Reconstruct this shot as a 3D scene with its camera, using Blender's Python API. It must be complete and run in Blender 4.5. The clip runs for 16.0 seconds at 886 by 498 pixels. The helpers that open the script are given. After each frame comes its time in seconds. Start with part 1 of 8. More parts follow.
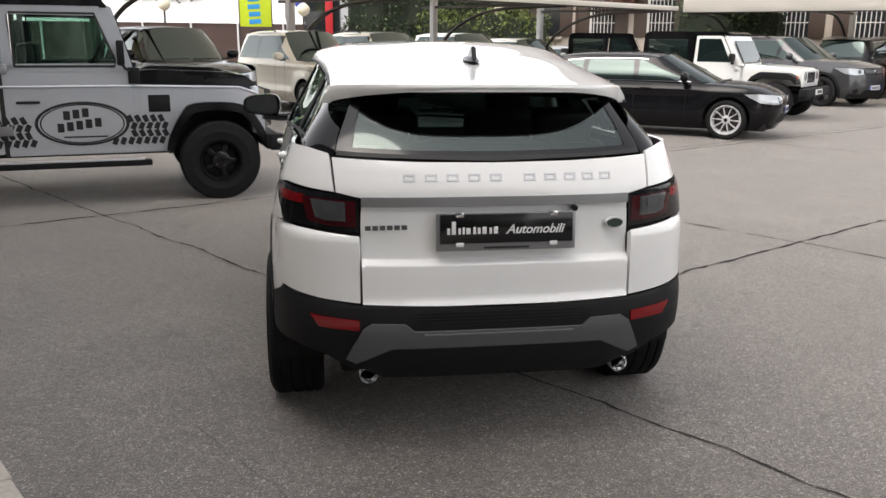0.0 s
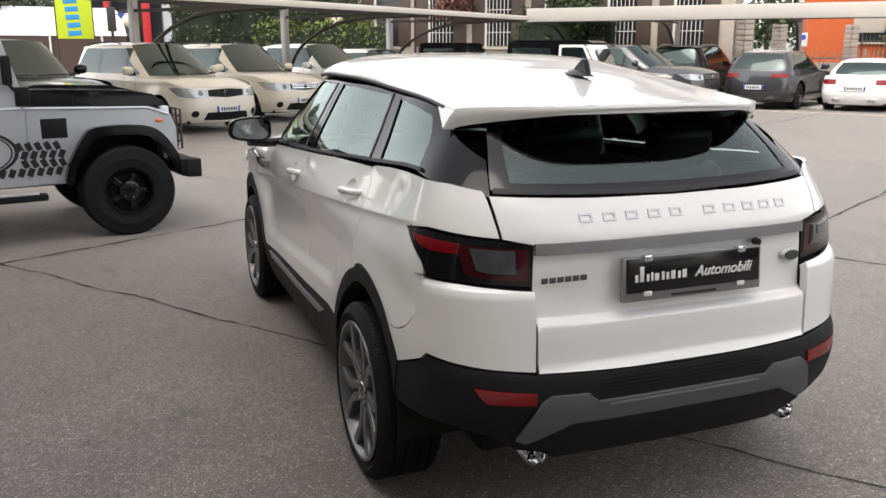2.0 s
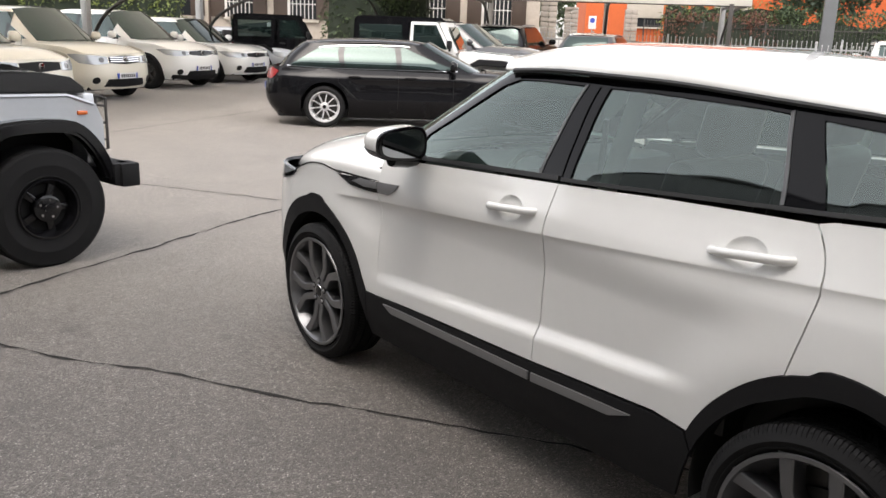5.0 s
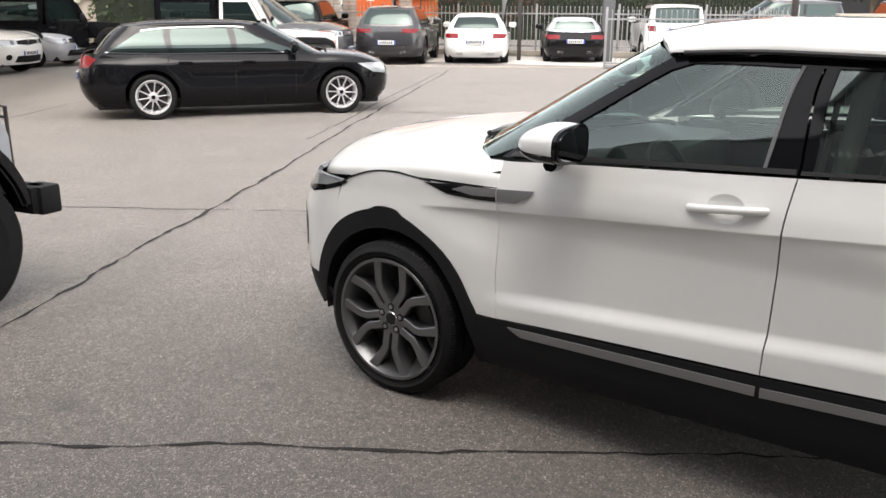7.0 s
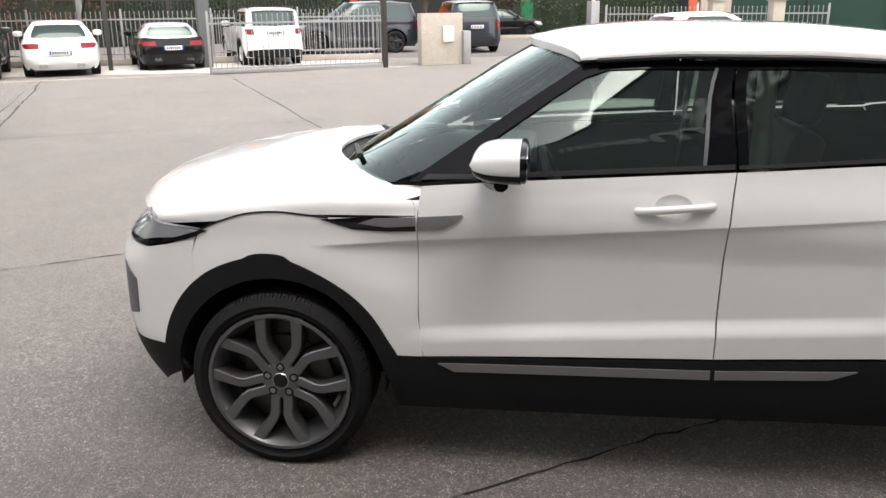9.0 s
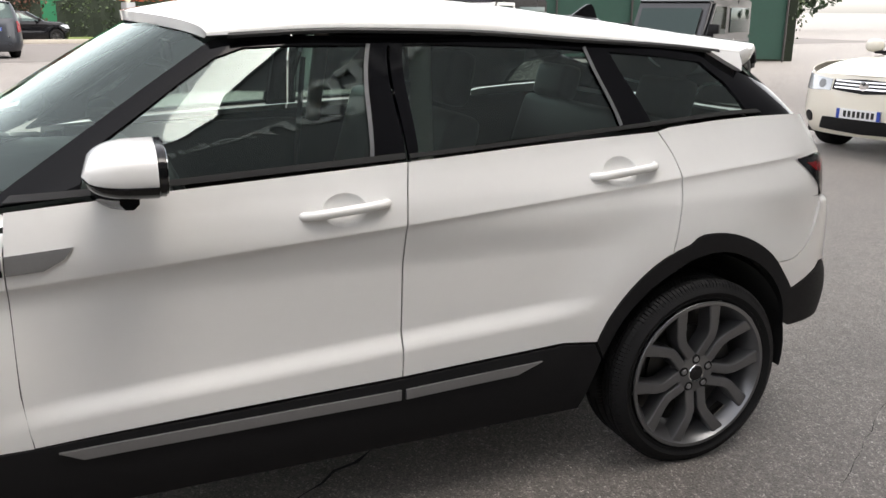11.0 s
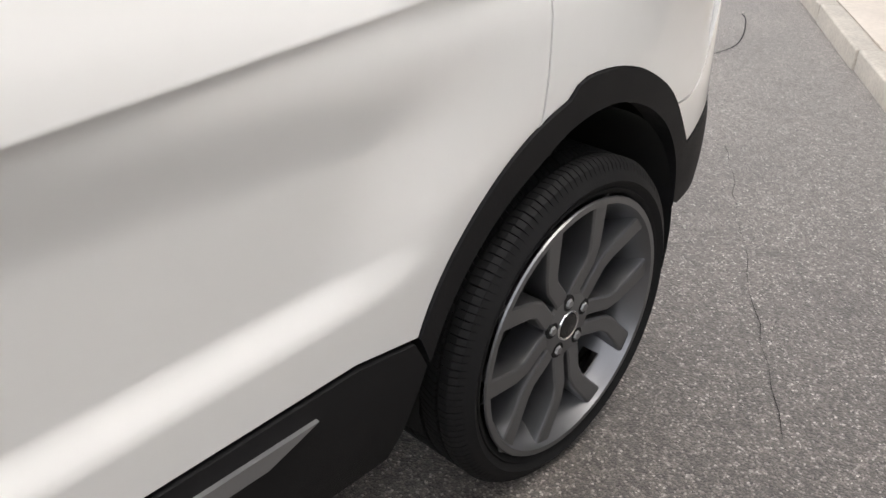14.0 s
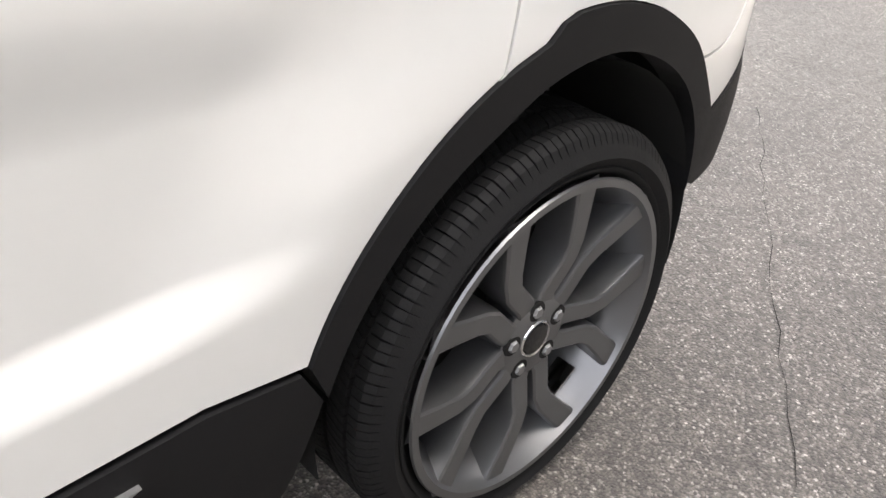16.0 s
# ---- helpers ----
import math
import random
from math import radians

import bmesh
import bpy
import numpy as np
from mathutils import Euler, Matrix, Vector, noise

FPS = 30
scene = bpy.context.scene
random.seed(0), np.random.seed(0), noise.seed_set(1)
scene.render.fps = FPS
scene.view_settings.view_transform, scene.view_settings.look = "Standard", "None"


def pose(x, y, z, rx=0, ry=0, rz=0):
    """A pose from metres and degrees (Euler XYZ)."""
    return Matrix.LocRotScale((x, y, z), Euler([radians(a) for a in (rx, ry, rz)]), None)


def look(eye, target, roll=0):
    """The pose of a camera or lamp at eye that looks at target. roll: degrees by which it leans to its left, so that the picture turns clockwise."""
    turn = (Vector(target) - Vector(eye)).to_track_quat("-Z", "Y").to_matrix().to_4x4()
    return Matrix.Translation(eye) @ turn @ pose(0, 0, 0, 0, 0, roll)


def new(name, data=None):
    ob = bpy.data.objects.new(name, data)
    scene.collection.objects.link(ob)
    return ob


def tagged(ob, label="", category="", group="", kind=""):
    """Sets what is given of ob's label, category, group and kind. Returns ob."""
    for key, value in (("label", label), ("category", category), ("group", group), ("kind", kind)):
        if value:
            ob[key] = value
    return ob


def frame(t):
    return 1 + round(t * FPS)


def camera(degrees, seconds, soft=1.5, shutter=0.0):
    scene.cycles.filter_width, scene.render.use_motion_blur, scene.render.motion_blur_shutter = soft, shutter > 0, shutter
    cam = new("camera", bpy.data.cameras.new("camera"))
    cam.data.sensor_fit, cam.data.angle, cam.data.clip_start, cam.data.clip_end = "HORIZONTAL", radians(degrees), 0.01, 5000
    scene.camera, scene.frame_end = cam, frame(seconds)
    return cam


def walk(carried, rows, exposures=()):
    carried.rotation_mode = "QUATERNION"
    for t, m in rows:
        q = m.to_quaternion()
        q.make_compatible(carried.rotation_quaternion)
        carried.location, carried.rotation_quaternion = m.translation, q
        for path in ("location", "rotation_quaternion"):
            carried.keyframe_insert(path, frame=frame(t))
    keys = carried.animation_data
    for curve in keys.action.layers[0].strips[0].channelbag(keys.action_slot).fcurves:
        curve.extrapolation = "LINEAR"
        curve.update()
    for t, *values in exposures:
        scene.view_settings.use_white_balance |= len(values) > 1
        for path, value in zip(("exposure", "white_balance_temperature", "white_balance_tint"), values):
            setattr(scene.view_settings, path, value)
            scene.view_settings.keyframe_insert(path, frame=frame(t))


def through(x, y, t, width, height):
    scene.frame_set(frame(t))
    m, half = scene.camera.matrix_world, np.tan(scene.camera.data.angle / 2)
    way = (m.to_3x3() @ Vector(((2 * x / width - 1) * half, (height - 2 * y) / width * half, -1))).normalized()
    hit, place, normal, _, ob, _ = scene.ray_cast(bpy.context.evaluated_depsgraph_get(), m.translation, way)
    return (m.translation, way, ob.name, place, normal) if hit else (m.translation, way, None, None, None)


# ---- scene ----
cam = camera(55.4, 16.0)
METRES, EYE, TILT, LEAN, TURN = 9.66, 1.652, 0.0, 0.0, -8.7
ROWS = [
    (0.0, 0.0, 0.0, 0.0, 0.13, -14.07, -0.52),
    (0.5, -0.0309, 0.015, -0.0001, -2.2, -13.69, 0.04),
    (1.0, -0.0621, 0.0296, -0.001, -4.89, -12.98, 0.12),
    (1.5, -0.0925, 0.0468, 0.0005, -8.69, -13.06, 0.27),
    (2.0, -0.1184, 0.074, 0.0002, -12.27, -13.36, 0.0),
    (2.5, -0.1443, 0.1015, -0.0007, -15.59, -13.55, 0.34),
    (3.0, -0.1718, 0.1342, -0.0001, -19.84, -14.51, 0.74),
    (3.5, -0.1962, 0.1685, 0.0013, -22.5, -14.82, -0.0),
    (4.0, -0.2244, 0.198, 0.0013, -24.01, -14.41, -0.67),
    (4.5, -0.2505, 0.2302, 0.0018, -26.52, -14.56, -1.42),
    (5.0, -0.2718, 0.2662, 0.0022, -28.2, -14.82, -1.88),
    (7.5, -0.3739, 0.4318, 0.0031, -49.41, -16.47, -0.44),
    (8.0, -0.3824, 0.4665, 0.0047, -54.42, -16.31, -0.94),
    (8.5, -0.3947, 0.4973, 0.0055, -62.77, -15.94, -0.11),
    (9.0, -0.3968, 0.521, 0.0061, -73.27, -16.21, 0.6),
    (9.5, -0.3867, 0.5406, 0.0054, -82.46, -16.35, 0.36),
    (10.0, -0.375, 0.5502, 0.0005, -90.17, -15.95, -0.53),
    (12.5, -0.2648, 0.5533, -0.0166, -118.27, -19.68, 0.39),
    (13.0, -0.233, 0.5388, -0.0236, -121.68, -22.51, -0.36),
    (13.5, -0.2047, 0.52, -0.0303, -123.83, -25.8, -1.24),
    (14.0, -0.1788, 0.5066, -0.0373, -127.91, -29.31, -1.1),
    (14.5, -0.1605, 0.4929, -0.045, -131.87, -32.36, -0.89),
    (15.0, -0.1464, 0.4749, -0.0541, -133.21, -35.45, -2.55),
    (15.5, -0.1428, 0.4687, -0.0568, -131.33, -36.83, -4.83),
    (16.0, -0.1555, 0.4728, -0.0502, -125.02, -33.77, -3.92),
]
walk(cam, [(t, pose(-0.70, -3.905, EYE, TILT, LEAN, TURN) @ pose(METRES * x, METRES * y, METRES * z, 90 + pitch, roll, yaw)) for t, x, y, z, yaw, pitch, roll in ROWS],
     exposures=[(0.0, 1.22, 6900, 12), (2.0, 1.33, 6900, 12), (4.0, 1.58, 6900, 12), (7.5, 1.60, 6900, 12), (9.0, 1.52, 6900, 12), (12.5, 1.78, 6900, 12), (14.5, 2.10, 6900, 12), (15.0, 2.25, 6900, 12), (16.0, 2.50, 6900, 12)])

# ---- light: an overcast sky and a weak, wide sun ----
world = bpy.data.worlds.new("sky")
scene.world = world
world.use_nodes = True
_n = world.node_tree.nodes
_sky = _n.new("ShaderNodeTexSky")
_sky.sky_type = "NISHITA"
_sky.sun_disc = False
_sky.sun_elevation, _sky.sun_rotation = radians(62), radians(235)
_sky.air_density, _sky.dust_density, _sky.ozone_density = 1.0, 2.0, 1.0
_hsv = _n.new("ShaderNodeHueSaturation")
_hsv.inputs["Saturation"].default_value = 0.25
_cloud = _n.new("ShaderNodeTexNoise")
_cloud.inputs["Scale"].default_value = 2.2
_cloud.inputs["Detail"].default_value = 5
_cmap = _n.new("ShaderNodeMapRange")
_cmap.inputs["To Min"].default_value, _cmap.inputs["To Max"].default_value = 0.72, 1.28
_cmul = _n.new("ShaderNodeMix")
_cmul.data_type, _cmul.blend_type = "RGBA", "MULTIPLY"
_cmul.inputs["Factor"].default_value = 1.0
_ln = world.node_tree.links
# an overcast sky is brighter overhead than at the horizon
_dir, _sep, _grad, _over = (_n.new("ShaderNode" + k) for k in ("TexCoord", "SeparateXYZ", "MapRange", "Math"))
_grad.inputs["From Min"].default_value, _grad.inputs["From Max"].default_value = 0.0, 1.0
_grad.inputs["To Min"].default_value, _grad.inputs["To Max"].default_value = 1.42, 1.0
_over.operation = "MULTIPLY"
_ln.new(_dir.outputs["Generated"], _sep.inputs[0])
_ln.new(_sep.outputs["Z"], _grad.inputs["Value"])
_ln.new(_sky.outputs[0], _hsv.inputs["Color"])
_ln.new(_cloud.outputs["Fac"], _cmap.inputs["Value"])
_ln.new(_hsv.outputs[0], _cmul.inputs[6])
_ln.new(_cmap.outputs[0], _over.inputs[0])
_ln.new(_grad.outputs[0], _over.inputs[1])
_ln.new(_over.outputs[0], _cmul.inputs[7])
_ln.new(_cmul.outputs[2], _n["Background"].inputs["Color"])
_n["Background"].inputs["Strength"].default_value = 0.15
_sun = new("sun", bpy.data.lights.new("sun", "SUN"))
_sun.data.energy, _sun.data.angle, _sun.data.color = 0.8, radians(45), (1.0, 0.97, 0.93)
_sun.matrix_world = look((math.sin(radians(235)) * 30, math.cos(radians(235)) * 30, 56.4), (0, 0, 0))

# ---- materials ----
def material(name, color, rough=0.5, metal=0.0, coat=0.0, spec=0.5, vary=0.0, scale=8.0, bump=0.0, bscale=60.0, dirt=0.0, emit=0.0, flake=0.0):
    """A surface with colour variation at two scales, roughness variation and fine relief."""
    m = bpy.data.materials.new(name)
    m.use_nodes = True
    nt = m.node_tree
    b = nt.nodes["Principled BSDF"]
    b.inputs["Base Color"].default_value = (*color, 1)
    b.inputs["Roughness"].default_value, b.inputs["Metallic"].default_value = rough, metal
    b.inputs["Coat Weight"].default_value, b.inputs["Coat Roughness"].default_value = coat, 0.03
    b.inputs["Specular IOR Level"].default_value = spec
    if emit:
        b.inputs["Emission Color"].default_value, b.inputs["Emission Strength"].default_value = (*color, 1), emit
    if vary or bump or dirt:
        tc = nt.nodes.new("ShaderNodeTexCoord")
    if vary:
        n1, n2 = nt.nodes.new("ShaderNodeTexNoise"), nt.nodes.new("ShaderNodeTexNoise")
        n1.inputs["Scale"].default_value, n2.inputs["Scale"].default_value = scale, scale * 9
        n1.inputs["Detail"].default_value = n2.inputs["Detail"].default_value = 6
        mx = nt.nodes.new("ShaderNodeMath")
        mx.operation = "ADD"
        r = nt.nodes.new("ShaderNodeMapRange")
        r.inputs["From Min"].default_value, r.inputs["From Max"].default_value = 0.6, 1.4
        r.inputs["To Min"].default_value, r.inputs["To Max"].default_value = 1 - vary, 1 + vary
        mul = nt.nodes.new("ShaderNodeMix")
        mul.data_type, mul.blend_type = "RGBA", "MULTIPLY"
        mul.inputs["Factor"].default_value = 1
        mul.inputs[6].default_value = (*color, 1)
        for n in (n1, n2):
            nt.links.new(tc.outputs["Object"], n.inputs["Vector"])
        nt.links.new(n1.outputs["Fac"], mx.inputs[0])
        nt.links.new(n2.outputs["Fac"], mx.inputs[1])
        nt.links.new(mx.outputs[0], r.inputs["Value"])
        nt.links.new(r.outputs[0], mul.inputs[7])
        nt.links.new(mul.outputs[2], b.inputs["Base Color"])
        rr = nt.nodes.new("ShaderNodeMapRange")
        rr.inputs["To Min"].default_value, rr.inputs["To Max"].default_value = max(0, rough - 0.08), min(1, rough + 0.08)
        nt.links.new(n1.outputs["Fac"], rr.inputs["Value"])
        nt.links.new(rr.outputs[0], b.inputs["Roughness"])
    if bump:
        nb = nt.nodes.new("ShaderNodeTexNoise")
        nb.inputs["Scale"].default_value, nb.inputs["Detail"].default_value = bscale, 4
        bp = nt.nodes.new("ShaderNodeBump")
        bp.inputs["Strength"].default_value, bp.inputs["Distance"].default_value = bump, 0.004
        nt.links.new(tc.outputs["Object"], nb.inputs["Vector"])
        nt.links.new(nb.outputs["Fac"], bp.inputs["Height"])
        nt.links.new(bp.outputs[0], b.inputs["Normal"])
    return m


def glass_material(name, tint, gloss=0.04):
    """Thin car glass: tinted see-through with a Fresnel mirror on it."""
    m = bpy.data.materials.new(name)
    m.use_nodes = True
    nt = m.node_tree
    nt.nodes.remove(nt.nodes["Principled BSDF"])
    tr, gl, mx, fr = (nt.nodes.new("ShaderNode" + k) for k in ("BsdfTransparent", "BsdfGlossy", "MixShader", "Fresnel"))
    tr.inputs["Color"].default_value = (*tint, 1)
    gl.inputs["Roughness"].default_value = 0.01
    fr.inputs["IOR"].default_value = 1.9
    gl.inputs["Color"].default_value = (0.84, 0.97, 0.93, 1)
    nt.links.new(fr.outputs[0], mx.inputs[0])
    nt.links.new(tr.outputs[0], mx.inputs[1])
    nt.links.new(gl.outputs[0], mx.inputs[2])
    nt.links.new(mx.outputs[0], nt.nodes["Material Output"].inputs["Surface"])
    return m


WHITE = material("white_paint", (0.82, 0.82, 0.80), 0.32, coat=1.0, vary=0.012, scale=3)
CREAM = material("cream_paint", (0.74, 0.70, 0.60), 0.35, coat=0.9, vary=0.02, scale=3)
BLACKPAINT = material("black_paint", (0.005, 0.005, 0.006), 0.25, spec=0.1, coat=0.4, vary=0.1, scale=3)
GREYPAINT = material("grey_paint", (0.034, 0.034, 0.037), 0.3, metal=0.3, coat=1.0, vary=0.05, scale=3)
SILVER = material("silver_paint", (0.5, 0.52, 0.55), 0.34, metal=0.45, coat=0.7, vary=0.04, scale=3)
DARKBLUE = material("dark_grey_paint", (0.014, 0.017, 0.023), 0.3, metal=0.1, coat=0.6, vary=0.05, scale=3)
PLASTIC = material("black_plastic", (0.010, 0.010, 0.011), 0.6, spec=0.22, vary=0.12, scale=14, bump=0.25, bscale=900)
GREYPLASTIC = material("grey_plastic", (0.10, 0.103, 0.108), 0.5, vary=0.08, scale=14, bump=0.15, bscale=900)
SILVERTRIM = material("satin_silver_trim", (0.27, 0.27, 0.275), 0.38, metal=0.6, vary=0.04, scale=12)
GLOSSBLACK = material("gloss_black", (0.006, 0.006, 0.007), 0.12, spec=0.45)
SATINBLACK = material("satin_black", (0.004, 0.004, 0.005), 0.05, spec=0.18)
SEAL = material("rubber_seal", (0.012, 0.012, 0.012), 0.55)
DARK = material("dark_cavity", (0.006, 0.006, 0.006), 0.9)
RUBBER = material("tyre_rubber", (0.011, 0.011, 0.0115), 0.7, spec=0.2, vary=0.2, scale=20, bump=0.2, bscale=400)
RIMGREY = material("anthracite_alloy", (0.18, 0.182, 0.188), 0.33, metal=0.75, vary=0.02, scale=20)
RIMSILVER = material("silver_alloy", (0.62, 0.62, 0.63), 0.35, metal=0.35, vary=0.04, scale=20)
RIMBLACK = material("black_alloy", (0.015, 0.015, 0.016), 0.35, metal=0.2, coat=0.5)
CHROME = material("chrome", (0.75, 0.75, 0.76), 0.08, metal=1.0)
STEEL = material("brake_steel", (0.075, 0.073, 0.07), 0.4, metal=0.9, vary=0.1, scale=30)
REDLENS = material("red_lens", (0.19, 0.003, 0.006), 0.18, coat=0.35, spec=0.3)
DARKRED = material("dark_red_lens", (0.045, 0.003, 0.005), 0.12, coat=0.5, spec=0.3)
CLEARLENS = material("clear_lens", (0.42, 0.44, 0.46), 0.15, metal=0.35, coat=1.0)
DIMLENS = material("dim_lens", (0.085, 0.088, 0.095), 0.2, metal=0.2, coat=1.0)
GREYLENS = material("smoked_lens", (0.06, 0.062, 0.066), 0.15, coat=1.0)
ORANGE = material("orange_lens", (0.65, 0.12, 0.01), 0.2, coat=1.0)
GLASS = glass_material("tinted_glass", (0.66, 0.80, 0.74))
PRIVACY = glass_material("privacy_glass", (0.50, 0.60, 0.56))
FARGLASS = material("dark_car_glass", (0.008, 0.014, 0.013), 0.02, spec=0.85)
FARGLASS.node_tree.nodes["Principled BSDF"].inputs["Specular Tint"].default_value = (0.80, 1.0, 0.95, 1)
MIRROR = material("mirror_glass", (0.42, 0.44, 0.46), 0.02, metal=1.0)
PLATEWHITE = material("plate_white", (0.75, 0.75, 0.74), 0.4)
PLATEBLUE = material("plate_blue", (0.02, 0.06, 0.35), 0.4)
INK = material("black_print", (0.01, 0.01, 0.01), 0.5)
LEATHER = material("charcoal_leather", (0.02, 0.0195, 0.019), 0.5, vary=0.1, bump=0.2, bscale=300)
LINING = material("pale_headlining", (0.55, 0.53, 0.48), 0.9, vary=0.03)
BADGEGREEN = material("badge_green", (0.01, 0.03, 0.02), 0.3, coat=1.0)


def fabric_material(name, color, through):
    """Coated shade fabric that lets part of the daylight through."""
    m = material(name, color, 0.7, vary=0.08, scale=1.5)
    nt = m.node_tree
    tl, mx = nt.nodes.new("ShaderNodeBsdfTranslucent"), nt.nodes.new("ShaderNodeMixShader")
    tl.inputs["Color"].default_value = (*color, 1)
    mx.inputs[0].default_value = through
    nt.links.new(nt.nodes["Principled BSDF"].outputs[0], mx.inputs[1])
    nt.links.new(tl.outputs[0], mx.inputs[2])
    nt.links.new(mx.outputs[0], nt.nodes["Material Output"].inputs["Surface"])
    return m

# ---- shape tools ----
from mathutils.geometry import delaunay_2d_cdt


def spline(*pts):
    """A smooth, monotone curve through (t, v) pairs, for numpy arrays."""
    x, y = np.array([p[0] for p in pts], float), np.array([p[1] for p in pts], float)
    h, d = np.diff(x), np.diff(y) / np.diff(x)
    m = np.zeros(len(x))
    m[0], m[-1] = d[0], d[-1]
    for i in range(1, len(x) - 1):
        if d[i - 1] * d[i] > 0:
            w1, w2 = 2 * h[i] + h[i - 1], h[i] + 2 * h[i - 1]
            m[i] = (w1 + w2) / (w1 / d[i - 1] + w2 / d[i])

    def f(t):
        t = np.clip(np.asarray(t, float), x[0], x[-1])
        i = np.clip(np.searchsorted(x, t) - 1, 0, len(h) - 1)
        u = (t - x[i]) / h[i]
        return ((1 + 2 * u) * (1 - u) ** 2 * y[i] + u * (1 - u) ** 2 * h[i] * m[i]
                + u * u * (3 - 2 * u) * y[i + 1] + u * u * (u - 1) * h[i] * m[i + 1])
    return f


def smooth(a, b, t):
    u = np.clip((np.asarray(t, float) - a) / (b - a), 0, 1)
    return u * u * (3 - 2 * u)


class Shell:
    """Waterline body: at height z a rounded half plan from the rear's middle (s = 0) round the left side to the front's middle (s = end)."""

    def __init__(self, half, rear, front, rear_pq=(4, 20), front_pq=(2.6, 14), feature=None, ref=0.7, raked=False):
        self.raked, self.r0, self.f0 = raked, float(rear(ref)), float(front(ref))
        self.half, self.rear, self.front, self.feature = half, rear, front, feature
        a = np.linspace(0, np.pi / 2, 400)
        xs, ys = [], []
        for (p, q), sign in ((rear_pq, -1), (front_pq, 1)):
            x = np.sin(a) ** (2 / p)
            y = np.cos(a) ** (2 / q)
            xs.append(x), ys.append(0.5 + sign * 0.5 * y)
        X = np.concatenate([xs[0], xs[1][::-1][1:]])
        Y = np.concatenate([ys[0], ys[1][::-1][1:]])
        w, l = float(half(ref)), float(front(ref) - rear(ref))
        d = np.hypot(np.diff(X) * w, np.diff(Y) * l)
        self.s = np.concatenate([[0], np.cumsum(d)])
        n = 1200
        ss = np.linspace(0, self.s[-1], n)
        self.X, self.Y = np.interp(ss, self.s, X), np.interp(ss, self.s, Y)
        self.s, self.end = ss, ss[-1]
        self.mid = ss[int(np.argmax(self.X))]

    def __call__(self, s, z):
        s, z = np.asarray(s, float), np.asarray(z, float)
        side = np.where(s < 0, 1.0, -1.0) * np.where(s > self.end, -1.0, 1.0)
        t = np.abs(s)
        t = np.where(t > self.end, 2 * self.end - t, t)
        X, Y = np.interp(t, self.s, self.X), np.interp(t, self.s, self.Y)
        y = self.along(Y, z)
        x = X * self.half(z)
        if self.feature:
            x = x + self.feature(y, z) * X ** 3
        return np.stack([side * x, y, z + 0 * x], -1)

    def along(self, Y, z):
        r, f = self.rear(z), self.front(z)
        if self.raked:
            return r + (f - r) * Y
        return self.r0 + (self.f0 - self.r0) * Y + (r - self.r0) * (1 - smooth(0.02, 0.10, Y)) + (f - self.f0) * smooth(0.90, 0.98, Y)

    def side(self, y, z):
        return float(np.interp(y, self.along(self.Y, z), self.s))

    def back(self, x, z):
        k = self.s <= self.mid
        v = float(np.interp(abs(x) / float(self.half(z)), self.X[k], self.s[k]))
        return v if x <= 0 else -v

    def nose(self, x, z):
        k = self.s >= self.mid
        v = float(np.interp(abs(x) / float(self.half(z)), self.X[k][::-1], self.s[k][::-1]))
        return v if x <= 0 else 2 * self.end - v

    def on_side(self, pts):
        return [(self.side(y, z), z) for y, z in pts]

    def on_back(self, pts):
        return [(self.back(x, z), z) for x, z in pts]

    def on_nose(self, pts):
        return [(self.nose(x, z), z) for x, z in pts]


class Cap:
    """A crowned sheet (roof, bonnet): a from -1 (left edge) to 1 (right edge), v from 0 at the rear to 1 at the front."""

    def __init__(self, wide, edge, crown, y0, y1, p=2.6):
        self.wide, self.edge, self.crown, self.y0, self.y1, self.p = wide, edge, crown, y0, y1, p

    def __call__(self, a, v):
        a, v = np.asarray(a, float), np.asarray(v, float)
        t = np.clip(np.abs(a), 0, 1) * np.pi / 2
        x = self.wide(v) * np.sign(a) * np.sin(t) ** (2 / self.p)
        z = self.edge(v) + (self.crown(v) - self.edge(v)) * np.maximum(np.cos(t), 0) ** (2 / self.p)
        y0, y1 = self.y0(x), self.y1(x)
        return np.stack([x, y0 + v * (y1 - y0), z], -1)


def curve2(pts, n=6, closed=True):
    """Rounds a polygon: Catmull-Rom through its points; a point given with a third value stays a sharp corner."""
    out, m = [], len(pts)
    for i in range(m if closed else m - 1):
        p = [np.array(pts[(i + k) % m if closed else min(max(i + k, 0), m - 1)][:2], float) for k in (-1, 0, 1, 2)]
        if len(pts[i]) > 2:
            p[0] = 2 * p[1] - p[2]
        if len(pts[(i + 1) % m]) > 2:
            p[3] = 2 * p[2] - p[1]
        for j in range(n):
            t = j / n
            q = 0.5 * ((2 * p[1]) + (p[2] - p[0]) * t + (2 * p[0] - 5 * p[1] + 4 * p[2] - p[3]) * t * t + (3 * p[1] - p[0] - 3 * p[2] + p[3]) * t ** 3)
            out.append((float(q[0]), float(q[1])))
    if not closed:
        out.append(tuple(map(float, pts[-1][:2])))
    return out


def inside(poly, pts):
    x, y = pts[:, 0], pts[:, 1]
    r = np.zeros(len(pts), bool)
    for (x0, y0), (x1, y1) in zip(poly, np.roll(poly, -1, 0)):
        if y0 != y1:
            r ^= ((y0 > y) != (y1 > y)) & (x < (x1 - x0) * (y - y0) / (y1 - y0) + x0)
    return r


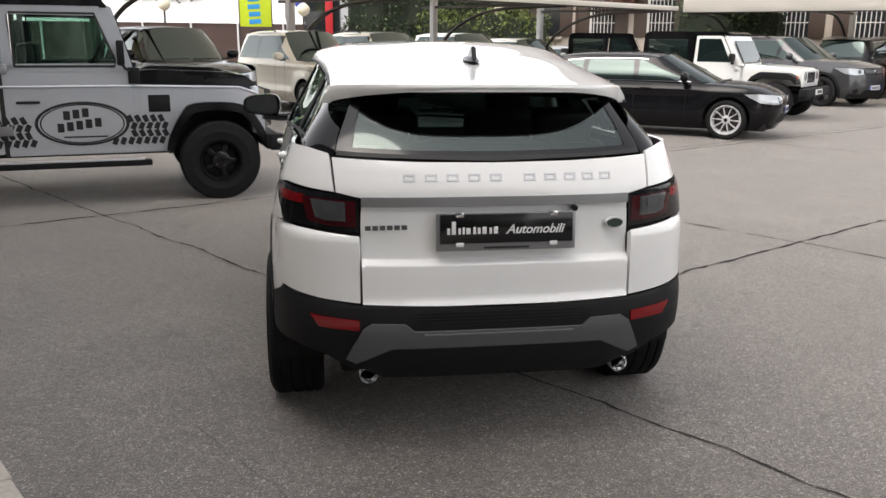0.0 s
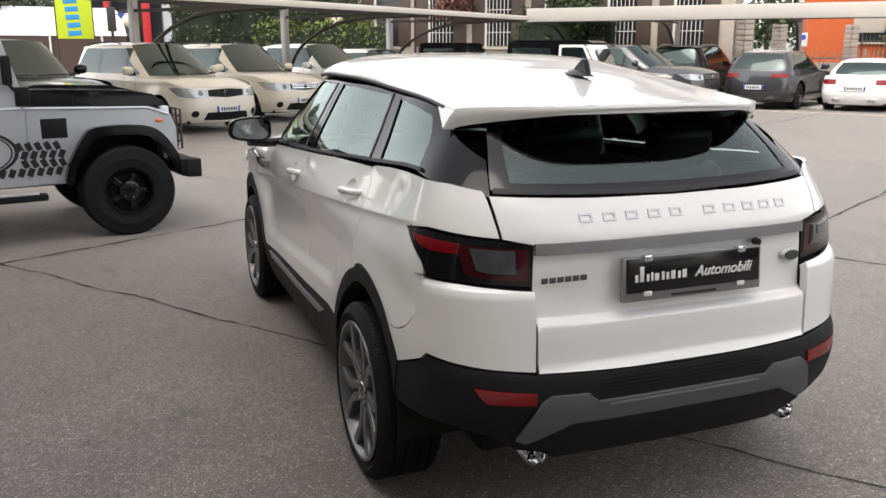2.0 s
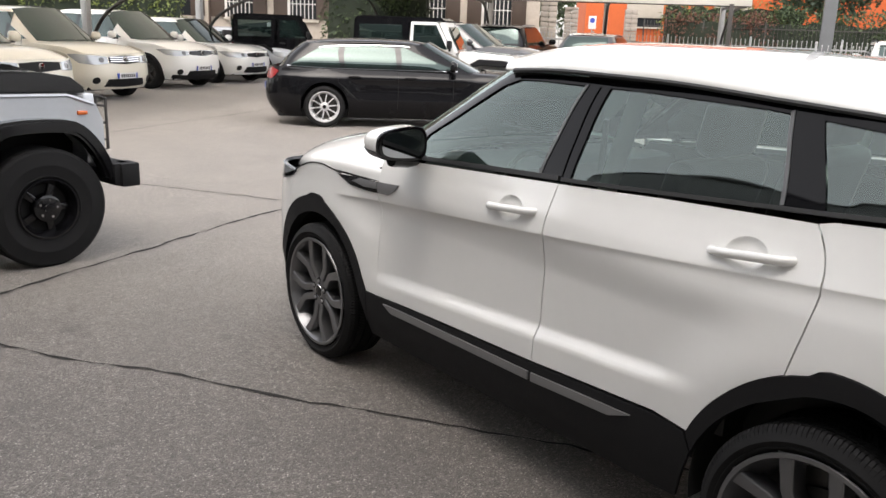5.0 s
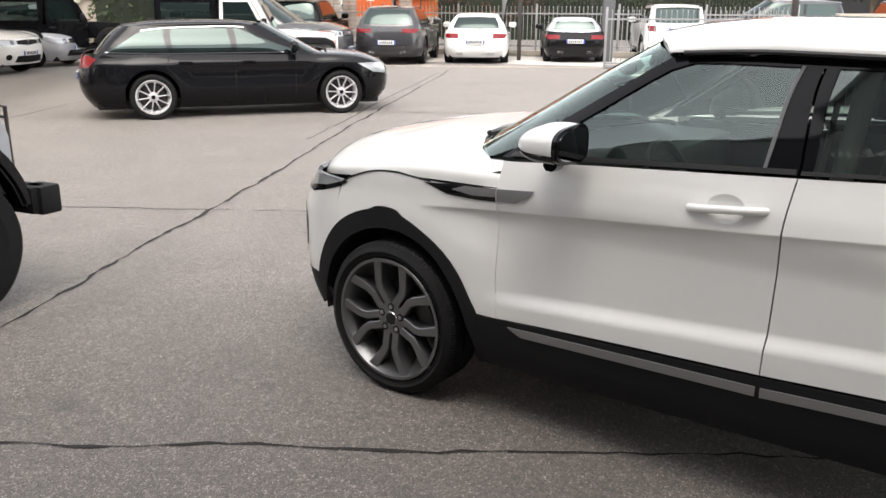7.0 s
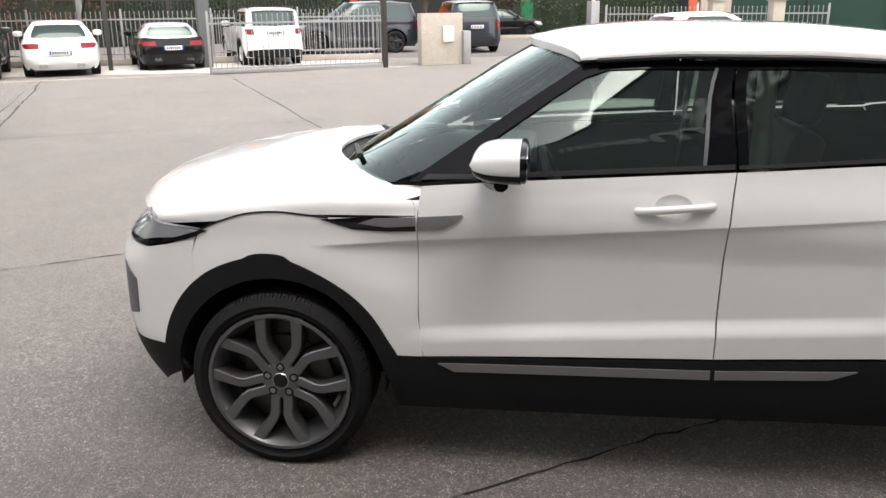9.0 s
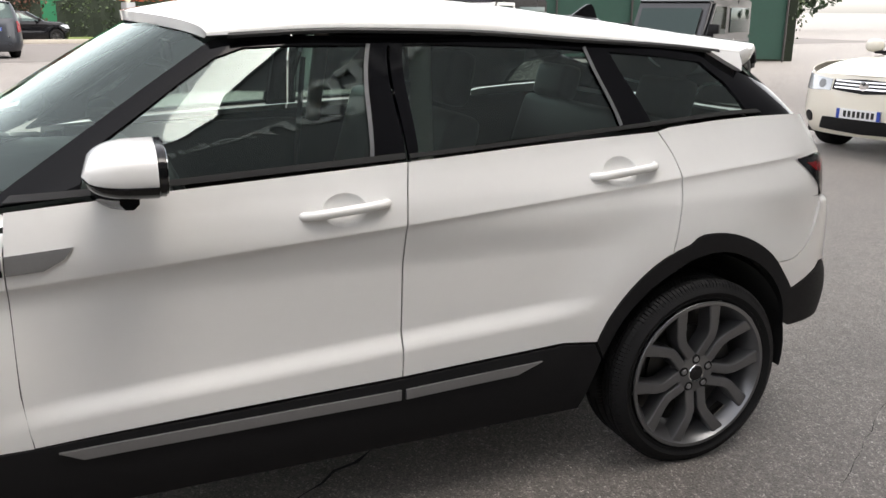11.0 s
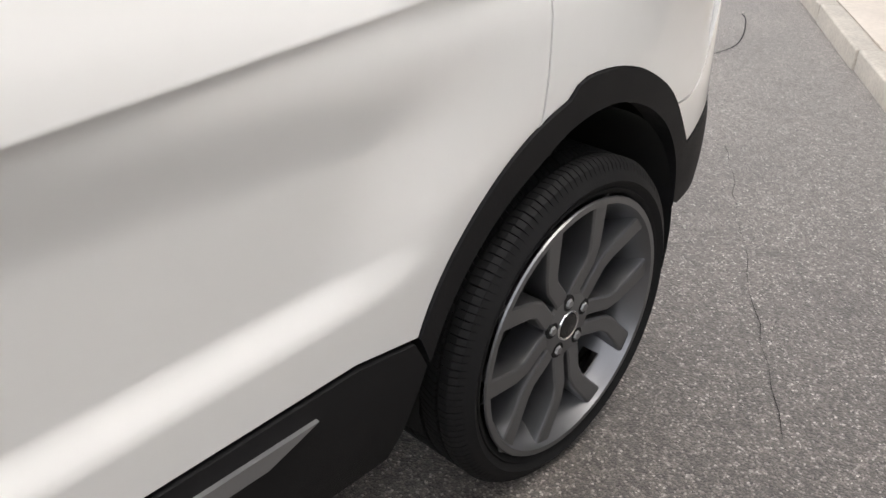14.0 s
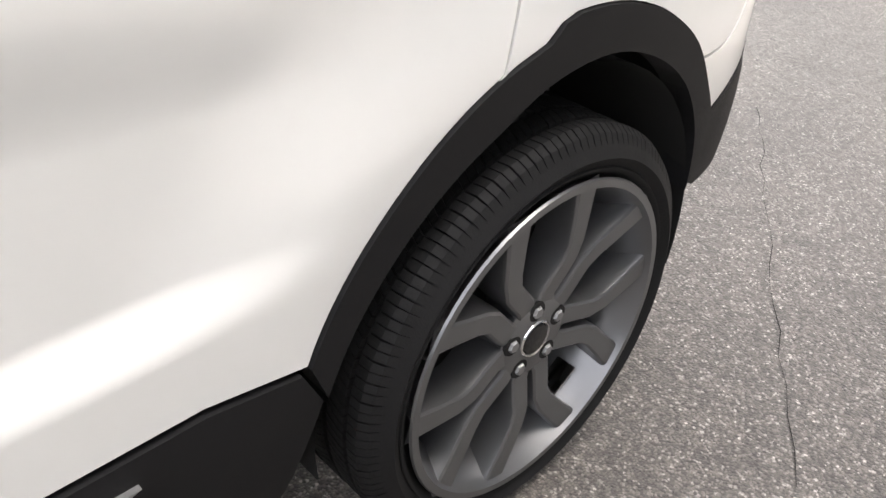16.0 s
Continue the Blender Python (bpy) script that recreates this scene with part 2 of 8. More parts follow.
def skin(f, poly, step=0.03, offset=0.0, depth=0.012, inset=0.0, size=(1, 1), flip=False, holes=(), extra=()):
    """A sheet cut to a polygon on the surface f, with its edges turned in by depth. Returns a mesh."""
    size = np.array(size, float)
    P = np.array([p[:2] for p in poly], float) * size
    keep = np.hypot(*(P - np.roll(P, 1, 0)).T) > 1e-5
    P = P[keep]
    if 0.5 * np.sum(P[:, 0] * np.roll(P[:, 1], -1) - np.roll(P[:, 0], -1) * P[:, 1]) < 0:
        P = P[::-1]
    if inset:
        d0, d1 = P - np.roll(P, 1, 0), np.roll(P, -1, 0) - P
        d0, d1 = (d / np.maximum(np.hypot(*d.T), 1e-9)[:, None] for d in (d0, d1))
        n = np.stack([-(d0 + d1)[:, 1], (d0 + d1)[:, 0]], -1)
        n /= np.maximum(np.hypot(*n.T), 0.5)[:, None]
        P = P + n * inset
    B = []
    for a, b in zip(P, np.roll(P, -1, 0)):
        k = max(1, int(np.ceil(np.hypot(*(b - a)) / step)))
        B += [a + (b - a) * j / k for j in range(k)]
    B = np.array(B)
    lo, hi = B.min(0), B.max(0)
    gx, gy = np.meshgrid(np.arange(lo[0] + step / 2, hi[0], step), np.arange(lo[1] + step / 2, hi[1], step))
    gx[1::2] += step / 2
    G = np.stack([gx.ravel(), gy.ravel()], -1)
    if len(G):
        G = G[inside(P, G)]
    if len(G):
        near = np.concatenate([np.min(np.hypot(g[:, None, 0] - B[None, :, 0], g[:, None, 1] - B[None, :, 1]), 1) for g in np.array_split(G, 1 + len(G) // 400)])
        G = G[near > step * 0.42]
    if len(extra):
        E = np.array(extra, float) * size
        E = E[inside(P, E)]
        for h in holes:
            E = E[~inside(np.array(h, float) * size, E)] if len(E) else E
        if len(E):
            d = np.concatenate([np.min(np.hypot(g[:, None, 0] - B[None, :, 0], g[:, None, 1] - B[None, :, 1]), 1) for g in np.array_split(E, 1 + len(E) // 400)])
            E = E[d > step * 0.15]
        if len(E) and len(G):
            d = np.concatenate([np.min(np.hypot(g[:, None, 0] - E[None, :, 0], g[:, None, 1] - E[None, :, 1]), 1) for g in np.array_split(G, 1 + len(G) // 200)])
            G = np.vstack([G[d > step * 0.5], E])
    nb = len(B)
    rim = [(i, (i + 1) % nb) for i in range(nb)]
    rings = [np.array(h, float) * size for h in holes]
    for h in rings:
        if len(G):
            G = G[~inside(h * 1.0, G)]
    pts = [Vector(p) for p in B]
    for h in rings:
        k = len(pts)
        rim += [(k + i, k + (i + 1) % len(h)) for i in range(len(h))]
        pts += [Vector(p) for p in h]
    pts += [Vector(p) for p in G]
    v2, _, faces, *_ = delaunay_2d_cdt(pts, rim, [], 1, 1e-6)
    for h in rings:
        mids = np.array([np.mean([tuple(v2[i]) for i in t], 0) for t in faces])
        faces = [t for t, gone in zip(faces, inside(h, mids)) if not gone]
    V = np.array([tuple(v) for v in v2]) / size
    a, b = V[:, 0], V[:, 1]
    e = 2e-3
    Q = f(a, b)
    N = np.cross(f(a + e / size[0], b) - f(a - e / size[0], b), f(a, b + e / size[1]) - f(a, b - e / size[1]))
    N /= np.maximum(np.linalg.norm(N, axis=1), 1e-12)[:, None]
    if np.sum(N * (Q - np.array([0, 1.2, 0.75]))) < 0:
        N = -N
    Q = Q + N * offset
    if flip:
        Q, N = Q * [-1, 1, 1], N * [-1, 1, 1]
    F = []
    for t in faces:
        t = list(t)
        if np.dot(np.cross(Q[t[1]] - Q[t[0]], Q[t[2]] - Q[t[0]]), N[t].sum(0)) < 0:
            t.reverse()
        F.append(t)
    loops = [N[i] for t in F for i in t]
    if depth:
        once = {}
        for t in F:
            for i, j in zip(t, t[1:] + t[:1]):
                if (j, i) in once:
                    del once[j, i]
                else:
                    once[i, j] = 1
        new_i, extra = {}, []
        for i, j in once:
            for k in (i, j):
                if k not in new_i:
                    new_i[k] = len(Q) + len(extra)
                    extra.append(Q[k] - N[k] * depth)
        allq = np.vstack([Q, extra]) if extra else Q
        for i, j in once:
            q = [j, i, new_i[i], new_i[j]]
            n = np.cross(allq[q[1]] - allq[q[0]], allq[q[2]] - allq[q[0]])
            n = n / max(np.linalg.norm(n), 1e-12)
            F.append(q)
            loops += [n] * 4
        Q = allq
    me = bpy.data.meshes.new("sheet")
    me.from_pydata([tuple(q) for q in Q], [], F)
    me.polygons.foreach_set("use_smooth", [True] * len(F))
    me.update()
    if len(me.loops) == len(loops):
        me.normals_split_custom_set([tuple(n) for n in loops])
    return me


def part(name, shape, mat, parent=None, label="", at=None):
    """Links a bmesh or mesh as one mesh object under a thing or a part."""
    if isinstance(shape, bmesh.types.BMesh):
        me = bpy.data.meshes.new(name)
        shape.normal_update()
        shape.to_mesh(me)
        shape.free()
    else:
        me = shape
    if mat is not None and not me.materials:
        me.materials.append(mat)
    ob = new(name, me)
    if parent:
        ob.parent = parent
    if at is not None:
        ob.matrix_basis = at
    if label:
        tagged(ob, label)
    return ob


def thing(name, label, category, at=None, group="", kind=""):
    ob = new(name)
    ob.empty_display_size = 0.2
    if at is not None:
        ob.matrix_basis = at
    return tagged(ob, label, category, group, kind)


def soft_edges(bm, angle=35):
    for f in bm.faces:
        f.smooth = True
    for e in bm.edges:
        if len(e.link_faces) == 2 and e.calc_face_angle(0) > radians(angle):
            e.smooth = False
    return bm


def box(x0, x1, y0, y1, z0, z1, bevel=0.0, seg=2, m=None):
    bm = bmesh.new()
    bmesh.ops.create_cube(bm, size=1, matrix=Matrix.Translation(((x0 + x1) / 2, (y0 + y1) / 2, (z0 + z1) / 2)) @ Matrix.Diagonal((abs(x1 - x0), abs(y1 - y0), abs(z1 - z0), 1)))
    if bevel:
        bmesh.ops.bevel(bm, geom=bm.edges[:], offset=bevel, segments=seg, profile=0.6, affect="EDGES", clamp_overlap=True)
        soft_edges(bm, 40)
    if m is not None:
        bm.transform(m)
    return bm


def joined(*bms):
    out = bmesh.new()
    for b in bms:
        me = bpy.data.meshes.new("tmp")
        b.to_mesh(me)
        b.free()
        out.from_mesh(me)
        bpy.data.meshes.remove(me)
    return out


def lathe(profile, seg=40, axis="x", arc=360):
    """Turns (radius, along) pairs round an axis."""
    bm = bmesh.new()
    rings = []
    full = arc == 360
    for k in range(seg if full else seg + 1):
        t = radians(arc) * k / seg
        c, s = math.cos(t), math.sin(t)
        ring = []
        for r, h in profile:
            ring.append(bm.verts.new((h, r * c, r * s) if axis == "x" else (r * c, r * s, h) if axis == "z" else (r * c, h, r * s)))
        rings.append(ring)
    for k in range(seg):
        a, b = rings[k], rings[(k + 1) % len(rings)]
        for i in range(len(profile) - 1):
            bm.faces.new((a[i], a[i + 1], b[i + 1], b[i]))
    bmesh.ops.recalc_face_normals(bm, faces=bm.faces[:])
    return soft_edges(bm, 40)


def tube(pts, r, seg=8, taper=None, closed=False):
    """A round bar along points."""
    bm = bmesh.new()
    pts = [Vector(p) for p in pts]
    rings = []
    n = len(pts)
    up = Vector((0.123, 0.31, 0.94))
    for i, p in enumerate(pts):
        d = (pts[(i + 1) % n] - pts[i - 1]) if closed else (pts[min(i + 1, n - 1)] - pts[max(i - 1, 0)])
        d.normalize()
        a = d.cross(up).normalized()
        b = d.cross(a)
        rad = r if taper is None else r + (taper - r) * i / (n - 1)
        rings.append([bm.verts.new(p + (a * math.cos(2 * math.pi * k / seg) + b * math.sin(2 * math.pi * k / seg)) * rad) for k in range(seg)])
    for i in range(n if closed else n - 1):
        a, b = rings[i], rings[(i + 1) % n]
        for k in range(seg):
            bm.faces.new((a[k], a[(k + 1) % seg], b[(k + 1) % seg], b[k]))
    if not closed:
        bm.faces.new(rings[0])
        bm.faces.new(rings[-1])
    bmesh.ops.recalc_face_normals(bm, faces=bm.faces[:])
    return soft_edges(bm, 50)


def prism(poly, h0, h1, axis="z", bevel=0.0):
    """A flat polygon pushed from h0 to h1 along an axis; its points are (y, z), (x, z) or (x, y)."""
    bm = bmesh.new()
    put = {"x": lambda a, b, h: (h, a, b), "y": lambda a, b, h: (a, h, b), "z": lambda a, b, h: (a, b, h)}[axis]
    f = bm.faces.new([bm.verts.new(put(a, b, h0)) for a, b in poly])
    r = bmesh.ops.extrude_face_region(bm, geom=[f])
    bmesh.ops.translate(bm, verts=[v for v in r["geom"] if isinstance(v, bmesh.types.BMVert)], vec=Vector(put(0, 0, h1 - h0)))
    bmesh.ops.recalc_face_normals(bm, faces=bm.faces[:])
    if bevel:
        bmesh.ops.bevel(bm, geom=[e for e in bm.edges if e.calc_face_angle(0) > 0.6], offset=bevel, segments=2, affect="EDGES", clamp_overlap=True)
        soft_edges(bm, 40)
    return bm


def strip(pts, width):
    """The outline of a line of the given width, as a polygon."""
    P = np.array(pts, float)
    d = np.gradient(P, axis=0)
    d /= np.maximum(np.hypot(*d.T), 1e-9)[:, None]
    n = np.stack([-d[:, 1], d[:, 0]], -1) * width / 2
    return [tuple(p) for p in P + n] + [tuple(p) for p in (P - n)[::-1]]


def arc(c, r, a0, a1, n=16, squash=1.0):
    return [(c[0] + r * math.cos(radians(a0 + (a1 - a0) * k / n)), c[1] + squash * r * math.sin(radians(a0 + (a1 - a0) * k / n))) for k in range(n + 1)]

# ---- ground ----
def asphalt_material():
    m = bpy.data.materials.new("asphalt")
    m.use_nodes = True
    nt = m.node_tree
    b = nt.nodes["Principled BSDF"]
    tc = nt.nodes.new("ShaderNodeTexCoord")

    def noise_tex(scale, detail=4):
        n = nt.nodes.new("ShaderNodeTexNoise")
        n.inputs["Scale"].default_value, n.inputs["Detail"].default_value = scale, detail
        nt.links.new(tc.outputs["Object"], n.inputs["Vector"])
        return n
    def scaled(fac, lo, hi, to_lo, to_hi):
        r = nt.nodes.new("ShaderNodeMapRange")
        for key, v in (("From Min", lo), ("From Max", hi), ("To Min", to_lo), ("To Max", to_hi)):
            r.inputs[key].default_value = v
        nt.links.new(fac, r.inputs["Value"])
        return r.outputs[0]

    def times(colour, fac):
        mx = nt.nodes.new("ShaderNodeMix")
        mx.data_type, mx.blend_type = "RGBA", "MULTIPLY"
        mx.inputs["Factor"].default_value = 1
        nt.links.new(colour, mx.inputs[6])
        nt.links.new(fac, mx.inputs[7])
        return mx.outputs[2]
    # chippings of two sizes in dark binder, each with a tone of its own
    stones, grit = nt.nodes.new("ShaderNodeTexVoronoi"), nt.nodes.new("ShaderNodeTexVoronoi")
    stones.inputs["Scale"].default_value, grit.inputs["Scale"].default_value = 175, 400
    ramp = nt.nodes.new("ShaderNodeValToRGB")
    el = ramp.color_ramp.elements
    el[0].position, el[0].color = 0.0, (0.040, 0.036, 0.032, 1)
    el[1].position, el[1].color = 1.0, (0.42, 0.382, 0.344, 1)
    for at, c in ((0.5, (0.099, 0.087, 0.077, 1)), (0.82, (0.155, 0.136, 0.120, 1)), (0.93, (0.25, 0.227, 0.205, 1))):
        el.new(at).color = c
    tones = []
    for vor in (stones, grit):
        nt.links.new(tc.outputs["Object"], vor.inputs["Vector"])
        sep = nt.nodes.new("ShaderNodeSeparateColor")
        nt.links.new(vor.outputs["Color"], sep.inputs[0])
        tones.append(sep.outputs[0])
    nt.links.new(tones[0], ramp.inputs[0])
    colour = times(ramp.outputs[0], scaled(tones[1], 0, 1, 0.60, 1.40))
    colour = times(colour, scaled(stones.outputs["Distance"], 0.25, 0.75, 1.08, 0.70))
    # worn and damp fields, tyre-polished patches
    big, mid, fine = noise_tex(0.22, 5), noise_tex(1.5, 8), noise_tex(16, 6)
    colour = times(colour, scaled(big.outputs["Fac"], 0.3, 0.7, 0.86, 1.16))
    colour = times(colour, scaled(mid.outputs["Fac"], 0.3, 0.7, 0.80, 1.20))
    colour = times(colour, scaled(fine.outputs["Fac"], 0.3, 0.7, 0.84, 1.16))
    clumps = nt.nodes.new("ShaderNodeTexVoronoi")
    clumps.inputs["Scale"].default_value = 62
    nt.links.new(tc.outputs["Object"], clumps.inputs["Vector"])
    sep = nt.nodes.new("ShaderNodeSeparateColor")
    nt.links.new(clumps.outputs["Color"], sep.inputs[0])
    colour = times(colour, scaled(sep.outputs[0], 0, 1, 0.70, 1.30))
    # small dark drips
    drips = noise_tex(5.5, 3)
    colour = times(colour, scaled(drips.outputs["Fac"], 0.66, 0.72, 1.0, 0.58))
    # oil spots
    spots = noise_tex(2.3, 2)
    sr = nt.nodes.new("ShaderNodeMapRange")
    sr.inputs["From Min"].default_value, sr.inputs["From Max"].default_value = 0.66, 0.74
    sr.inputs["To Min"].default_value, sr.inputs["To Max"].default_value = 1.0, 0.62
    nt.links.new(spots.outputs["Fac"], sr.inputs["Value"])
    mul2 = nt.nodes.new("ShaderNodeMix")
    mul2.data_type, mul2.blend_type = "RGBA", "MULTIPLY"
    mul2.inputs["Factor"].default_value = 1
    nt.links.new(colour, mul2.inputs[6])
    nt.links.new(sr.outputs[0], mul2.inputs[7])
    nt.links.new(mul2.outputs[2], b.inputs["Base Color"])
    b.inputs["Roughness"].default_value = 0.66
    b.inputs["Specular IOR Level"].default_value = 0.5
    b.inputs["Sheen Weight"].default_value, b.inputs["Sheen Roughness"].default_value = 0.35, 0.6
    b.inputs["Sheen Tint"].default_value = (1.0, 0.93, 0.86, 1)
    bp = nt.nodes.new("ShaderNodeBump")
    bp.inputs["Strength"].default_value, bp.inputs["Distance"].default_value = 0.45, 0.006
    nt.links.new(stones.outputs["Distance"], bp.inputs["Height"])
    bp.invert = True
    nt.links.new(bp.outputs[0], b.inputs["Normal"])
    return m


ASPHALT = asphalt_material()
bm = bmesh.new()
bmesh.ops.create_grid(bm, x_segments=60, y_segments=60, size=1500)
ground = part("ground", bm, ASPHALT)
tagged(ground, "grey weathered asphalt forecourt with cracks and oil spots", "ground", kind="structure")

# ---- surroundings ----
PLASTER = material("beige_plaster", (0.40, 0.345, 0.29), 0.9, vary=0.14, scale=0.7, bump=0.3, bscale=30)
PLASTER_DARK = material("brown_plaster", (0.23, 0.19, 0.155), 0.9, vary=0.15, scale=0.7, bump=0.3, bscale=30)
ORANGEWALL = material("orange_plaster", (0.50, 0.105, 0.028), 0.85, vary=0.12, scale=0.8, bump=0.2, bscale=30)
STONE = material("field_stone", (0.34, 0.30, 0.26), 0.9, vary=0.3, scale=4, bump=0.6, bscale=14)
CONCRETE = material("pale_concrete", (0.42, 0.38, 0.32), 0.85, vary=0.14, scale=2.5, bump=0.3, bscale=80)
KERBSTONE = material("kerb_stone", (0.46, 0.42, 0.36), 0.85, vary=0.22, scale=5, bump=0.5, bscale=50)
PAVING = material("terrace_paving", (0.62, 0.55, 0.47), 0.8, vary=0.12, scale=3, bump=0.2, bscale=60)
MEMBRANE = fabric_material("white_membrane", (0.82, 0.79, 0.74), 0.72)
DARKSTEEL = material("dark_steel", (0.05, 0.045, 0.042), 0.5, metal=0.4, vary=0.15, scale=6)
GALVANISED = material("galvanised_steel", (0.36, 0.36, 0.36), 0.45, metal=0.6, vary=0.1, scale=10)
GREYPOST = material("grey_painted_post", (0.11, 0.115, 0.12), 0.6, vary=0.1, scale=5)
FACADE = material("dark_cladding", (0.03, 0.03, 0.032), 0.35, vary=0.1, scale=2)
PLASTER_GREY = material("grey_plaster", (0.42, 0.40, 0.37), 0.8, vary=0.08, scale=1)
FASCIA = material("grey_fascia", (0.19, 0.19, 0.195), 0.6, vary=0.06, scale=1)
SHOPGLASS = material("shop_glass", (0.02, 0.025, 0.026), 0.05, spec=0.7)
SIGNWHITE = material("pale_sign_letters", (0.72, 0.72, 0.70), 0.5)
SHUTTER = material("brown_shutter", (0.055, 0.036, 0.026), 0.6, vary=0.15, scale=4)
WINDOWDARK = material("window_dark", (0.02, 0.022, 0.024), 0.15)
IRONWHITE = material("white_iron", (0.62, 0.60, 0.56), 0.5)
REDPAINT = material("red_column", (0.50, 0.02, 0.025), 0.45, vary=0.05)
TENT = material("white_tent", (0.70, 0.69, 0.68), 0.6, vary=0.05)
TENTWALL = material("brown_tent_wall", (0.085, 0.05, 0.042), 0.6, vary=0.15, scale=2)
LIME = material("lime_banner", (0.55, 0.68, 0.02), 0.6)
SKYBLUE = material("blue_print", (0.02, 0.28, 0.60), 0.6)
PINK = material("pink_flag", (0.78, 0.42, 0.62), 0.7)
PALEFLAG = material("white_flag", (0.75, 0.77, 0.82), 0.7)
BLUEFLAG = material("blue_flag", (0.05, 0.08, 0.42), 0.7)
GLOBE = material("opal_globe", (0.75, 0.68, 0.52), 0.35)
GREENWALL = material("green_panel", (0.02, 0.20, 0.09), 0.6, vary=0.1)
REDPANEL = material("orange_red_panel", (0.48, 0.09, 0.035), 0.6, vary=0.08)
GREENNET = material("green_net", (0.015, 0.05, 0.035), 0.8, vary=0.15, scale=3)
YELLOW = material("yellow_fabric", (0.75, 0.45, 0.12), 0.8)
BARK = material("bark", (0.10, 0.075, 0.055), 0.9, vary=0.25, scale=6, bump=0.8, bscale=20)
GRASS = material("grass", (0.12, 0.16, 0.035), 0.9, vary=0.3, scale=3)
ROADGREY = material("road_asphalt", (0.17, 0.155, 0.145), 0.85, vary=0.1, scale=0.8, bump=0.2, bscale=90)
SLABWHITE = material("white_gravel_strip", (0.50, 0.48, 0.45), 0.9, vary=0.2, scale=6, bump=0.6, bscale=60)
CRACK = material("crack_fill", (0.022, 0.02, 0.019), 0.9, vary=0.2, scale=8)


def leaf_material(name, a, b):
    m = bpy.data.materials.new(name)
    m.use_nodes = True
    nt = m.node_tree
    bs = nt.nodes["Principled BSDF"]
    g = nt.nodes.new("ShaderNodeNewGeometry")
    r = nt.nodes.new("ShaderNodeValToRGB")
    r.color_ramp.elements[0].color, r.color_ramp.elements[1].color = (*a, 1), (*b, 1)
    nt.links.new(g.outputs["Random Per Island"], r.inputs[0])
    nt.links.new(r.outputs[0], bs.inputs["Base Color"])
    bs.inputs["Roughness"].default_value = 0.6
    bs.inputs["Subsurface Weight"].default_value = 0.0
    return m


LEAF = leaf_material("green_leaves", (0.012, 0.026, 0.009), (0.055, 0.085, 0.025))
LEAFLIGHT = leaf_material("light_leaves", (0.05, 0.08, 0.015), (0.15, 0.18, 0.04))
LEAFRED = leaf_material("red_leaves", (0.06, 0.018, 0.014), (0.16, 0.06, 0.035))
# near-black green for hedge cores: the shade between leaves is put into the colour
LEAFCORE = material("shaded_core", (0.010, 0.016, 0.007), 0.9, vary=0.4, scale=6, bump=1.0, bscale=9)
LEAFPINE = leaf_material("pine_needles", (0.012, 0.025, 0.012), (0.04, 0.07, 0.03))


def wall_local(p0, p1):
    """A pose at p0 whose x axis runs to p1, and the length."""
    a, b = Vector(p0), Vector(p1)
    d = b - a
    return pose(a.x, a.y, 0, 0, 0, math.degrees(math.atan2(d.y, d.x))), d.length


# cracks in the asphalt: wandering dark ribbons
def crack(p0, p1, seed, width=0.012, wander=0.022):
    rng = random.Random(seed)
    a, b = Vector((*p0, 0)), Vector((*p1, 0))
    n = max(8, int((b - a).length / 0.09))
    side = Vector((-(b - a).y, (b - a).x, 0)).normalized()
    off, slow, rows = 0.0, 0.0, []
    bm = bmesh.new()
    for k in range(n + 1):
        slow = slow * 0.97 + rng.gauss(0, wander * 0.25)
        off = off * 0.5 + rng.gauss(0, wander * 0.28)
        w = width * rng.choice((0.25, 0.5, 0.8, 1.0, 1.3)) / 2
        c = a + (b - a) * (k / n) + side * (slow + off)
        rows.append((bm.verts.new((c.x - side.x * w, c.y - side.y * w, 0.004)), bm.verts.new((c.x + side.x * w, c.y + side.y * w, 0.004))))
    for (p, q), (r, s) in zip(rows, rows[1:]):
        bm.faces.new((p, q, s, r))
    ob = part("crack", bm, CRACK)
    tagged(ob, "dark wandering crack across the grey asphalt", "crack", "cracks in the asphalt", "structure")


CRACKS = (((-9, 0.75), (16.0, 14.5), 0.034), ((1.2, 1.3), (16.5, 9.8), 0.030), ((-5.5, 8.3), (-1.07, 1.96), 0.022), ((-1.07, 1.96), (3.2, -4.1), 0.014),
          ((-2.2, 10.6), (3.34, 2.48), 0.015), ((3.34, 2.48), (6.4, -2.3), 0.020), ((-0.33, -1.94), (-1.25, -0.4), 0.0022), ((5.5, 11.3), (9.5, 4.6), 0.018), ((10, 14), (14.5, 6.8), 0.016),
          ((-2.0, 10.1), (5.0, 14.6), 0.020), ((4.0, 8.2), (13.5, 13.3), 0.020))
for k, (p, q, w) in enumerate(CRACKS):
    crack(p, q, 11 + k, w)
# a curled tar line near the terrace
pts = [(x, y, 0) for x, y in curve2([(1.59, -5.1), (0.98, -4.21), (0.72, -3.62), (0.55, -2.98), (0.40, -2.93), (0.34, -3.35), (0.55, -3.91), (0.72, -4.15)], 9, False)][:60]
bm = bmesh.new()
rows = []
for i, p in enumerate(pts):
    d = (Vector(pts[min(i + 1, len(pts) - 1)]) - Vector(pts[max(i - 1, 0)])).normalized()
    rows.append((bm.verts.new((p[0] - d.y * 0.0042, p[1] + d.x * 0.0042, 0.004)), bm.verts.new((p[0] + d.y * 0.0042, p[1] - d.x * 0.0042, 0.004))))
for (p, q), (r, s) in zip(rows, rows[1:]):
    bm.faces.new((p, q, s, r))
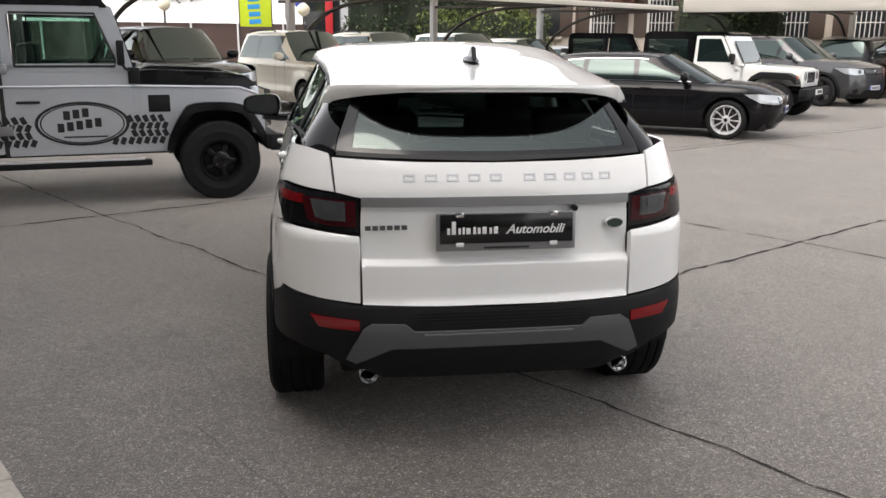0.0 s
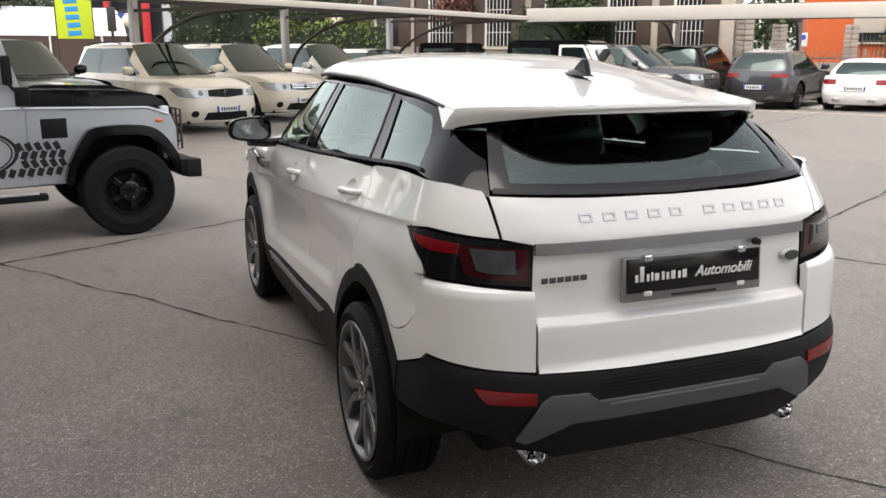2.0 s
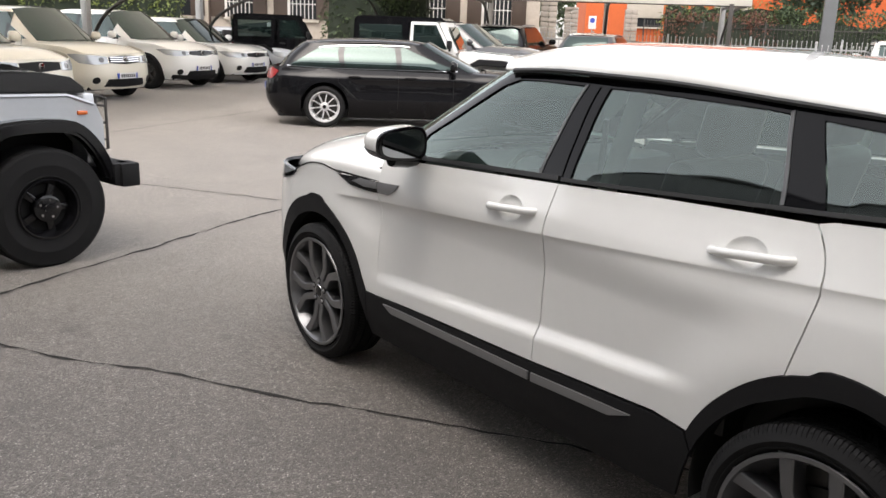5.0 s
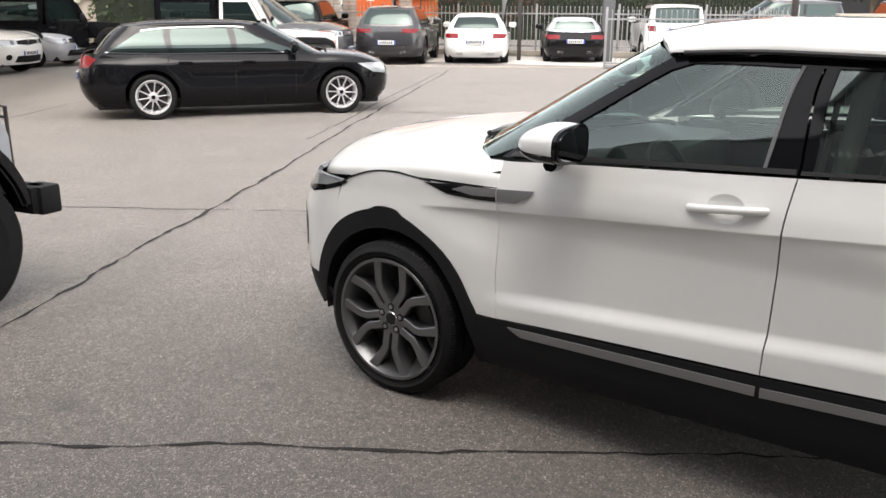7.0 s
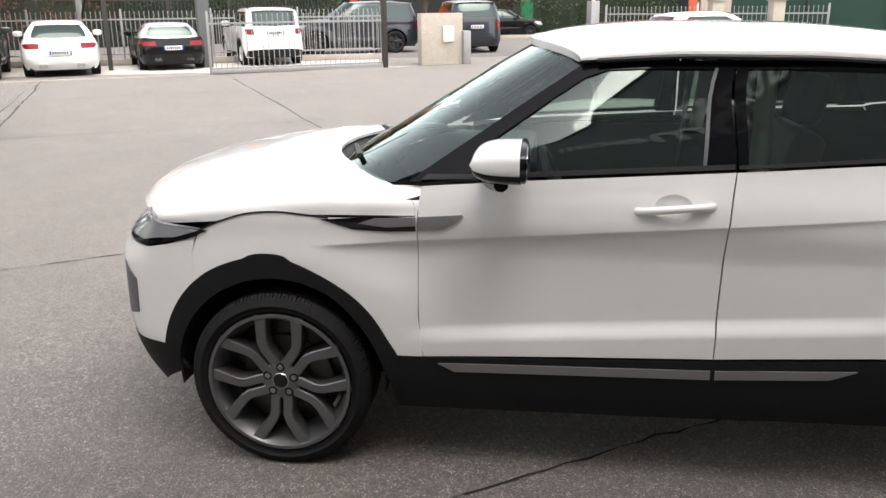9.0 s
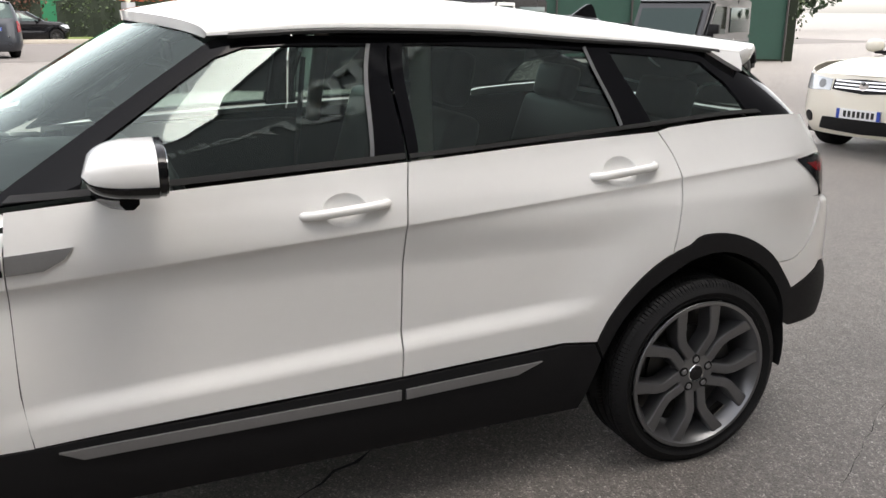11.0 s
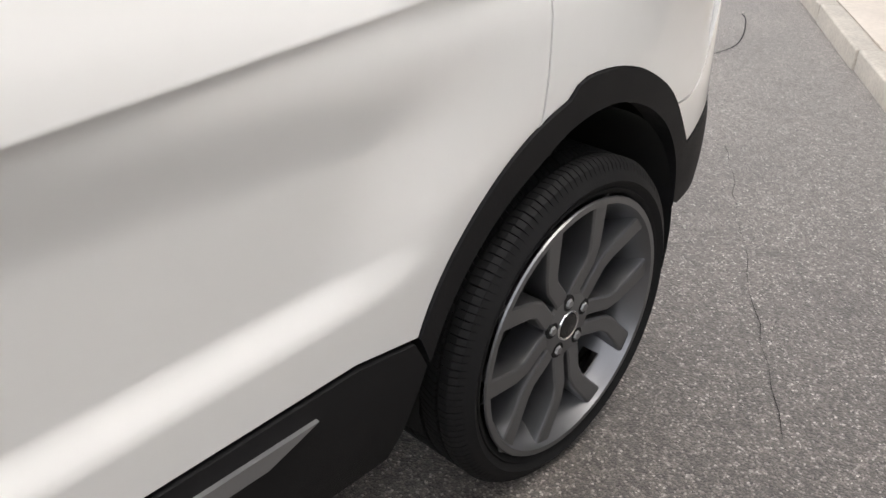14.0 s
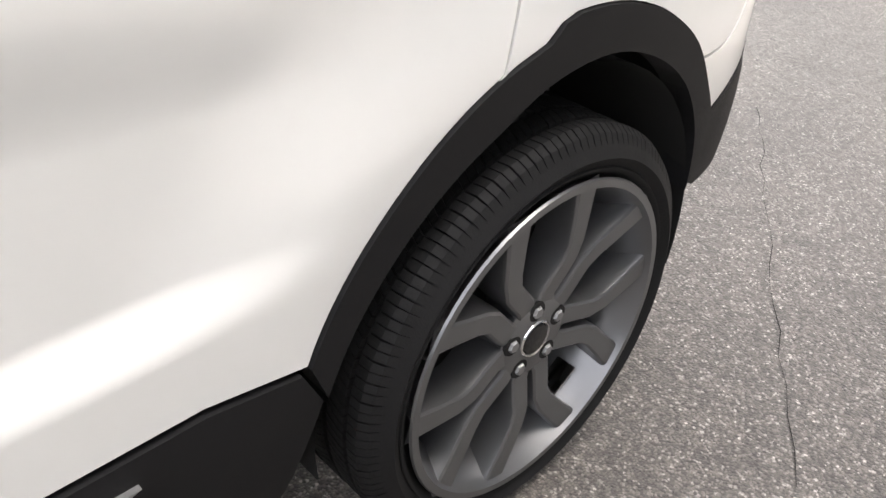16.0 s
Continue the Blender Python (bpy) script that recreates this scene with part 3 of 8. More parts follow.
tagged(part("crack", bm, CRACK), "thin curled dark line on the asphalt", "crack", "cracks in the asphalt", "structure")

# terrace of the showroom with its kerb stones, and the showroom itself
KD, K0 = Vector((-0.533, 0.846, 0)), Vector((-0.34, -3.31, 0))
KA = math.degrees(math.atan2(KD.y, KD.x))
ter = pose(K0.x, K0.y, 0, 0, 0, KA)
terrace = part("terrace", box(-14, 17.5, 0.13, 9, 0, 0.11, 0.0), PAVING, at=ter)
tagged(terrace, "pale beige terrace paving in front of the showroom", "terrace", kind="structure")
kerb = thing("kerb", "row of worn pale kerb stones edging the terrace", "kerb", ter, kind="structure")
rk = random.Random(7)
xk = -14.0
while xk < 17.2:
    l = rk.uniform(0.85, 1.05)
    b = box(0, l - 0.012, 0, 0.128, -0.02, 0.112 + rk.uniform(-0.006, 0.006), 0.014, 3)
    for v in b.verts:
        v.co += Vector((0, noise.noise(v.co * 6 + Vector((xk, 0, 0))) * 0.012, noise.noise(v.co * 5 + Vector((0, xk, 3))) * 0.010))
    part("kerb_block", b, KERBSTONE, kerb, at=pose(xk, rk.uniform(-0.006, 0.006), 0))
    xk += l
shop = thing("showroom", "showroom front with a dark fascia and pale sign letters", "building", ter)
part("wall", box(-16, 19.5, 2.6, 3.0, 0, 9.2), PLASTER_GREY, shop)
part("fascia", box(-16, 19.5, 2.40, 2.6, 3.6, 9.2, 0.02), FASCIA, shop)
part("roof", box(-16.3, 19.6, 2.3, 9, 9.2, 9.4, 0.02), FASCIA, shop)
for k in range(10):
    part("shop_window", box(-15.5 + 3 * k, -12.7 + 3 * k, 2.55, 2.6, 0.15, 3.1, 0.01), SHOPGLASS, shop)
xs = -0.2
for k in range(7):
    tall = 0.7 if k == 0 else 0.42
    for j in range(2):
        part("sign_letter", box(xs + 0.2 * j, xs + 0.07 + 0.2 * j, 2.34, 2.40, 6.5, 6.5 + tall * (1 if j == 0 else 0.8), 0.015), SIGNWHITE, shop)
    part("sign_letter", box(xs, xs + 0.27, 2.34, 2.40, 6.5 + 0.34 * (k % 2), 6.57 + 0.34 * (k % 2), 0.015), SIGNWHITE, shop)
    xs += 0.48


def lettering(word, width, depth, slant=0.0):
    """A word in the built-in font as a mesh, upright in the xz plane, its width given."""
    cu = bpy.data.curves.new("lettering", "FONT")
    cu.body, cu.extrude, cu.shear, cu.offset = word, depth / 2, slant, 0.012
    ob = bpy.data.objects.new("lettering_curve", cu)
    scene.collection.objects.link(ob)
    me = bpy.data.meshes.new_from_object(ob.evaluated_get(bpy.context.evaluated_depsgraph_get()))
    bpy.data.objects.remove(ob)
    bpy.data.curves.remove(cu)
    xs = [v.co.x for v in me.vertices]
    k = width / (max(xs) - min(xs))
    for v in me.vertices:
        v.co = ((v.co.x - min(xs)) * k, -v.co.z, v.co.y * k)
    me.update()
    return me


part("sign_word", lettering("automobili", 4.9, 0.06, 0.25), SIGNWHITE, shop, at=pose(3.3, 2.36, 6.5))
# the yellow house past the showroom, with a brown pitched roof
yh = thing("yellow_house", "yellow plastered house with a brown pitched roof beside the showroom", "building", ter)
part("wall", box(19.7, 27, -3, -0.4, 0, 4.6), material("yellow_plaster", (0.22, 0.18, 0.08), 0.9, vary=0.12, scale=0.8, bump=0.2, bscale=30), yh)
part("roof", prism([(-3.5, 4.4), (-1.7, 5.7), (0.1, 4.4), (0.1, 4.6), (-1.7, 6.0), (-3.5, 4.6)], 19.7, 27.4, "x"), SHUTTER, yh)
part("gable", prism([(-3, 4.6), (-1.7, 5.6), (-0.4, 4.6)], 19.75, 26.9, "x"), PLASTER, yh)
for z in (1.2,):
    for x in (21.0, 24.0):
        w = part("window", box(x, x + 1.1, -3.06, -2.98, z, z + 1.6), WINDOWDARK, yh)
        part("sill", box(x - 0.1, x + 1.2, -3.14, -3.0, z - 0.1, z), CONCRETE, w)



# shade roofs over the parking rows
def shade_roof(p0, p1, deep, z, n, label, fascia=0.22):
    m, length = wall_local(p0, p1)
    t = thing("shade_roof", label, "carport", m, "shade roofs over the parked cars")
    bm = bmesh.new()
    nx, ny = int(length / 0.5), 8
    grid = []
    for i in range(nx + 1):
        row = []
        for j in range(ny + 1):
            u, v = i / nx, j / ny
            sag = -0.05 * math.sin(math.pi * ((u * n) % 1.0)) if 0 < u < 1 else 0
            row.append(bm.verts.new((u * length, v * deep, z + 0.06 + 0.30 * math.sin(v * 1.6) + sag)))
        grid.append(row)
    for i in range(nx):
        for j in range(ny):
            bm.faces.new((grid[i][j], grid[i + 1][j], grid[i + 1][j + 1], grid[i][j + 1]))
    r = bmesh.ops.extrude_face_region(bm, geom=bm.faces[:])
    bmesh.ops.translate(bm, verts=[v for v in r["geom"] if isinstance(v, bmesh.types.BMVert)], vec=(0, 0, 0.02))
    bmesh.ops.recalc_face_normals(bm, faces=bm.faces[:])
    part("membrane", soft_edges(bm, 60), MEMBRANE, t)
    part("front_beam", box(0, length, -0.06, 0.02, z - 0.05, z + 0.0, 0.01), DARKSTEEL, t)
    part("front_valance", box(0, length, -0.10, -0.065, z - 0.02, z + fascia, 0.012), MEMBRANE, t)
    part("rear_beam", box(0, length, deep - 0.1, deep, z + 0.22, z + 0.32, 0.01), DARKSTEEL, t)
    for k in range(n + 1):
        x = length * k / n
        x = min(max(x, 0.12), length - 0.12)
        part("post", box(x - 0.08, x + 0.08, deep - 0.55, deep - 0.39, 0, z + 0.25, 0.01), GALVANISED, t)
        part("arm", tube(curve3([(x, deep - 0.5, 0.9), (x, deep - 1.1, 1.75), (x, deep - 2.6, z - 0.12), (x, 0.1, z - 0.02)], 6), 0.045, 8), DARKSTEEL, t)
        part("rib", box(x - 0.03, x + 0.03, 0, deep, z - 0.02, z + 0.05), DARKSTEEL, t)
    for j in (1.6, 3.2):
        part("purlin", tube([(0, j, z + 0.06 + 0.30 * math.sin(j / deep * 1.6)), (length, j, z + 0.06 + 0.30 * math.sin(j / deep * 1.6))], 0.035, 6), DARKSTEEL, t)
    return t


def curve3(pts, n=6):
    out, m = [], len(pts)
    P = [Vector(p) for p in pts]
    for i in range(m - 1):
        p0, p1, p2, p3 = P[max(i - 1, 0)], P[i], P[i + 1], P[min(i + 2, m - 1)]
        for j in range(n):
            t = j / n
            out.append(0.5 * ((2 * p1) + (p2 - p0) * t + (2 * p0 - 5 * p1 + 4 * p2 - p3) * t * t + (3 * p1 - p0 - 3 * p2 + p3) * t ** 3))
    out.append(P[-1])
    return out


shade_roof((-6.2, 8.15), (9.3, 19.2), 5.2, 2.45, 4, "long white fabric shade roof on curved dark steel arms", 0.10)
shade_roof((11.2, 22.9), (19.6, 14.1), 5.0, 2.53, 3, "white fabric shade roof with a deep pale valance", 0.40)

# beige building across the street
m, length = wall_local((6.5, 36.3), (20.3, 23.77))
house = thing("apartment_house", "beige plastered house with brown shutters and barred windows", "building", m)
part("wall", box(0, length, 0, 6, 0, 8.5), PLASTER, house)
part("plinth", box(-0.02, length + 0.02, -0.06, 0.0, 0, 1.0), PLASTER_DARK, house)
part("cornice", box(-0.1, length + 0.1, -0.15, 0, 4.75, 4.95, 0.02), PLASTER_DARK, house)
part("roof", box(-0.5, length + 0.5, -0.6, 6.5, 8.5, 8.8), SHUTTER, house)
x = 1.2
k = 0
while x < length - 1.6:
    w = part("window", box(x, x + 1.05, -0.03, 0.05, 1.75, 3.9), WINDOWDARK, house)
    part("frame", box(x - 0.10, x, -0.05, 0.0, 1.7, 3.95, 0.01), IRONWHITE, w)
    part("sill", box(x - 0.12, x + 1.17, -0.14, 0.0, 1.62, 1.72, 0.01), CONCRETE, w)
    part("shutter", box(x + 1.06, x + 1.62, -0.08, -0.02, 1.74, 3.92, 0.01), SHUTTER, w)
    part("shutter", box(x - 0.66, x - 0.11, -0.08, -0.02, 1.74, 3.92, 0.01), SHUTTER, w)
    if k % 3 != 1:
        for j in range(6):
            part("bar", box(x + 0.10 + j * 0.16, x + 0.125 + j * 0.16, -0.09, -0.065, 1.76, 3.9), IRONWHITE, w)
        for z in (2.3, 3.2):
            part("bar", box(x, x + 1.05, -0.09, -0.07, z, z + 0.03), IRONWHITE, w)
    up = part("window", box(x, x + 1.05, -0.03, 0.05, 5.6, 7.3), WINDOWDARK, house)
    part("shutter", box(x + 1.06, x + 1.62, -0.08, -0.02, 5.6, 7.3, 0.01), SHUTTER, up)
    part("shutter", box(x - 0.62, x - 0.01, -0.08, -0.02, 5.6, 7.3, 0.01), SHUTTER, up)
    x += 2.55
    k += 1
for x in (5.6, 13.3):
    part("downpipe", tube([(x, -0.08, 0.2), (x, -0.08, 8.4)], 0.05, 8), SHUTTER, house)
balcony = part("balcony", box(8.2, 11.4, -1.1, 0, 4.95, 5.1), CONCRETE, house)
for j in range(16):
    part("baluster", box(8.25 + j * 0.2, 8.28 + j * 0.2, -1.08, -1.05, 5.1, 6.0), IRONWHITE, balcony)

# stone gate pillars between the houses
for i, (x, y) in enumerate(((21.3, 24.3), (26.6, 28.3), (31.7, 29.1))):
    sp = thing("stone_pillar", "rough field-stone gate pillar", "pillar", pose(x, y, 0, 0, 0, -45), "field-stone gate pillars")
    rr = random.Random(i)
    z = 0.0
    while z < 2.7:
        h = rr.uniform(0.14, 0.24)
        for a in range(2):
            part("stone", box(-0.32 + 0.32 * a, -0.01 + 0.32 * a, -0.3 + rr.uniform(-0.03, 0.03), 0.3, 0, h - 0.015, 0.03), STONE, sp, at=pose(0, 0, z))
        z += h
# orange house behind
m, length = wall_local((34.6, 35.1), (44.0, 26.8))
oh = thing("orange_house", "orange plastered house with a stone base course", "building", m)
part("wall", box(0, length, 0, 8, 0, 8), ORANGEWALL, oh)
part("base_course", box(-0.05, length + 0.05, -0.08, 0, 0, 0.9), STONE, oh)
part("roof", box(-0.6, length + 0.6, -0.8, 8.6, 8, 8.4), SHUTTER, oh)
for x in (2.4, 7.4):
    w = part("window", box(x, x + 2.0, -0.04, 0.05, 2.0, 3.7), WINDOWDARK, oh)
    part("blind", box(x - 0.05, x + 2.05, -0.10, -0.05, 2.5, 3.75, 0.01), CONCRETE, w)
    part("sill", box(x - 0.1, x + 2.1, -0.2, 0, 1.9, 2.0), CONCRETE, w)
part("door", box(5.6, 6.8, -0.05, 0.03, 0.3, 2.9), SHUTTER, oh)
m, length = wall_local((41.5, 31.0), (50.0, 16.0))
oh2 = thing("orange_house", "orange plastered house wing behind garden trees", "building", m)
part("wall", box(0, length, 0, 7, 0, 7), ORANGEWALL, oh2)
part("roof", box(-0.6, length + 0.6, -0.8, 7.6, 7, 7.4), SHUTTER, oh2)


# fences
def fence(p0, p1, h, label, spacing=0.14, post_every=2.4, group="railings round the forecourt", gate=False, low=0.12, plinth=0.0, metal=None):
    m, length = wall_local(p0, p1)
    metal = metal or GALVANISED
    t = thing("sliding_gate" if gate else "railing", label, "gate" if gate else "fence", m, group)
    if plinth:
        part("plinth", box(0, length, -0.12, 0.12, 0, plinth, 0.01), CONCRETE, t)
    z0, z1 = plinth + low, h - 0.22
    for z in (z0, z1):
        part("rail", box(0, length, -0.02, 0.02, z, z + 0.045, 0.004), metal, t)
    if gate:
        part("track_beam", box(0, length, -0.04, 0.04, 0.02, 0.11, 0.005), metal, t)
    n = int(length / post_every)
    for k in range(n + 1):
        x = length * k / n
        pb = part("post", box(x - 0.03, x + 0.03, -0.03, 0.03, plinth, h + 0.05, 0.004), metal, t)
        part("finial", lathe([(0, 0.07), (0.03, 0.05), (0.036, 0.02), (0.02, 0)], 10, "z"), metal, pb, at=pose(x, 0, h + 0.05))
    me = None
    k = 1
    while k * spacing < length:
        if me is None:
            b = joined(box(-0.009, 0.009, -0.009, 0.009, z0, h), lathe([(0, 0.03), (0.014, 0.018), (0.018, 0), (0.009, -0.012)], 8, "z"))
            for v in b.verts:
                if v.co.z < 0.04:
                    v.co.z += h + 0.012 if abs(v.co.z) < 0.035 else 0
            me = bpy.data.meshes.new("railing_bar")
            b.to_mesh(me)
            b.free()
            me.materials.append(metal)
        part("bar", me, None, t, at=pose(k * spacing, 0, 0))
        k += 1
    return t


fence((17.55, 10.75), (20.07, 6.67), 1.48, "galvanised sliding gate with spiked bars", gate=True)
fence((24.0, 7.6), (16.6, 27.5), 1.55, "grey spiked railing along the street on a low plinth", plinth=0.18)
fence((27.0, 0.3), (25.2, -6.5), 1.5, "grey spiked railing beside the gateway", plinth=0.25)
fence((29.3, 26.2), (38.0, 12.6), 2.2, "dark iron railing before the clipped hedge", spacing=0.16, metal=DARKSTEEL)
# forecourt drain strip, pale gravel strip, posts and gateway pillars
m, length = wall_local((14.4, 16.2), (20.4, 6.1))
tagged(part("threshold", box(0, length, -0.06, 0.06, 0, 0.022), CONCRETE, at=m), "pale concrete threshold strip across the gateway", "threshold", kind="structure")
bm = bmesh.new()
for v in ((18.2, 10.9, 0.006), (20.6, 7.0, 0.006), (23.6, 7.6, 0.006), (18.8, 20.3, 0.006), (15.8, 18.5, 0.006)):
    bm.verts.new(v)
bm.faces.new(list(bm.verts))
tagged(part("gravel_strip", bm, SLABWHITE), "pale gravel parking strip behind the gate", "gravel", kind="structure")
tagged(part("gate_post", box(-0.07, 0.07, -0.07, 0.07, 0, 3.2, 0.008), DARKSTEEL, at=pose(20.07, 6.67, 0, 0, 0, 32)), "tall dark steel gate post", "post")
tagged(part("lamp_post", box(-0.17, 0.17, -0.17, 0.17, 0, 7.5, 0.02), GREYPOST, at=pose(20.2, 12.0, 0, 0, 0, 32)), "thick grey square steel mast", "post")
tagged(part("shade_post", box(-0.06, 0.06, -0.06, 0.06, 0, 2.55, 0.008), DARKSTEEL, at=pose(18.95, 14.3, 0, 0, 0, 32)), "slim dark post at the end of the shade roof", "post")
pil = thing("gate_pillar", "pale concrete gate pillar with a meter box", "pillar", pose(21.2, 5.35, 0, 0, 0, 32 + 90))
part("shaft", box(-0.75, 0.55, -0.15, 0.15, 0, 1.45, 0.015), CONCRETE, pil)
part("meter_box", box(-0.45, -0.10, 0.15, 0.22, 0.65, 1.1, 0.01), IRONWHITE, pil)
part("gate_motor", box(-0.95, -0.72, -0.1, 0.3, 0, 0.95, 0.02), GALVANISED, pil)
gp = thing("gate_pillar", "grey steel gate pillar with round lamp cap", "pillar", pose(26.9, 0.75, 0, 0, 0, 30))
part("shaft", box(-0.16, 0.16, -0.16, 0.16, 0, 1.75, 0.01), GALVANISED, gp)
part("lamp_cap", lathe([(0, 0.2), (0.09, 0.15), (0.1, 0.08), (0.05, 0)], 14, "z"), GLOBE, gp, at=pose(0, 0, 1.75))
for x, y in ((26.1, -3.2), (25.6, -5.0)):
    g2 = thing("gate_pillar", "pale concrete fence pillar with a cap", "pillar", pose(x, y, 0, 0, 0, 15))
    part("shaft", box(-0.2, 0.2, -0.2, 0.2, 0, 1.7, 0.015), CONCRETE, g2)
    part("cap", box(-0.25, 0.25, -0.25, 0.25, 1.7, 1.78, 0.015), CONCRETE, g2)
# the street beyond the gate
bm = bmesh.new()
for v in ((33, -40), (46, -40), (30, 60), (15, 60)):
    bm.verts.new((*v, 0.006))
bm.faces.new(list(bm.verts))
tagged(part("road", bm, ROADGREY), "grey street behind the railing", "road", kind="structure")
tagged(part("verge", box(40, 44, -14, 13, 0, 0.16, 0.05), GRASS), "grass verge behind the street kerb", "verge", kind="structure")
tagged(part("verge_kerb", box(39.7, 40, -14, 13, 0, 0.18, 0.02), CONCRETE), "low concrete wall along the verge", "kerb", kind="structure")
wm = thing("commercial_block", "row of green and orange-red painted commercial fronts", "building", pose(50, 0, 0))
for k, (y0, y1, mt) in enumerate(((14.6, 18.0, REDPANEL), (18.2, 21, GREENWALL), (21.2, 27, REDPANEL), (5.5, 14.4, FACADE), (-6, 0.5, REDPANEL), (0.7, 5.3, GREENWALL), (-16, -6.2, PLASTER))):
    part("front_panel", box(0, 0.6, y0, y1, 0, 3.8), mt, wm)
    part("shop_window", box(-0.05, 0, y0 + 0.5, y0 + 1.8, 0.6, 2.8), WINDOWDARK, wm)
part("roof", box(-0.5, 8, -16.5, 28, 3.8, 4.1), FACADE, wm)
m, length = wall_local((27.5, -4.0), (19.0, -19.0))
net = thing("green_screen", "dark green net screen on steel posts", "screen", m)
part("net", box(0, length, -0.03, 0.03, 0.1, 2.6), GREENNET, net)
for k in range(8):
    part("post", tube([(length * k / 7, -0.08, 0), (length * k / 7, -0.08, 2.9)], 0.035, 8), DARKSTEEL, net)


# trees, hedges, shrubs
def leaf_cloud(blobs, count, size, seed, core=None):
    rng = np.random.default_rng(seed)
    V, F = [], []
    if core:
        # a dense inner mass that keeps the hedge from being seen through
        length, wide, high = core
        n = max(4, int(length / 0.4))
        for i in range(n + 1):
            g = wide * rng.uniform(0.8, 1.1)
            top = high * rng.uniform(0.88, 1.0)
            V += [(length * i / n, -g, 0), (length * i / n, -g * rng.uniform(0.8, 1.1), top * 0.55), (length * i / n, -g * 0.6, top), (length * i / n, g * 0.6, top), (length * i / n, g, 0)]
        for i in range(n):
            F += [(5 * i + j, 5 * i + j + 1, 5 * i + j + 6, 5 * i + j + 5) for j in range(4)]
        F += [(0, 1, 2, 3, 4), tuple(5 * n + j for j in (4, 3, 2, 1, 0))]
    B = np.array(blobs)
    vol = B[:, 3] ** 2
    Q = B[rng.choice(len(B), count, p=vol / vol.sum())]

    def unit():
        d = rng.normal(size=(count, 3))
        return d / np.linalg.norm(d, axis=1)[:, None]
    c = Q[:, :3] + unit() * (Q[:, 3] * rng.uniform(0.55, 1.05, count))[:, None] * np.array((1, 1, 0.8))
    a = unit()
    b = np.cross(a, unit())
    b /= np.linalg.norm(b, axis=1)[:, None]
    s = (size * rng.uniform(0.6, 1.4, count))[:, None]
    k = len(V)
    V += [tuple(v) for v in np.stack([c - a * s, c + b * s * 0.5, c + a * s, c - b * s * 0.5], 1).reshape(-1, 3).tolist()]
    F += [(k + 4 * i, k + 4 * i + 1, k + 4 * i + 2, k + 4 * i + 3) for i in range(count)]
    me = bpy.data.meshes.new("crown")
    me.from_pydata(V, [], F)
    me.update()
    return me


def tree(label, x, y, h, r, mat, seed, size=0.11, count=2600, name="tree", trunk=0.16):
    rng = random.Random(seed)
    t = thing(name, label, "tree", pose(x, y, 0, 0, 0, rng.uniform(0, 360)))
    bms = [tube([(0, 0, -0.05), (0.05, 0.02, h * 0.3), (0.02, -0.05, h * 0.75)], trunk, 9, trunk * 0.35)]
    blobs = []
    for k in range(9):
        a = rng.uniform(0, 6.28)
        q = rng.uniform(0.2, 0.75) * r
        z = h * rng.uniform(0.45, 0.92)
        blobs.append((q * math.cos(a), q * math.sin(a), z, r * rng.uniform(0.32, 0.52)))
        bms.append(tube([(0, 0, h * rng.uniform(0.25, 0.5)), (q * 0.5 * math.cos(a), q * 0.5 * math.sin(a), z * 0.75), (q * math.cos(a), q * math.sin(a), z)], trunk * 0.35, 6, 0.015))
    part("trunk", joined(*bms), BARK, t)
    part("crown", leaf_cloud(blobs, count, size, seed), mat, t)
    return t


def shrub(name, label, p0, p1, h, thick, mat, seed, count, size=0.07, cat="hedge", kind="stuff"):
    m, length = wall_local(p0, p1)
    rng = random.Random(seed)
    blobs = []
    n = max(2, int(length / (thick * 0.5)))
    for k in range(n):
        for z in np.arange(thick * 0.4, h, thick * 0.55):
            blobs.append((length * (k + 0.5) / n + rng.uniform(-0.1, 0.1), rng.uniform(-0.15, 0.15), float(z) + rng.uniform(-0.1, 0.1), thick * rng.uniform(0.42, 0.62)))
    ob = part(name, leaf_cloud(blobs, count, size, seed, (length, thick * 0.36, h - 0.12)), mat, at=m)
    # the added core's large faces take the colour that stands for inner shade
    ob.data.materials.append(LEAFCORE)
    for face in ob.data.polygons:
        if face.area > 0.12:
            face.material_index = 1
    tagged(ob, label, cat, kind=kind)
    return ob


shrub("hedge", "clipped dark green hedge behind the railing", (30.5, 25.8), (39.0, 13.0), 2.5, 1.2, LEAF, 5, 16000, 0.07)
shrub("hedge", "light green hedge top in a garden", (32.0, 27.2), (36.0, 22.2), 3.3, 1.4, LEAFLIGHT, 6, 5000, 0.07)
shrub("hedge", "red-brown hedge beside the orange house", (30.0, 25.4), (32.6, 21.5), 2.45, 0.9, LEAFRED, 16, 5000, 0.06)
shrub("hedge", "tall ivy hedge behind the green screen", (28.3, -4.6), (19.8, -20.0), 4.2, 1.5, LEAF, 8, 20000, 0.08)
shrub("shrub", "red-leaved shrubs on the verge", (45.2, 7.5), (45.2, 4.2), 2.3, 1.5, LEAFRED, 9, 4000, 0.08, "shrub")
shrub("shrub", "green shrubs on the verge", (45.5, 3.5), (45.5, -4.0), 2.2, 1.4, LEAF, 10, 5000, 0.08, "shrub")
shrub("shrub", "light green shrubs with pale flowers behind the cars", (4.0, 33.0), (9.0, 31.5), 2.7, 1.5, LEAFLIGHT, 12, 6000, 0.07, "shrub")
shrub("shrub", "dark shrubs behind the parked cars", (1.0, 34.5), (8.0, 34.0), 4.4, 2.2, LEAF, 13, 11000, 0.09, "shrub")
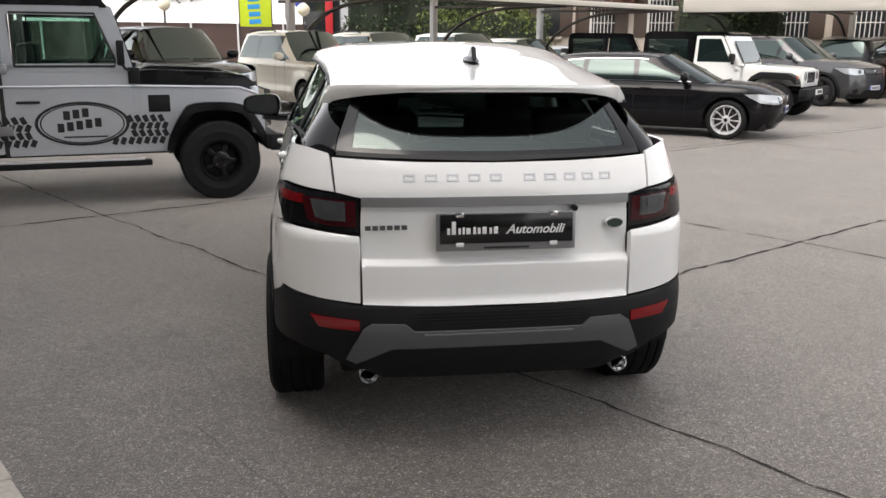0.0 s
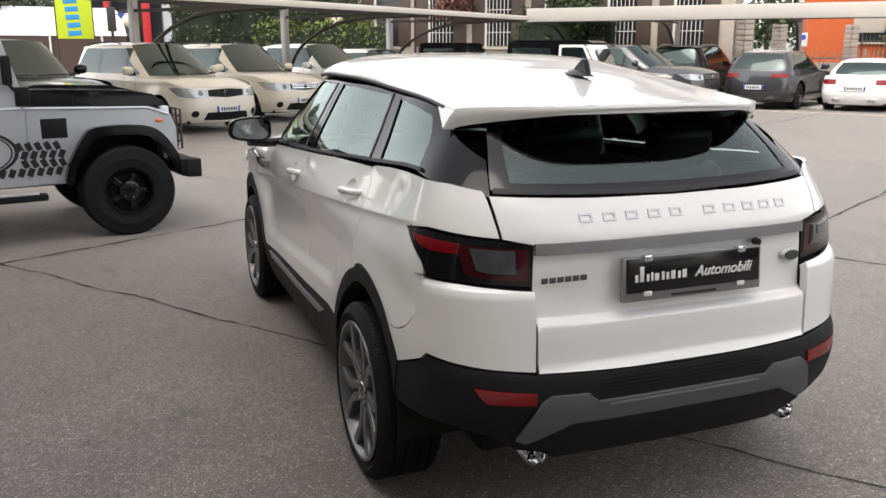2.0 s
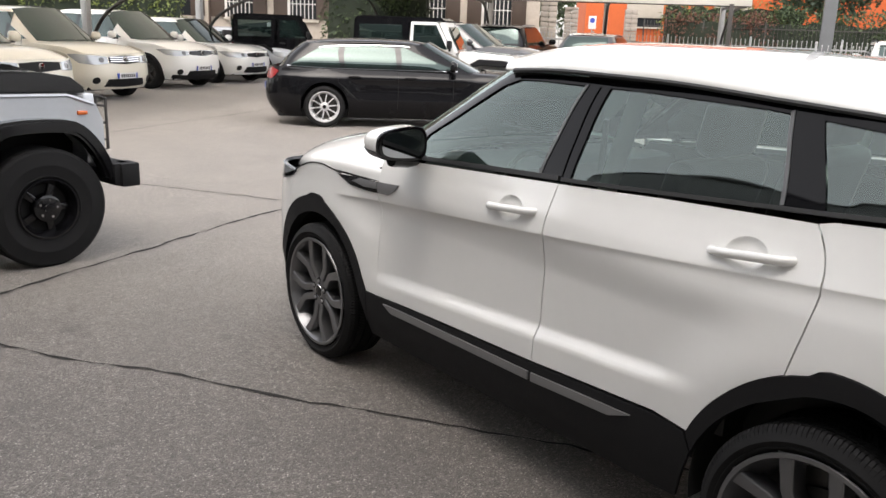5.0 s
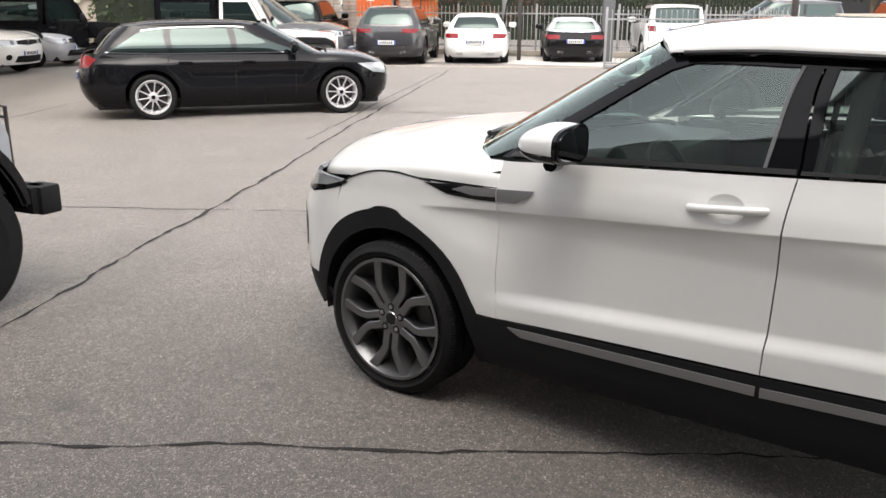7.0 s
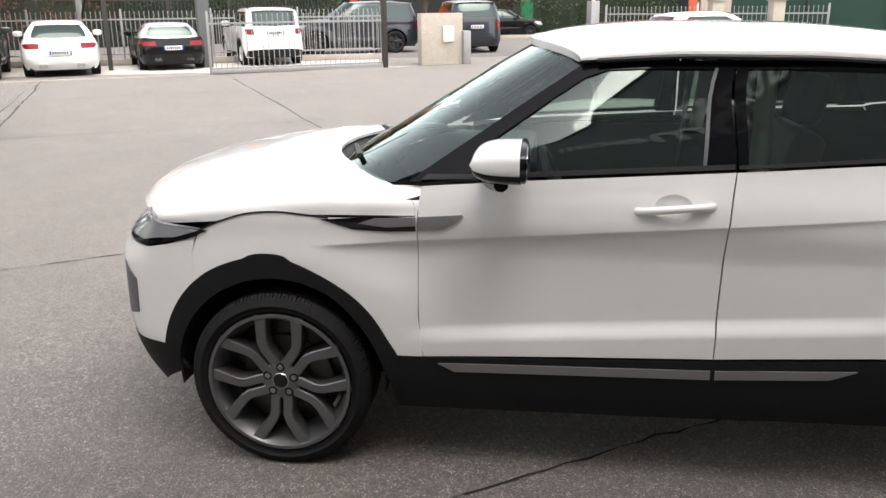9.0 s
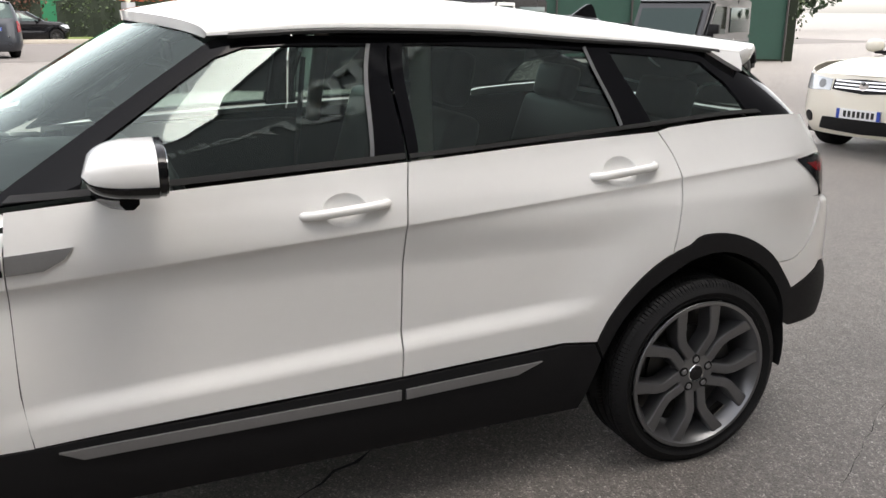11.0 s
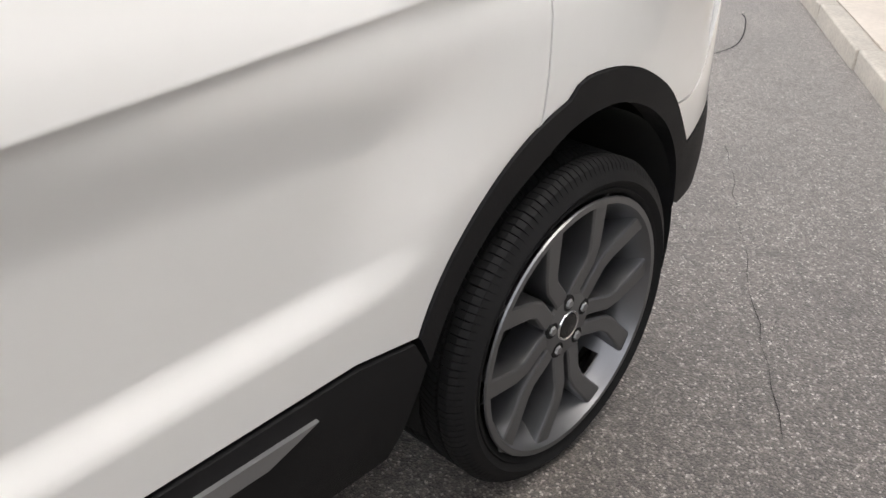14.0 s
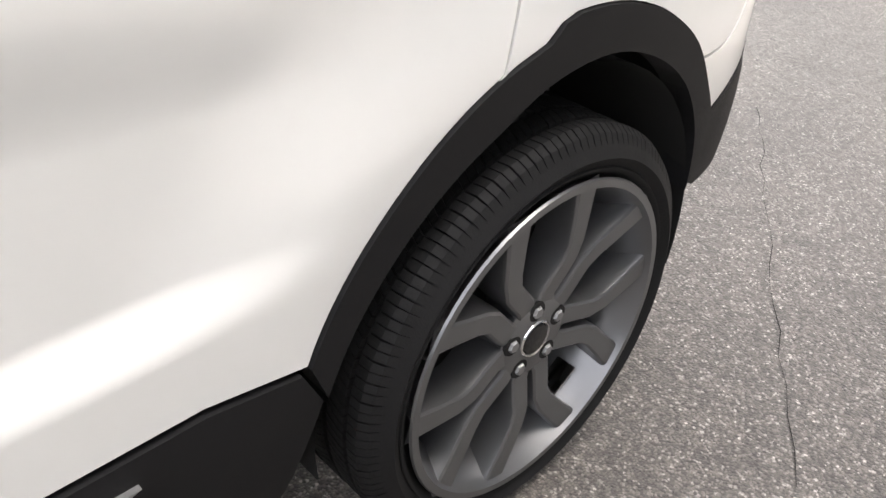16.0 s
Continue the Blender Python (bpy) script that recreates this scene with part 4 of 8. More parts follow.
shrub("shrub", "bushes along the street kerb", (13.0, 27.0), (15.5, 24.5), 3.0, 1.3, LEAF, 14, 5000, 0.07, "shrub")
for k, (x, y, h, r, mt, lab) in enumerate(((3.5, 38, 9, 4.0, LEAF, "broad green tree behind the parking row"), (8.5, 38, 9, 3.6, LEAF, "broad green tree behind the parking row"),
                                           (12.3, 31.5, 6.0, 1.9, LEAFRED, "small red-leaved tree by the street"), (42, 18, 7.5, 3.6, LEAFPINE, "dark pine tree in the garden"), (37.5, 22, 7.5, 3.2, LEAFPINE, "dark pine tree in the garden"),
                                           (45, 9.5, 5.5, 2.8, LEAFPINE, "dark pine tree behind the street"), (-9.0, 42, 8, 3.6, LEAF, "green tree behind the tents"), (46.5, -1.5, 6, 2.4, LEAF, "green tree on the verge"),
                                           (14.8, 25.8, 4.6, 1.5, LEAF, "small street tree by the wall"), (47, 6.0, 5, 2.2, LEAFRED, "red-leaved tree on the verge"))):
    tree(lab, x, y, h, r, mt, 40 + k, 0.11 if h > 7 else 0.085, 9000 if h > 7 else 4500)

# far left: tent, shop with red columns, banner, flags, globe lamps, lights
m, length = wall_local((-13.5, 36.5), (-1.0, 38.5))
tent = thing("tent", "long white-roofed tent with brown side walls", "tent", m)
bm = bmesh.new()
prof = [(0.0, 2.2), (0.35, 2.6), (1.2, 3.15), (2.6, 3.5), (4.0, 3.15), (5.0, 2.4)]
rows = [[bm.verts.new((x, y, z)) for y, z in prof] for x in np.linspace(0, length, 9)]
for a, b in zip(rows, rows[1:]):
    for k in range(5):
        bm.faces.new((a[k], a[k + 1], b[k + 1], b[k]))
part("tent_roof", soft_edges(bm, 60), TENT, tent)
part("tent_wall", box(0, length, 0.05, 4.9, 0, 2.25), TENTWALL, tent)
for k in range(6):
    part("tent_rib", tube([(length * (k + 0.5) / 6, 0.0, 0.2), (length * (k + 0.5) / 6, -0.02, 2.2), (length * (k + 0.5) / 6, 0.3, 2.58), (length * (k + 0.5) / 6, 1.2, 3.2)], 0.05, 6), TENT, tent)
m, length = wall_local((-3.0, 52.0), (10.0, 51.0))
rsh = thing("red_shop", "glass shop front with red columns", "building", m)
part("wall", box(0, length, 0.3, 6, 0, 6), PLASTER, rsh)
part("shop_window", box(0.2, length - 0.2, 0.2, 0.3, 0.4, 5.2), SHOPGLASS, rsh)
for k in range(6):
    part("column", box(1.1 + k * 2.1, 1.55 + k * 2.1, -0.2, 0.2, 0, 6, 0.02), REDPAINT, rsh)
part("roof_band", box(-0.3, length + 0.3, -0.5, 0.2, 5.6, 6.3), REDPAINT, rsh)
for k, (x, y, mt) in enumerate(((0.8, 42, PALEFLAG), (2.5, 42, PINK), (4.2, 42, BLUEFLAG))):
    f = thing("flag", "tall narrow sail flag on a pole", "flag", pose(x, y, 0, 0, 0, 10 * k), "sail flags before the shop")
    part("pole", tube([(0, 0, 0), (0, 0, 4.3)], 0.03, 6), GALVANISED, f)
    part("cloth", prism(curve2([(0.02, 1.0), (0.34, 1.1), (0.40, 3.0), (0.32, 3.9), (0.05, 4.3)], 4), -0.01, 0.01, "y"), mt, f)
ban = thing("banner", "lime green banner with blue lettering bars", "banner", pose(-2.85, 31.0, 0, 0, 0, 8))
part("cloth", box(-0.6, 0.6, -0.02, 0.02, 2.0, 4.3, 0.005), LIME, ban)
for k in range(7):
    part("lettering_bar", box(-0.10 + 0.02 * (k % 2), 0.36, -0.03, -0.02, 2.1 + k * 0.28, 2.28 + k * 0.28, 0.004, m=pose(0, 0, 0, 0, -4)), SKYBLUE, ban)
for x in (-0.62, 0.62):
    part("pole", tube([(x, 0, 0), (x, 0, 4.4)], 0.025, 6), DARKSTEEL, ban)
for k, (x, y, h) in enumerate(((7.3, 33.0, 2.55), (-6.6, 33.0, 2.6), (-1.0, 30.5, 2.4))):
    g = thing("globe_lamp", "opal globe lamp on a slim dark post", "lamp", pose(x, y, 0), "globe lamps in the garden")
    part("pole", tube([(0, 0, 0), (0, 0, h)], 0.04, 8), DARKSTEEL, g)
    part("globe", lathe([(0, 0.52), (0.12, 0.48), (0.22, 0.37), (0.26, 0.26), (0.22, 0.13), (0.10, 0.02), (0.05, 0)], 20, "z"), GLOBE, g, at=pose(0, 0, h))
tl = thing("traffic_light", "dark traffic light and round blue sign on a pole", "traffic light", pose(-1.6, 33.0, 0))
part("pole", tube([(0, 0, 0), (0, 0, 3.4)], 0.06, 8), DARKSTEEL, tl)
part("head", box(-0.16, 0.16, -0.16, 0.12, 2.3, 3.2, 0.04), DARKSTEEL, tl)
part("sign", lathe([(0, -0.02), (0.16, -0.02), (0.175, 0.0), (0, 0.01)], 24, "y"), BLUEFLAG, tl, at=pose(0.42, 0, 2.95))
part("sign_arm", tube([(0, 0, 2.95), (0.42, 0.02, 2.95)], 0.02, 6), DARKSTEEL, tl)
ns = thing("traffic_sign", "white-framed round traffic sign on the garden wall", "sign", pose(27.5, 27.8, 0, 0, 0, 45 - 90))
part("board", box(-0.18, 0.18, -0.02, 0.02, 1.75, 2.35, 0.01), SIGNWHITE, ns)
part("disc", lathe([(0, -0.03), (0.12, -0.03), (0.12, 0)], 20, "y"), BLUEFLAG, ns, at=pose(0, -0.005, 2.15))
part("pole", tube([(0, 0.04, 0), (0, 0.04, 2.35)], 0.03, 6), GALVANISED, ns)
# long backdrop of houses and trees that closes the view
for k in range(16):
    a = radians(95 - 11.5 * k)
    x, y = 80 * math.cos(a), 80 * math.sin(a) - 2
    tree("far green tree closing the view", x, y, 6.5, 6.0, LEAF if k % 3 else LEAFPINE, 200 + k, 0.35, 1500, "far_tree", 0.3)

# ---- wheels ----
_wheel_cache = {}


def tyre_mesh(R, rim, w, fine=False):
    """Tyre with shoulders, rim lip seat and cross-cut tread; outer side at x = 0, going to +x."""
    sw = w * 0.5
    prof = [(rim - 0.012, w * 0.1), (rim + 0.004, 0.008), (rim + 0.018, 0.0), (rim + (R - rim) * 0.45, -0.006), (R - 0.022, 0.004), (R - 0.008, 0.014), (R - 0.001, 0.03)]
    for k in range(4):
        c = 0.03 + (w - 0.06) * (k + 0.5) / 4
        prof += [(R, c - 0.012 + 0.004), (R - 0.007, c - 0.004), (R - 0.007, c + 0.004), (R, c + 0.008)]
    prof += [(R - 0.001, w - 0.03), (R - 0.01, w - 0.012), (R - 0.03, w), (rim + 0.01, w), (rim - 0.012, w * 0.9), (rim - 0.012, w * 0.1)]
    if not fine:
        return lathe(prof, 60)
    # carcass below the tread, with a ribbed sidewall
    base = [(rim - 0.012, w * 0.1), (rim + 0.004, 0.008), (rim + 0.012, 0.001), (rim + 0.016, 0.0), (rim + 0.018, 0.003), (rim + (R - rim) * 0.42, -0.005), (rim + (R - rim) * 0.45, -0.0065), (rim + (R - rim) * 0.48, -0.005),
            (R - 0.024, 0.002), (R - 0.014, 0.012), (R - 0.009, 0.026), (R - 0.009, w - 0.026), (R - 0.014, w - 0.012), (R - 0.03, w), (rim + 0.01, w), (rim - 0.012, w * 0.9), (rim - 0.012, w * 0.1)]
    return lathe(base, 96)


def tread_mesh(R, w):
    """Rows of separate slanted tread blocks round a tyre."""
    bm = bmesh.new()
    count = 72
    pitch = 2 * math.pi / count
    bands = ((0.001, 0.046, 0.0, -0.06), (0.054, 0.088, 0.5, 0.5), (0.097, w - 0.097, 0.2, -0.5), (w - 0.088, w - 0.054, 0.7, 0.5), (w - 0.046, w - 0.001, 0.3, -0.06))
    for k in range(count):
        for x0, x1, shift, slant in bands:
            edge = 1 if x0 < 0.01 else -1 if x1 > w - 0.01 else 0
            for half in (0, 1):
                a0 = (k + shift + 0.5 * half) * pitch
                a1 = a0 + pitch * (0.43 if half else 0.40)
                cols = [(x0, R - 0.026 if edge == 1 else R - 0.001), (x0 + 0.010, R - 0.009 if edge == 1 else R), (x0 + 0.024 if edge == 1 else x0 + 0.012, R), (x1 - 0.024 if edge == -1 else x1 - 0.012, R),
                        (x1 - 0.010, R - 0.009 if edge == -1 else R), (x1, R - 0.026 if edge == -1 else R - 0.001)]
                ends = []
                for a in (a0, a1):
                    top, foot = [], []
                    for x, r in cols:
                        t = a + slant * (x - x0) / R
                        top.append(bm.verts.new((x, r * math.cos(t), r * math.sin(t))))
                        q = min(r - 0.006, R - 0.012)
                        foot.append(bm.verts.new((x + 0.003 * edge, q * math.cos(t), q * math.sin(t))))
                    ends.append((top, foot))
                (t0, f0), (t1, f1) = ends
                for i in range(5):
                    bm.faces.new((t0[i], t0[i + 1], t1[i + 1], t1[i]))
                    bm.faces.new((f0[i], f0[i + 1], t0[i + 1], t0[i]))
                    bm.faces.new((t1[i], t1[i + 1], f1[i + 1], f1[i]))
                bm.faces.new((f0[0], t0[0], t1[0], f1[0]))
                bm.faces.new((t0[5], f0[5], f1[5], t1[5]))
    return bm


def spoke_bm(path, wide, deep, x0, dish):
    """One spoke: path of (radius, angle in degrees); widths follow; x0 is the outer face at the hub, dish its change to the rim."""
    bm = bmesh.new()
    rows = []
    n = len(path)
    for i, (r, a) in enumerate(path):
        t = radians(a)
        c = Vector((0, math.sin(t), math.cos(t))) * r
        r0, a0 = path[max(i - 1, 0)]
        r1, a1 = path[min(i + 1, n - 1)]
        d = Vector((0, math.sin(radians(a1)), math.cos(radians(a1)))) * r1 - Vector((0, math.sin(radians(a0)), math.cos(radians(a0)))) * r0
        d.normalize()
        s = Vector((1, 0, 0)).cross(d)
        w = wide[i] / 2
        x, bev = x0 + dish * i / (n - 1), 0.006
        rows.append([bm.verts.new(c + s * k + Vector((x + h, 0, 0))) for k, h in ((-w * 0.9, deep), (-w, bev * 1.6), (-w * 0.93, bev * 0.5), (-w * 0.74, 0), (w * 0.74, 0), (w * 0.93, bev * 0.5), (w, bev * 1.6), (w * 0.9, deep))])
    for a, b in zip(rows, rows[1:]):
        for k in range(7):
            bm.faces.new((a[k], a[k + 1], b[k + 1], b[k]))
        bm.faces.new((a[7], a[0], b[0], b[7]))
    bmesh.ops.recalc_face_normals(bm, faces=bm.faces[:])
    return soft_edges(bm, 30)


def wheel_meshes(style, R, rim, w):
    key = (style, R, rim, w)
    if key in _wheel_cache:
        return _wheel_cache[key]

    def mesh(bm, mat):
        me = bpy.data.meshes.new("wheel_piece")
        bm.normal_update()
        bm.to_mesh(me)
        bm.free()
        me.materials.append(mat)
        return me
    out = {"tyre": mesh(tyre_mesh(R, rim, w, style in ("hero", "defender")), RUBBER)}
    if style in ("hero", "defender"):
        out["tread"] = mesh(tread_mesh(R, w), RUBBER)
    mat = {"hero": RIMGREY, "multi": RIMSILVER, "five": RIMSILVER, "black5": RIMBLACK, "dark": RIMBLACK, "defender": GLOSSBLACK}[style]
    barrel = lathe([(rim + 0.002, 0.0), (rim, -0.004), (rim - 0.012, -0.004), (rim - 0.016, 0.004), (rim - 0.02, 0.012), (rim - 0.045, 0.06), (rim - 0.05, w * 0.75), (rim - 0.02, w * 0.8)], 64)
    spokes = [barrel]
    if style == "hero":
        for k in range(5):
            for s in (-1, 1):
                path = [(math.hypot(a, r), s * math.degrees(math.atan2(a, r))) for a, r in ((0.016, 0.045), (0.024, 0.075), (0.042, 0.100), (0.060, 0.125), (0.068, 0.155), (0.069, 0.20), (0.070, rim - 0.008))]
                b = spoke_bm(path, [0.044, 0.040, 0.039, 0.039, 0.039, 0.042, 0.052], 0.068, 0.024, -0.020)
                b.transform(Matrix.Rotation(radians(72 * k), 4, "X"))
                spokes.append(b)
        spokes.append(lathe([(0.0, 0.02), (0.062, 0.02), (0.075, 0.026), (0.078, 0.07), (0, 0.07)], 40))
    else:
        count, wide, pair = {"multi": (10, 0.022, 0), "five": (7, 0.04, 0), "black5": (5, 0.05, 8), "dark": (5, 0.045, 9), "defender": (5, 0.062, 0)}[style]
        for k in range(count):
            for s in ((-1, 1) if pair else (0,)):
                path = [(0.04, 0.5 * pair * s), (rim * 0.5, pair * s * 0.9), (rim - 0.016, pair * s)]
                b = spoke_bm(path, [wide, wide * 0.8, wide * 0.9], 0.05, 0.02 if style != "defender" else 0.05, -0.012 if style != "defender" else 0.015)
                b.transform(Matrix.Rotation(radians(360 * k / count + 10), 4, "X"))
                spokes.append(b)
        hubr = 0.09 if style == "defender" else 0.065
        spokes.append(lathe([(0.0, 0.012), (hubr * 0.8, 0.012), (hubr, 0.02), (hubr + 0.01, 0.07), (0, 0.07)], 32))
    out["rim"] = mesh(joined(*spokes), mat)
    out["hub"] = mesh(lathe([(0.0, 0.09), (0.16, 0.09), (0.16, 0.105), (rim - 0.06, 0.11), (rim - 0.06, 0.12), (0, 0.12)], 40), DARK if style == "defender" else STEEL)
    out["cap"] = mesh(lathe([(0.0, -0.001 if style == "hero" else 0.0), (0.026, 0.001), (0.030, 0.006), (0.032, 0.03)], 28), GLOSSBLACK)
    out["ring"] = mesh(lathe([(0.0285, 0.001), (0.031, 0.0), (0.033, 0.002), (0.034, 0.012)], 28), CHROME)
    out["bolt"] = mesh(lathe([(0, -0.006), (0.009, -0.006), (0.0115, -0.001), (0.0115, 0.02)], 6), SILVERTRIM if style == "hero" else RIMBLACK if style != "defender" else CHROME)
    out["recess"] = mesh(lathe([(0, 0.0), (0.017, 0.0), (0.0185, 0.003), (0.0185, 0.02)], 16), DARK)
    out["caliper"] = mesh(box(0.07, 0.13, -0.075, 0.075, 0.10, 0.19, 0.015), STEEL)
    _wheel_cache[key] = out
    return out


def add_wheel(parent, x, y, z, style, R=0.35, rim=0.275, w=0.235, right=False, turn=0.0, full=True, steer=0.0):
    """A wheel whose outer side lies at x; the left side of a car is -x."""
    m = wheel_meshes(style, R, rim, w)
    at = Matrix.Translation((x, y, z)) @ Matrix.Rotation(radians((180 if right else 0) + steer), 4, "Z") @ Matrix.Rotation(radians(turn), 4, "X")
    hub = part("wheel", m["hub"], None, parent, at=at)
    part("tyre", m["tyre"], None, hub)
    if "tread" in m:
        tagged(part("tread", m["tread"], None, hub), kind="stuff")
    part("rim", m["rim"], None, hub)
    part("centre_cap", m["cap"], None, hub, at=Matrix.Translation((0.016, 0, 0)) if style == "hero" else None)
    if full:
        if style == "hero":
            part("cap_ring", m["ring"], None, hub, at=Matrix.Translation((0.017, 0, 0)))
            part("caliper", m["caliper"], None, hub, at=Matrix.Rotation(radians(70 - turn), 4, "X"))
        for k in range(5):
            t = radians(72 * k)
            r = 0.054 if style == "hero" else 0.06
            if style == "hero":
                part("bolt_recess", m["recess"], None, hub, at=Matrix.Translation((0.0195, r * math.sin(t), r * math.cos(t))))
            part("bolt", m["bolt"], None, hub, at=Matrix.Translation(((0.021 if style == "hero" else 0.012), r * math.sin(t), r * math.cos(t))))
    return hub

# ---- the white five-door SUV, tail towards the start of the walk ----
def build_hero():
    car = thing("suv", "white five-door SUV with black arches and anthracite wheels on asphalt", "car")
    RA, FA, HUB = 0.0, 2.685, 0.342

    half = spline((0.18, 0.82), (0.26, 0.86), (0.36, 0.888), (0.50, 0.900), (0.66, 0.900), (0.80, 0.900), (0.95, 0.900), (1.03, 0.895), (1.10, 0.880), (1.20, 0.850), (1.30, 0.82))
    rear = spline((0.18, -0.60), (0.28, -0.69), (0.36, -0.755), (0.45, -0.80), (0.56, -0.825), (0.635, -0.815), (0.66, -0.800), (0.795, -0.792), (0.818, -0.757), (1.0, -0.745), (1.06, -0.742), (1.14, -0.71), (1.22, -0.66), (1.30, -0.61))
    front = spline((0.18, 3.25), (0.28, 3.40), (0.40, 3.47), (0.55, 3.50), (0.75, 3.50), (0.84, 3.46), (0.95, 3.35), (1.05, 3.2))
    crease = spline((-0.6, 1.115), (-0.06, 1.065), (1.08, 0.985), (2.39, 0.89), (2.6, 0.875))

    def ledge(y):
        return 0.648 - 0.062 * (y - 1.05)

    def feature(y, z):
        f = 0.0
        for c in (RA, FA):
            r = np.hypot((y - c) * (1.0 if c else 0.93), (z - 0.36) * 1.0)
            f = f + (0.008 if c else 0.004) * (1 - smooth(0.44, 0.80 if c else 0.95, r)) * smooth(0.2, 0.5, z)
        door = smooth(0.28, 0.46, y) * (1 - smooth(2.10, 2.32, y))
        low = ledge(y)
        away = smooth(0.46, 0.70, np.hypot(y - RA, z - 0.36)) * smooth(0.46, 0.74, np.hypot(y - FA, z - 0.36))
        lift = smooth(low - 0.060, low + 0.004, z) * door + smooth(0.70, 0.80, z) * (1 - door)
        k = crease(y)
        f = f - 0.027 * away * lift * (1 - 0.85 * smooth(0.84, 0.99, z)) * smooth(-0.62, -0.3, y) * (1 - smooth(2.9, 3.1, y))
        d = z - k
        on = smooth(-0.55, -0.3, y) * (1 - smooth(2.40, 2.56, y))
        w = smooth(-0.006, 0.006, d)
        f = f + on * 0.0105 * (w * np.clip(1 - np.clip(d, 0, 1) / 0.13, 0, 1) + (1 - w) * np.exp(-(np.clip(-d, 0, 1) / 0.015) ** 1.3))
        f = f - 0.048 * (1 - smooth(0.15, 1.15, y)) * smooth(0.86, 1.14, z) * smooth(-0.7, -0.1, y)
        f = f - 0.055 * (1 - smooth(-0.75, -0.25, y)) * smooth(0.9, 1.1, z) * 0.4
        return f

    def cupped(y, z):
        f = feature(y, z)
        for cy, cz in ((1.275, 1.042), (0.335, 1.085)):
            f = f - 0.015 * np.sin(np.pi / 2 * np.clip(1 - ((y - cy) / 0.066) ** 2 - ((z - cz) / 0.047) ** 2, 0, 1))
        return f
    B = Shell(half, rear, front, (3.45, 14), (2.5, 13), feature)
    CUP = Shell(half, rear, front, (3.45, 14), (2.5, 13), cupped)
    corner_rear = spline((0.60, -0.812), (0.66, -0.803), (0.80, -0.798), (0.885, -0.792), (0.912, -0.778), (0.93, -0.751), (1.0, -0.745))
    BC = Shell(half, corner_rear, front, (3.45, 14), (2.5, 13), feature)
    ghalf = spline((1.04, 0.875), (1.12, 0.862), (1.20, 0.835), (1.35, 0.755), (1.46, 0.695), (1.56, 0.64))
    grear = spline((1.04, -0.75), (1.18, -0.672), (1.25, -0.61), (1.40, -0.44), (1.56, -0.26))
    gfront = spline((1.04, 2.66), (1.12, 2.52), (1.30, 2.21), (1.45, 1.96), (1.56, 1.76))
    def waist(y, z):
        return -0.060 * (1 - smooth(0.2, 1.05, y)) * smooth(-0.7, -0.15, y) - 0.018 * (1 - smooth(-0.35, 0.2, y)) * smooth(1.25, 1.42, z)
    G = Shell(ghalf, grear, gfront, (3.4, 10), (2.3, 7), waist, 1.25, True)
    roof = Cap(spline((0, 0.632), (0.12, 0.63), (0.4, 0.648), (0.7, 0.695), (0.9, 0.685), (1, 0.665)),
               spline((0, 1.446), (0.06, 1.456), (0.15, 1.473), (0.35, 1.497), (0.6, 1.525), (0.8, 1.53), (1, 1.515)),
               spline((0, 1.475), (0.15, 1.515), (0.35, 1.575), (0.6, 1.63), (0.8, 1.635), (0.92, 1.615), (1, 1.58)),
               lambda x: -0.60 + 0.31 * np.abs(x / 0.63) ** 3.6, lambda x: 1.80 - 0.22 * np.abs(x / 0.69) ** 2.2, 2.5)
    hood = Cap(spline((0, 0.884), (0.4, 0.890), (0.7, 0.865), (0.9, 0.80), (1, 0.74)),
               spline((0, 0.99), (0.45, 0.985), (0.7, 0.955), (1, 0.905)),
               spline((0, 1.115), (0.3, 1.115), (0.6, 1.085), (0.85, 1.03), (0.95, 0.985), (1, 0.945)),
               lambda x: 2.62 - 0.48 * np.abs(x / 0.9) ** 2, lambda x: 3.475 - 0.30 * np.abs(x / 0.78) ** 2.3, 3.7)

    def sheet(name, f, poly, mat, offset=0.0, depth=0.014, inset=0.0025, step=0.026, both=True, size=(1, 1), label="", parent=None, holes=(), extra=()):
        a = part(name, skin(f, poly, step, offset, depth, inset, size, False, holes, extra), mat, parent or car, label)
        if both:
            part(name, skin(f, poly, step, offset, depth, inset, size, True, holes, extra), mat, parent or car, label)
        return a

    side, back, nose = B.on_side, B.on_back, B.on_nose
    # arch outlines as radius over angle round the hubs, with the small step on top
    outF = spline((14, 0.480), (29, 0.487), (55, 0.496), (77, 0.4925), (80.5, 0.504), (94, 0.4985), (98, 0.480), (123, 0.456), (153, 0.456), (164.5, 0.472))
    outR = spline((23, 0.457), (45, 0.460), (72, 0.479), (82, 0.488), (86.5, 0.511), (100, 0.514), (123, 0.507), (140, 0.490), (147.5, 0.489))
    inwR = spline((17, 0.415), (45, 0.409), (68, 0.414), (84, 0.437), (103, 0.452), (124, 0.450), (145, 0.436), (162, 0.405))

    def round_arch(f, c, a0, a1, step=3.0):
        th = np.linspace(a0, a1, max(2, int(abs(a1 - a0) / step)))
        return [(float(c + r * math.cos(radians(t))), float(0.342 + r * math.sin(radians(t)))) for t, r in zip(th, f(th))]
    archF, archR = round_arch(outF, FA, 14, 164.5), round_arch(outR, RA, 23, 147.5)
    inF, inR = round_arch(lambda th: 0.41 - 0.012 * np.exp(-((th - 145) / 22) ** 2) + 0.03 * smooth(168, 190, th), FA, 5, 189), round_arch(inwR, RA, 17, 162)
    cv = lambda pts, n=5: curve2(pts, n, False)
    gapF = cv([(2.138, 1.102), (2.15, 0.96), (2.152, 0.62), (2.135, 0.468)])
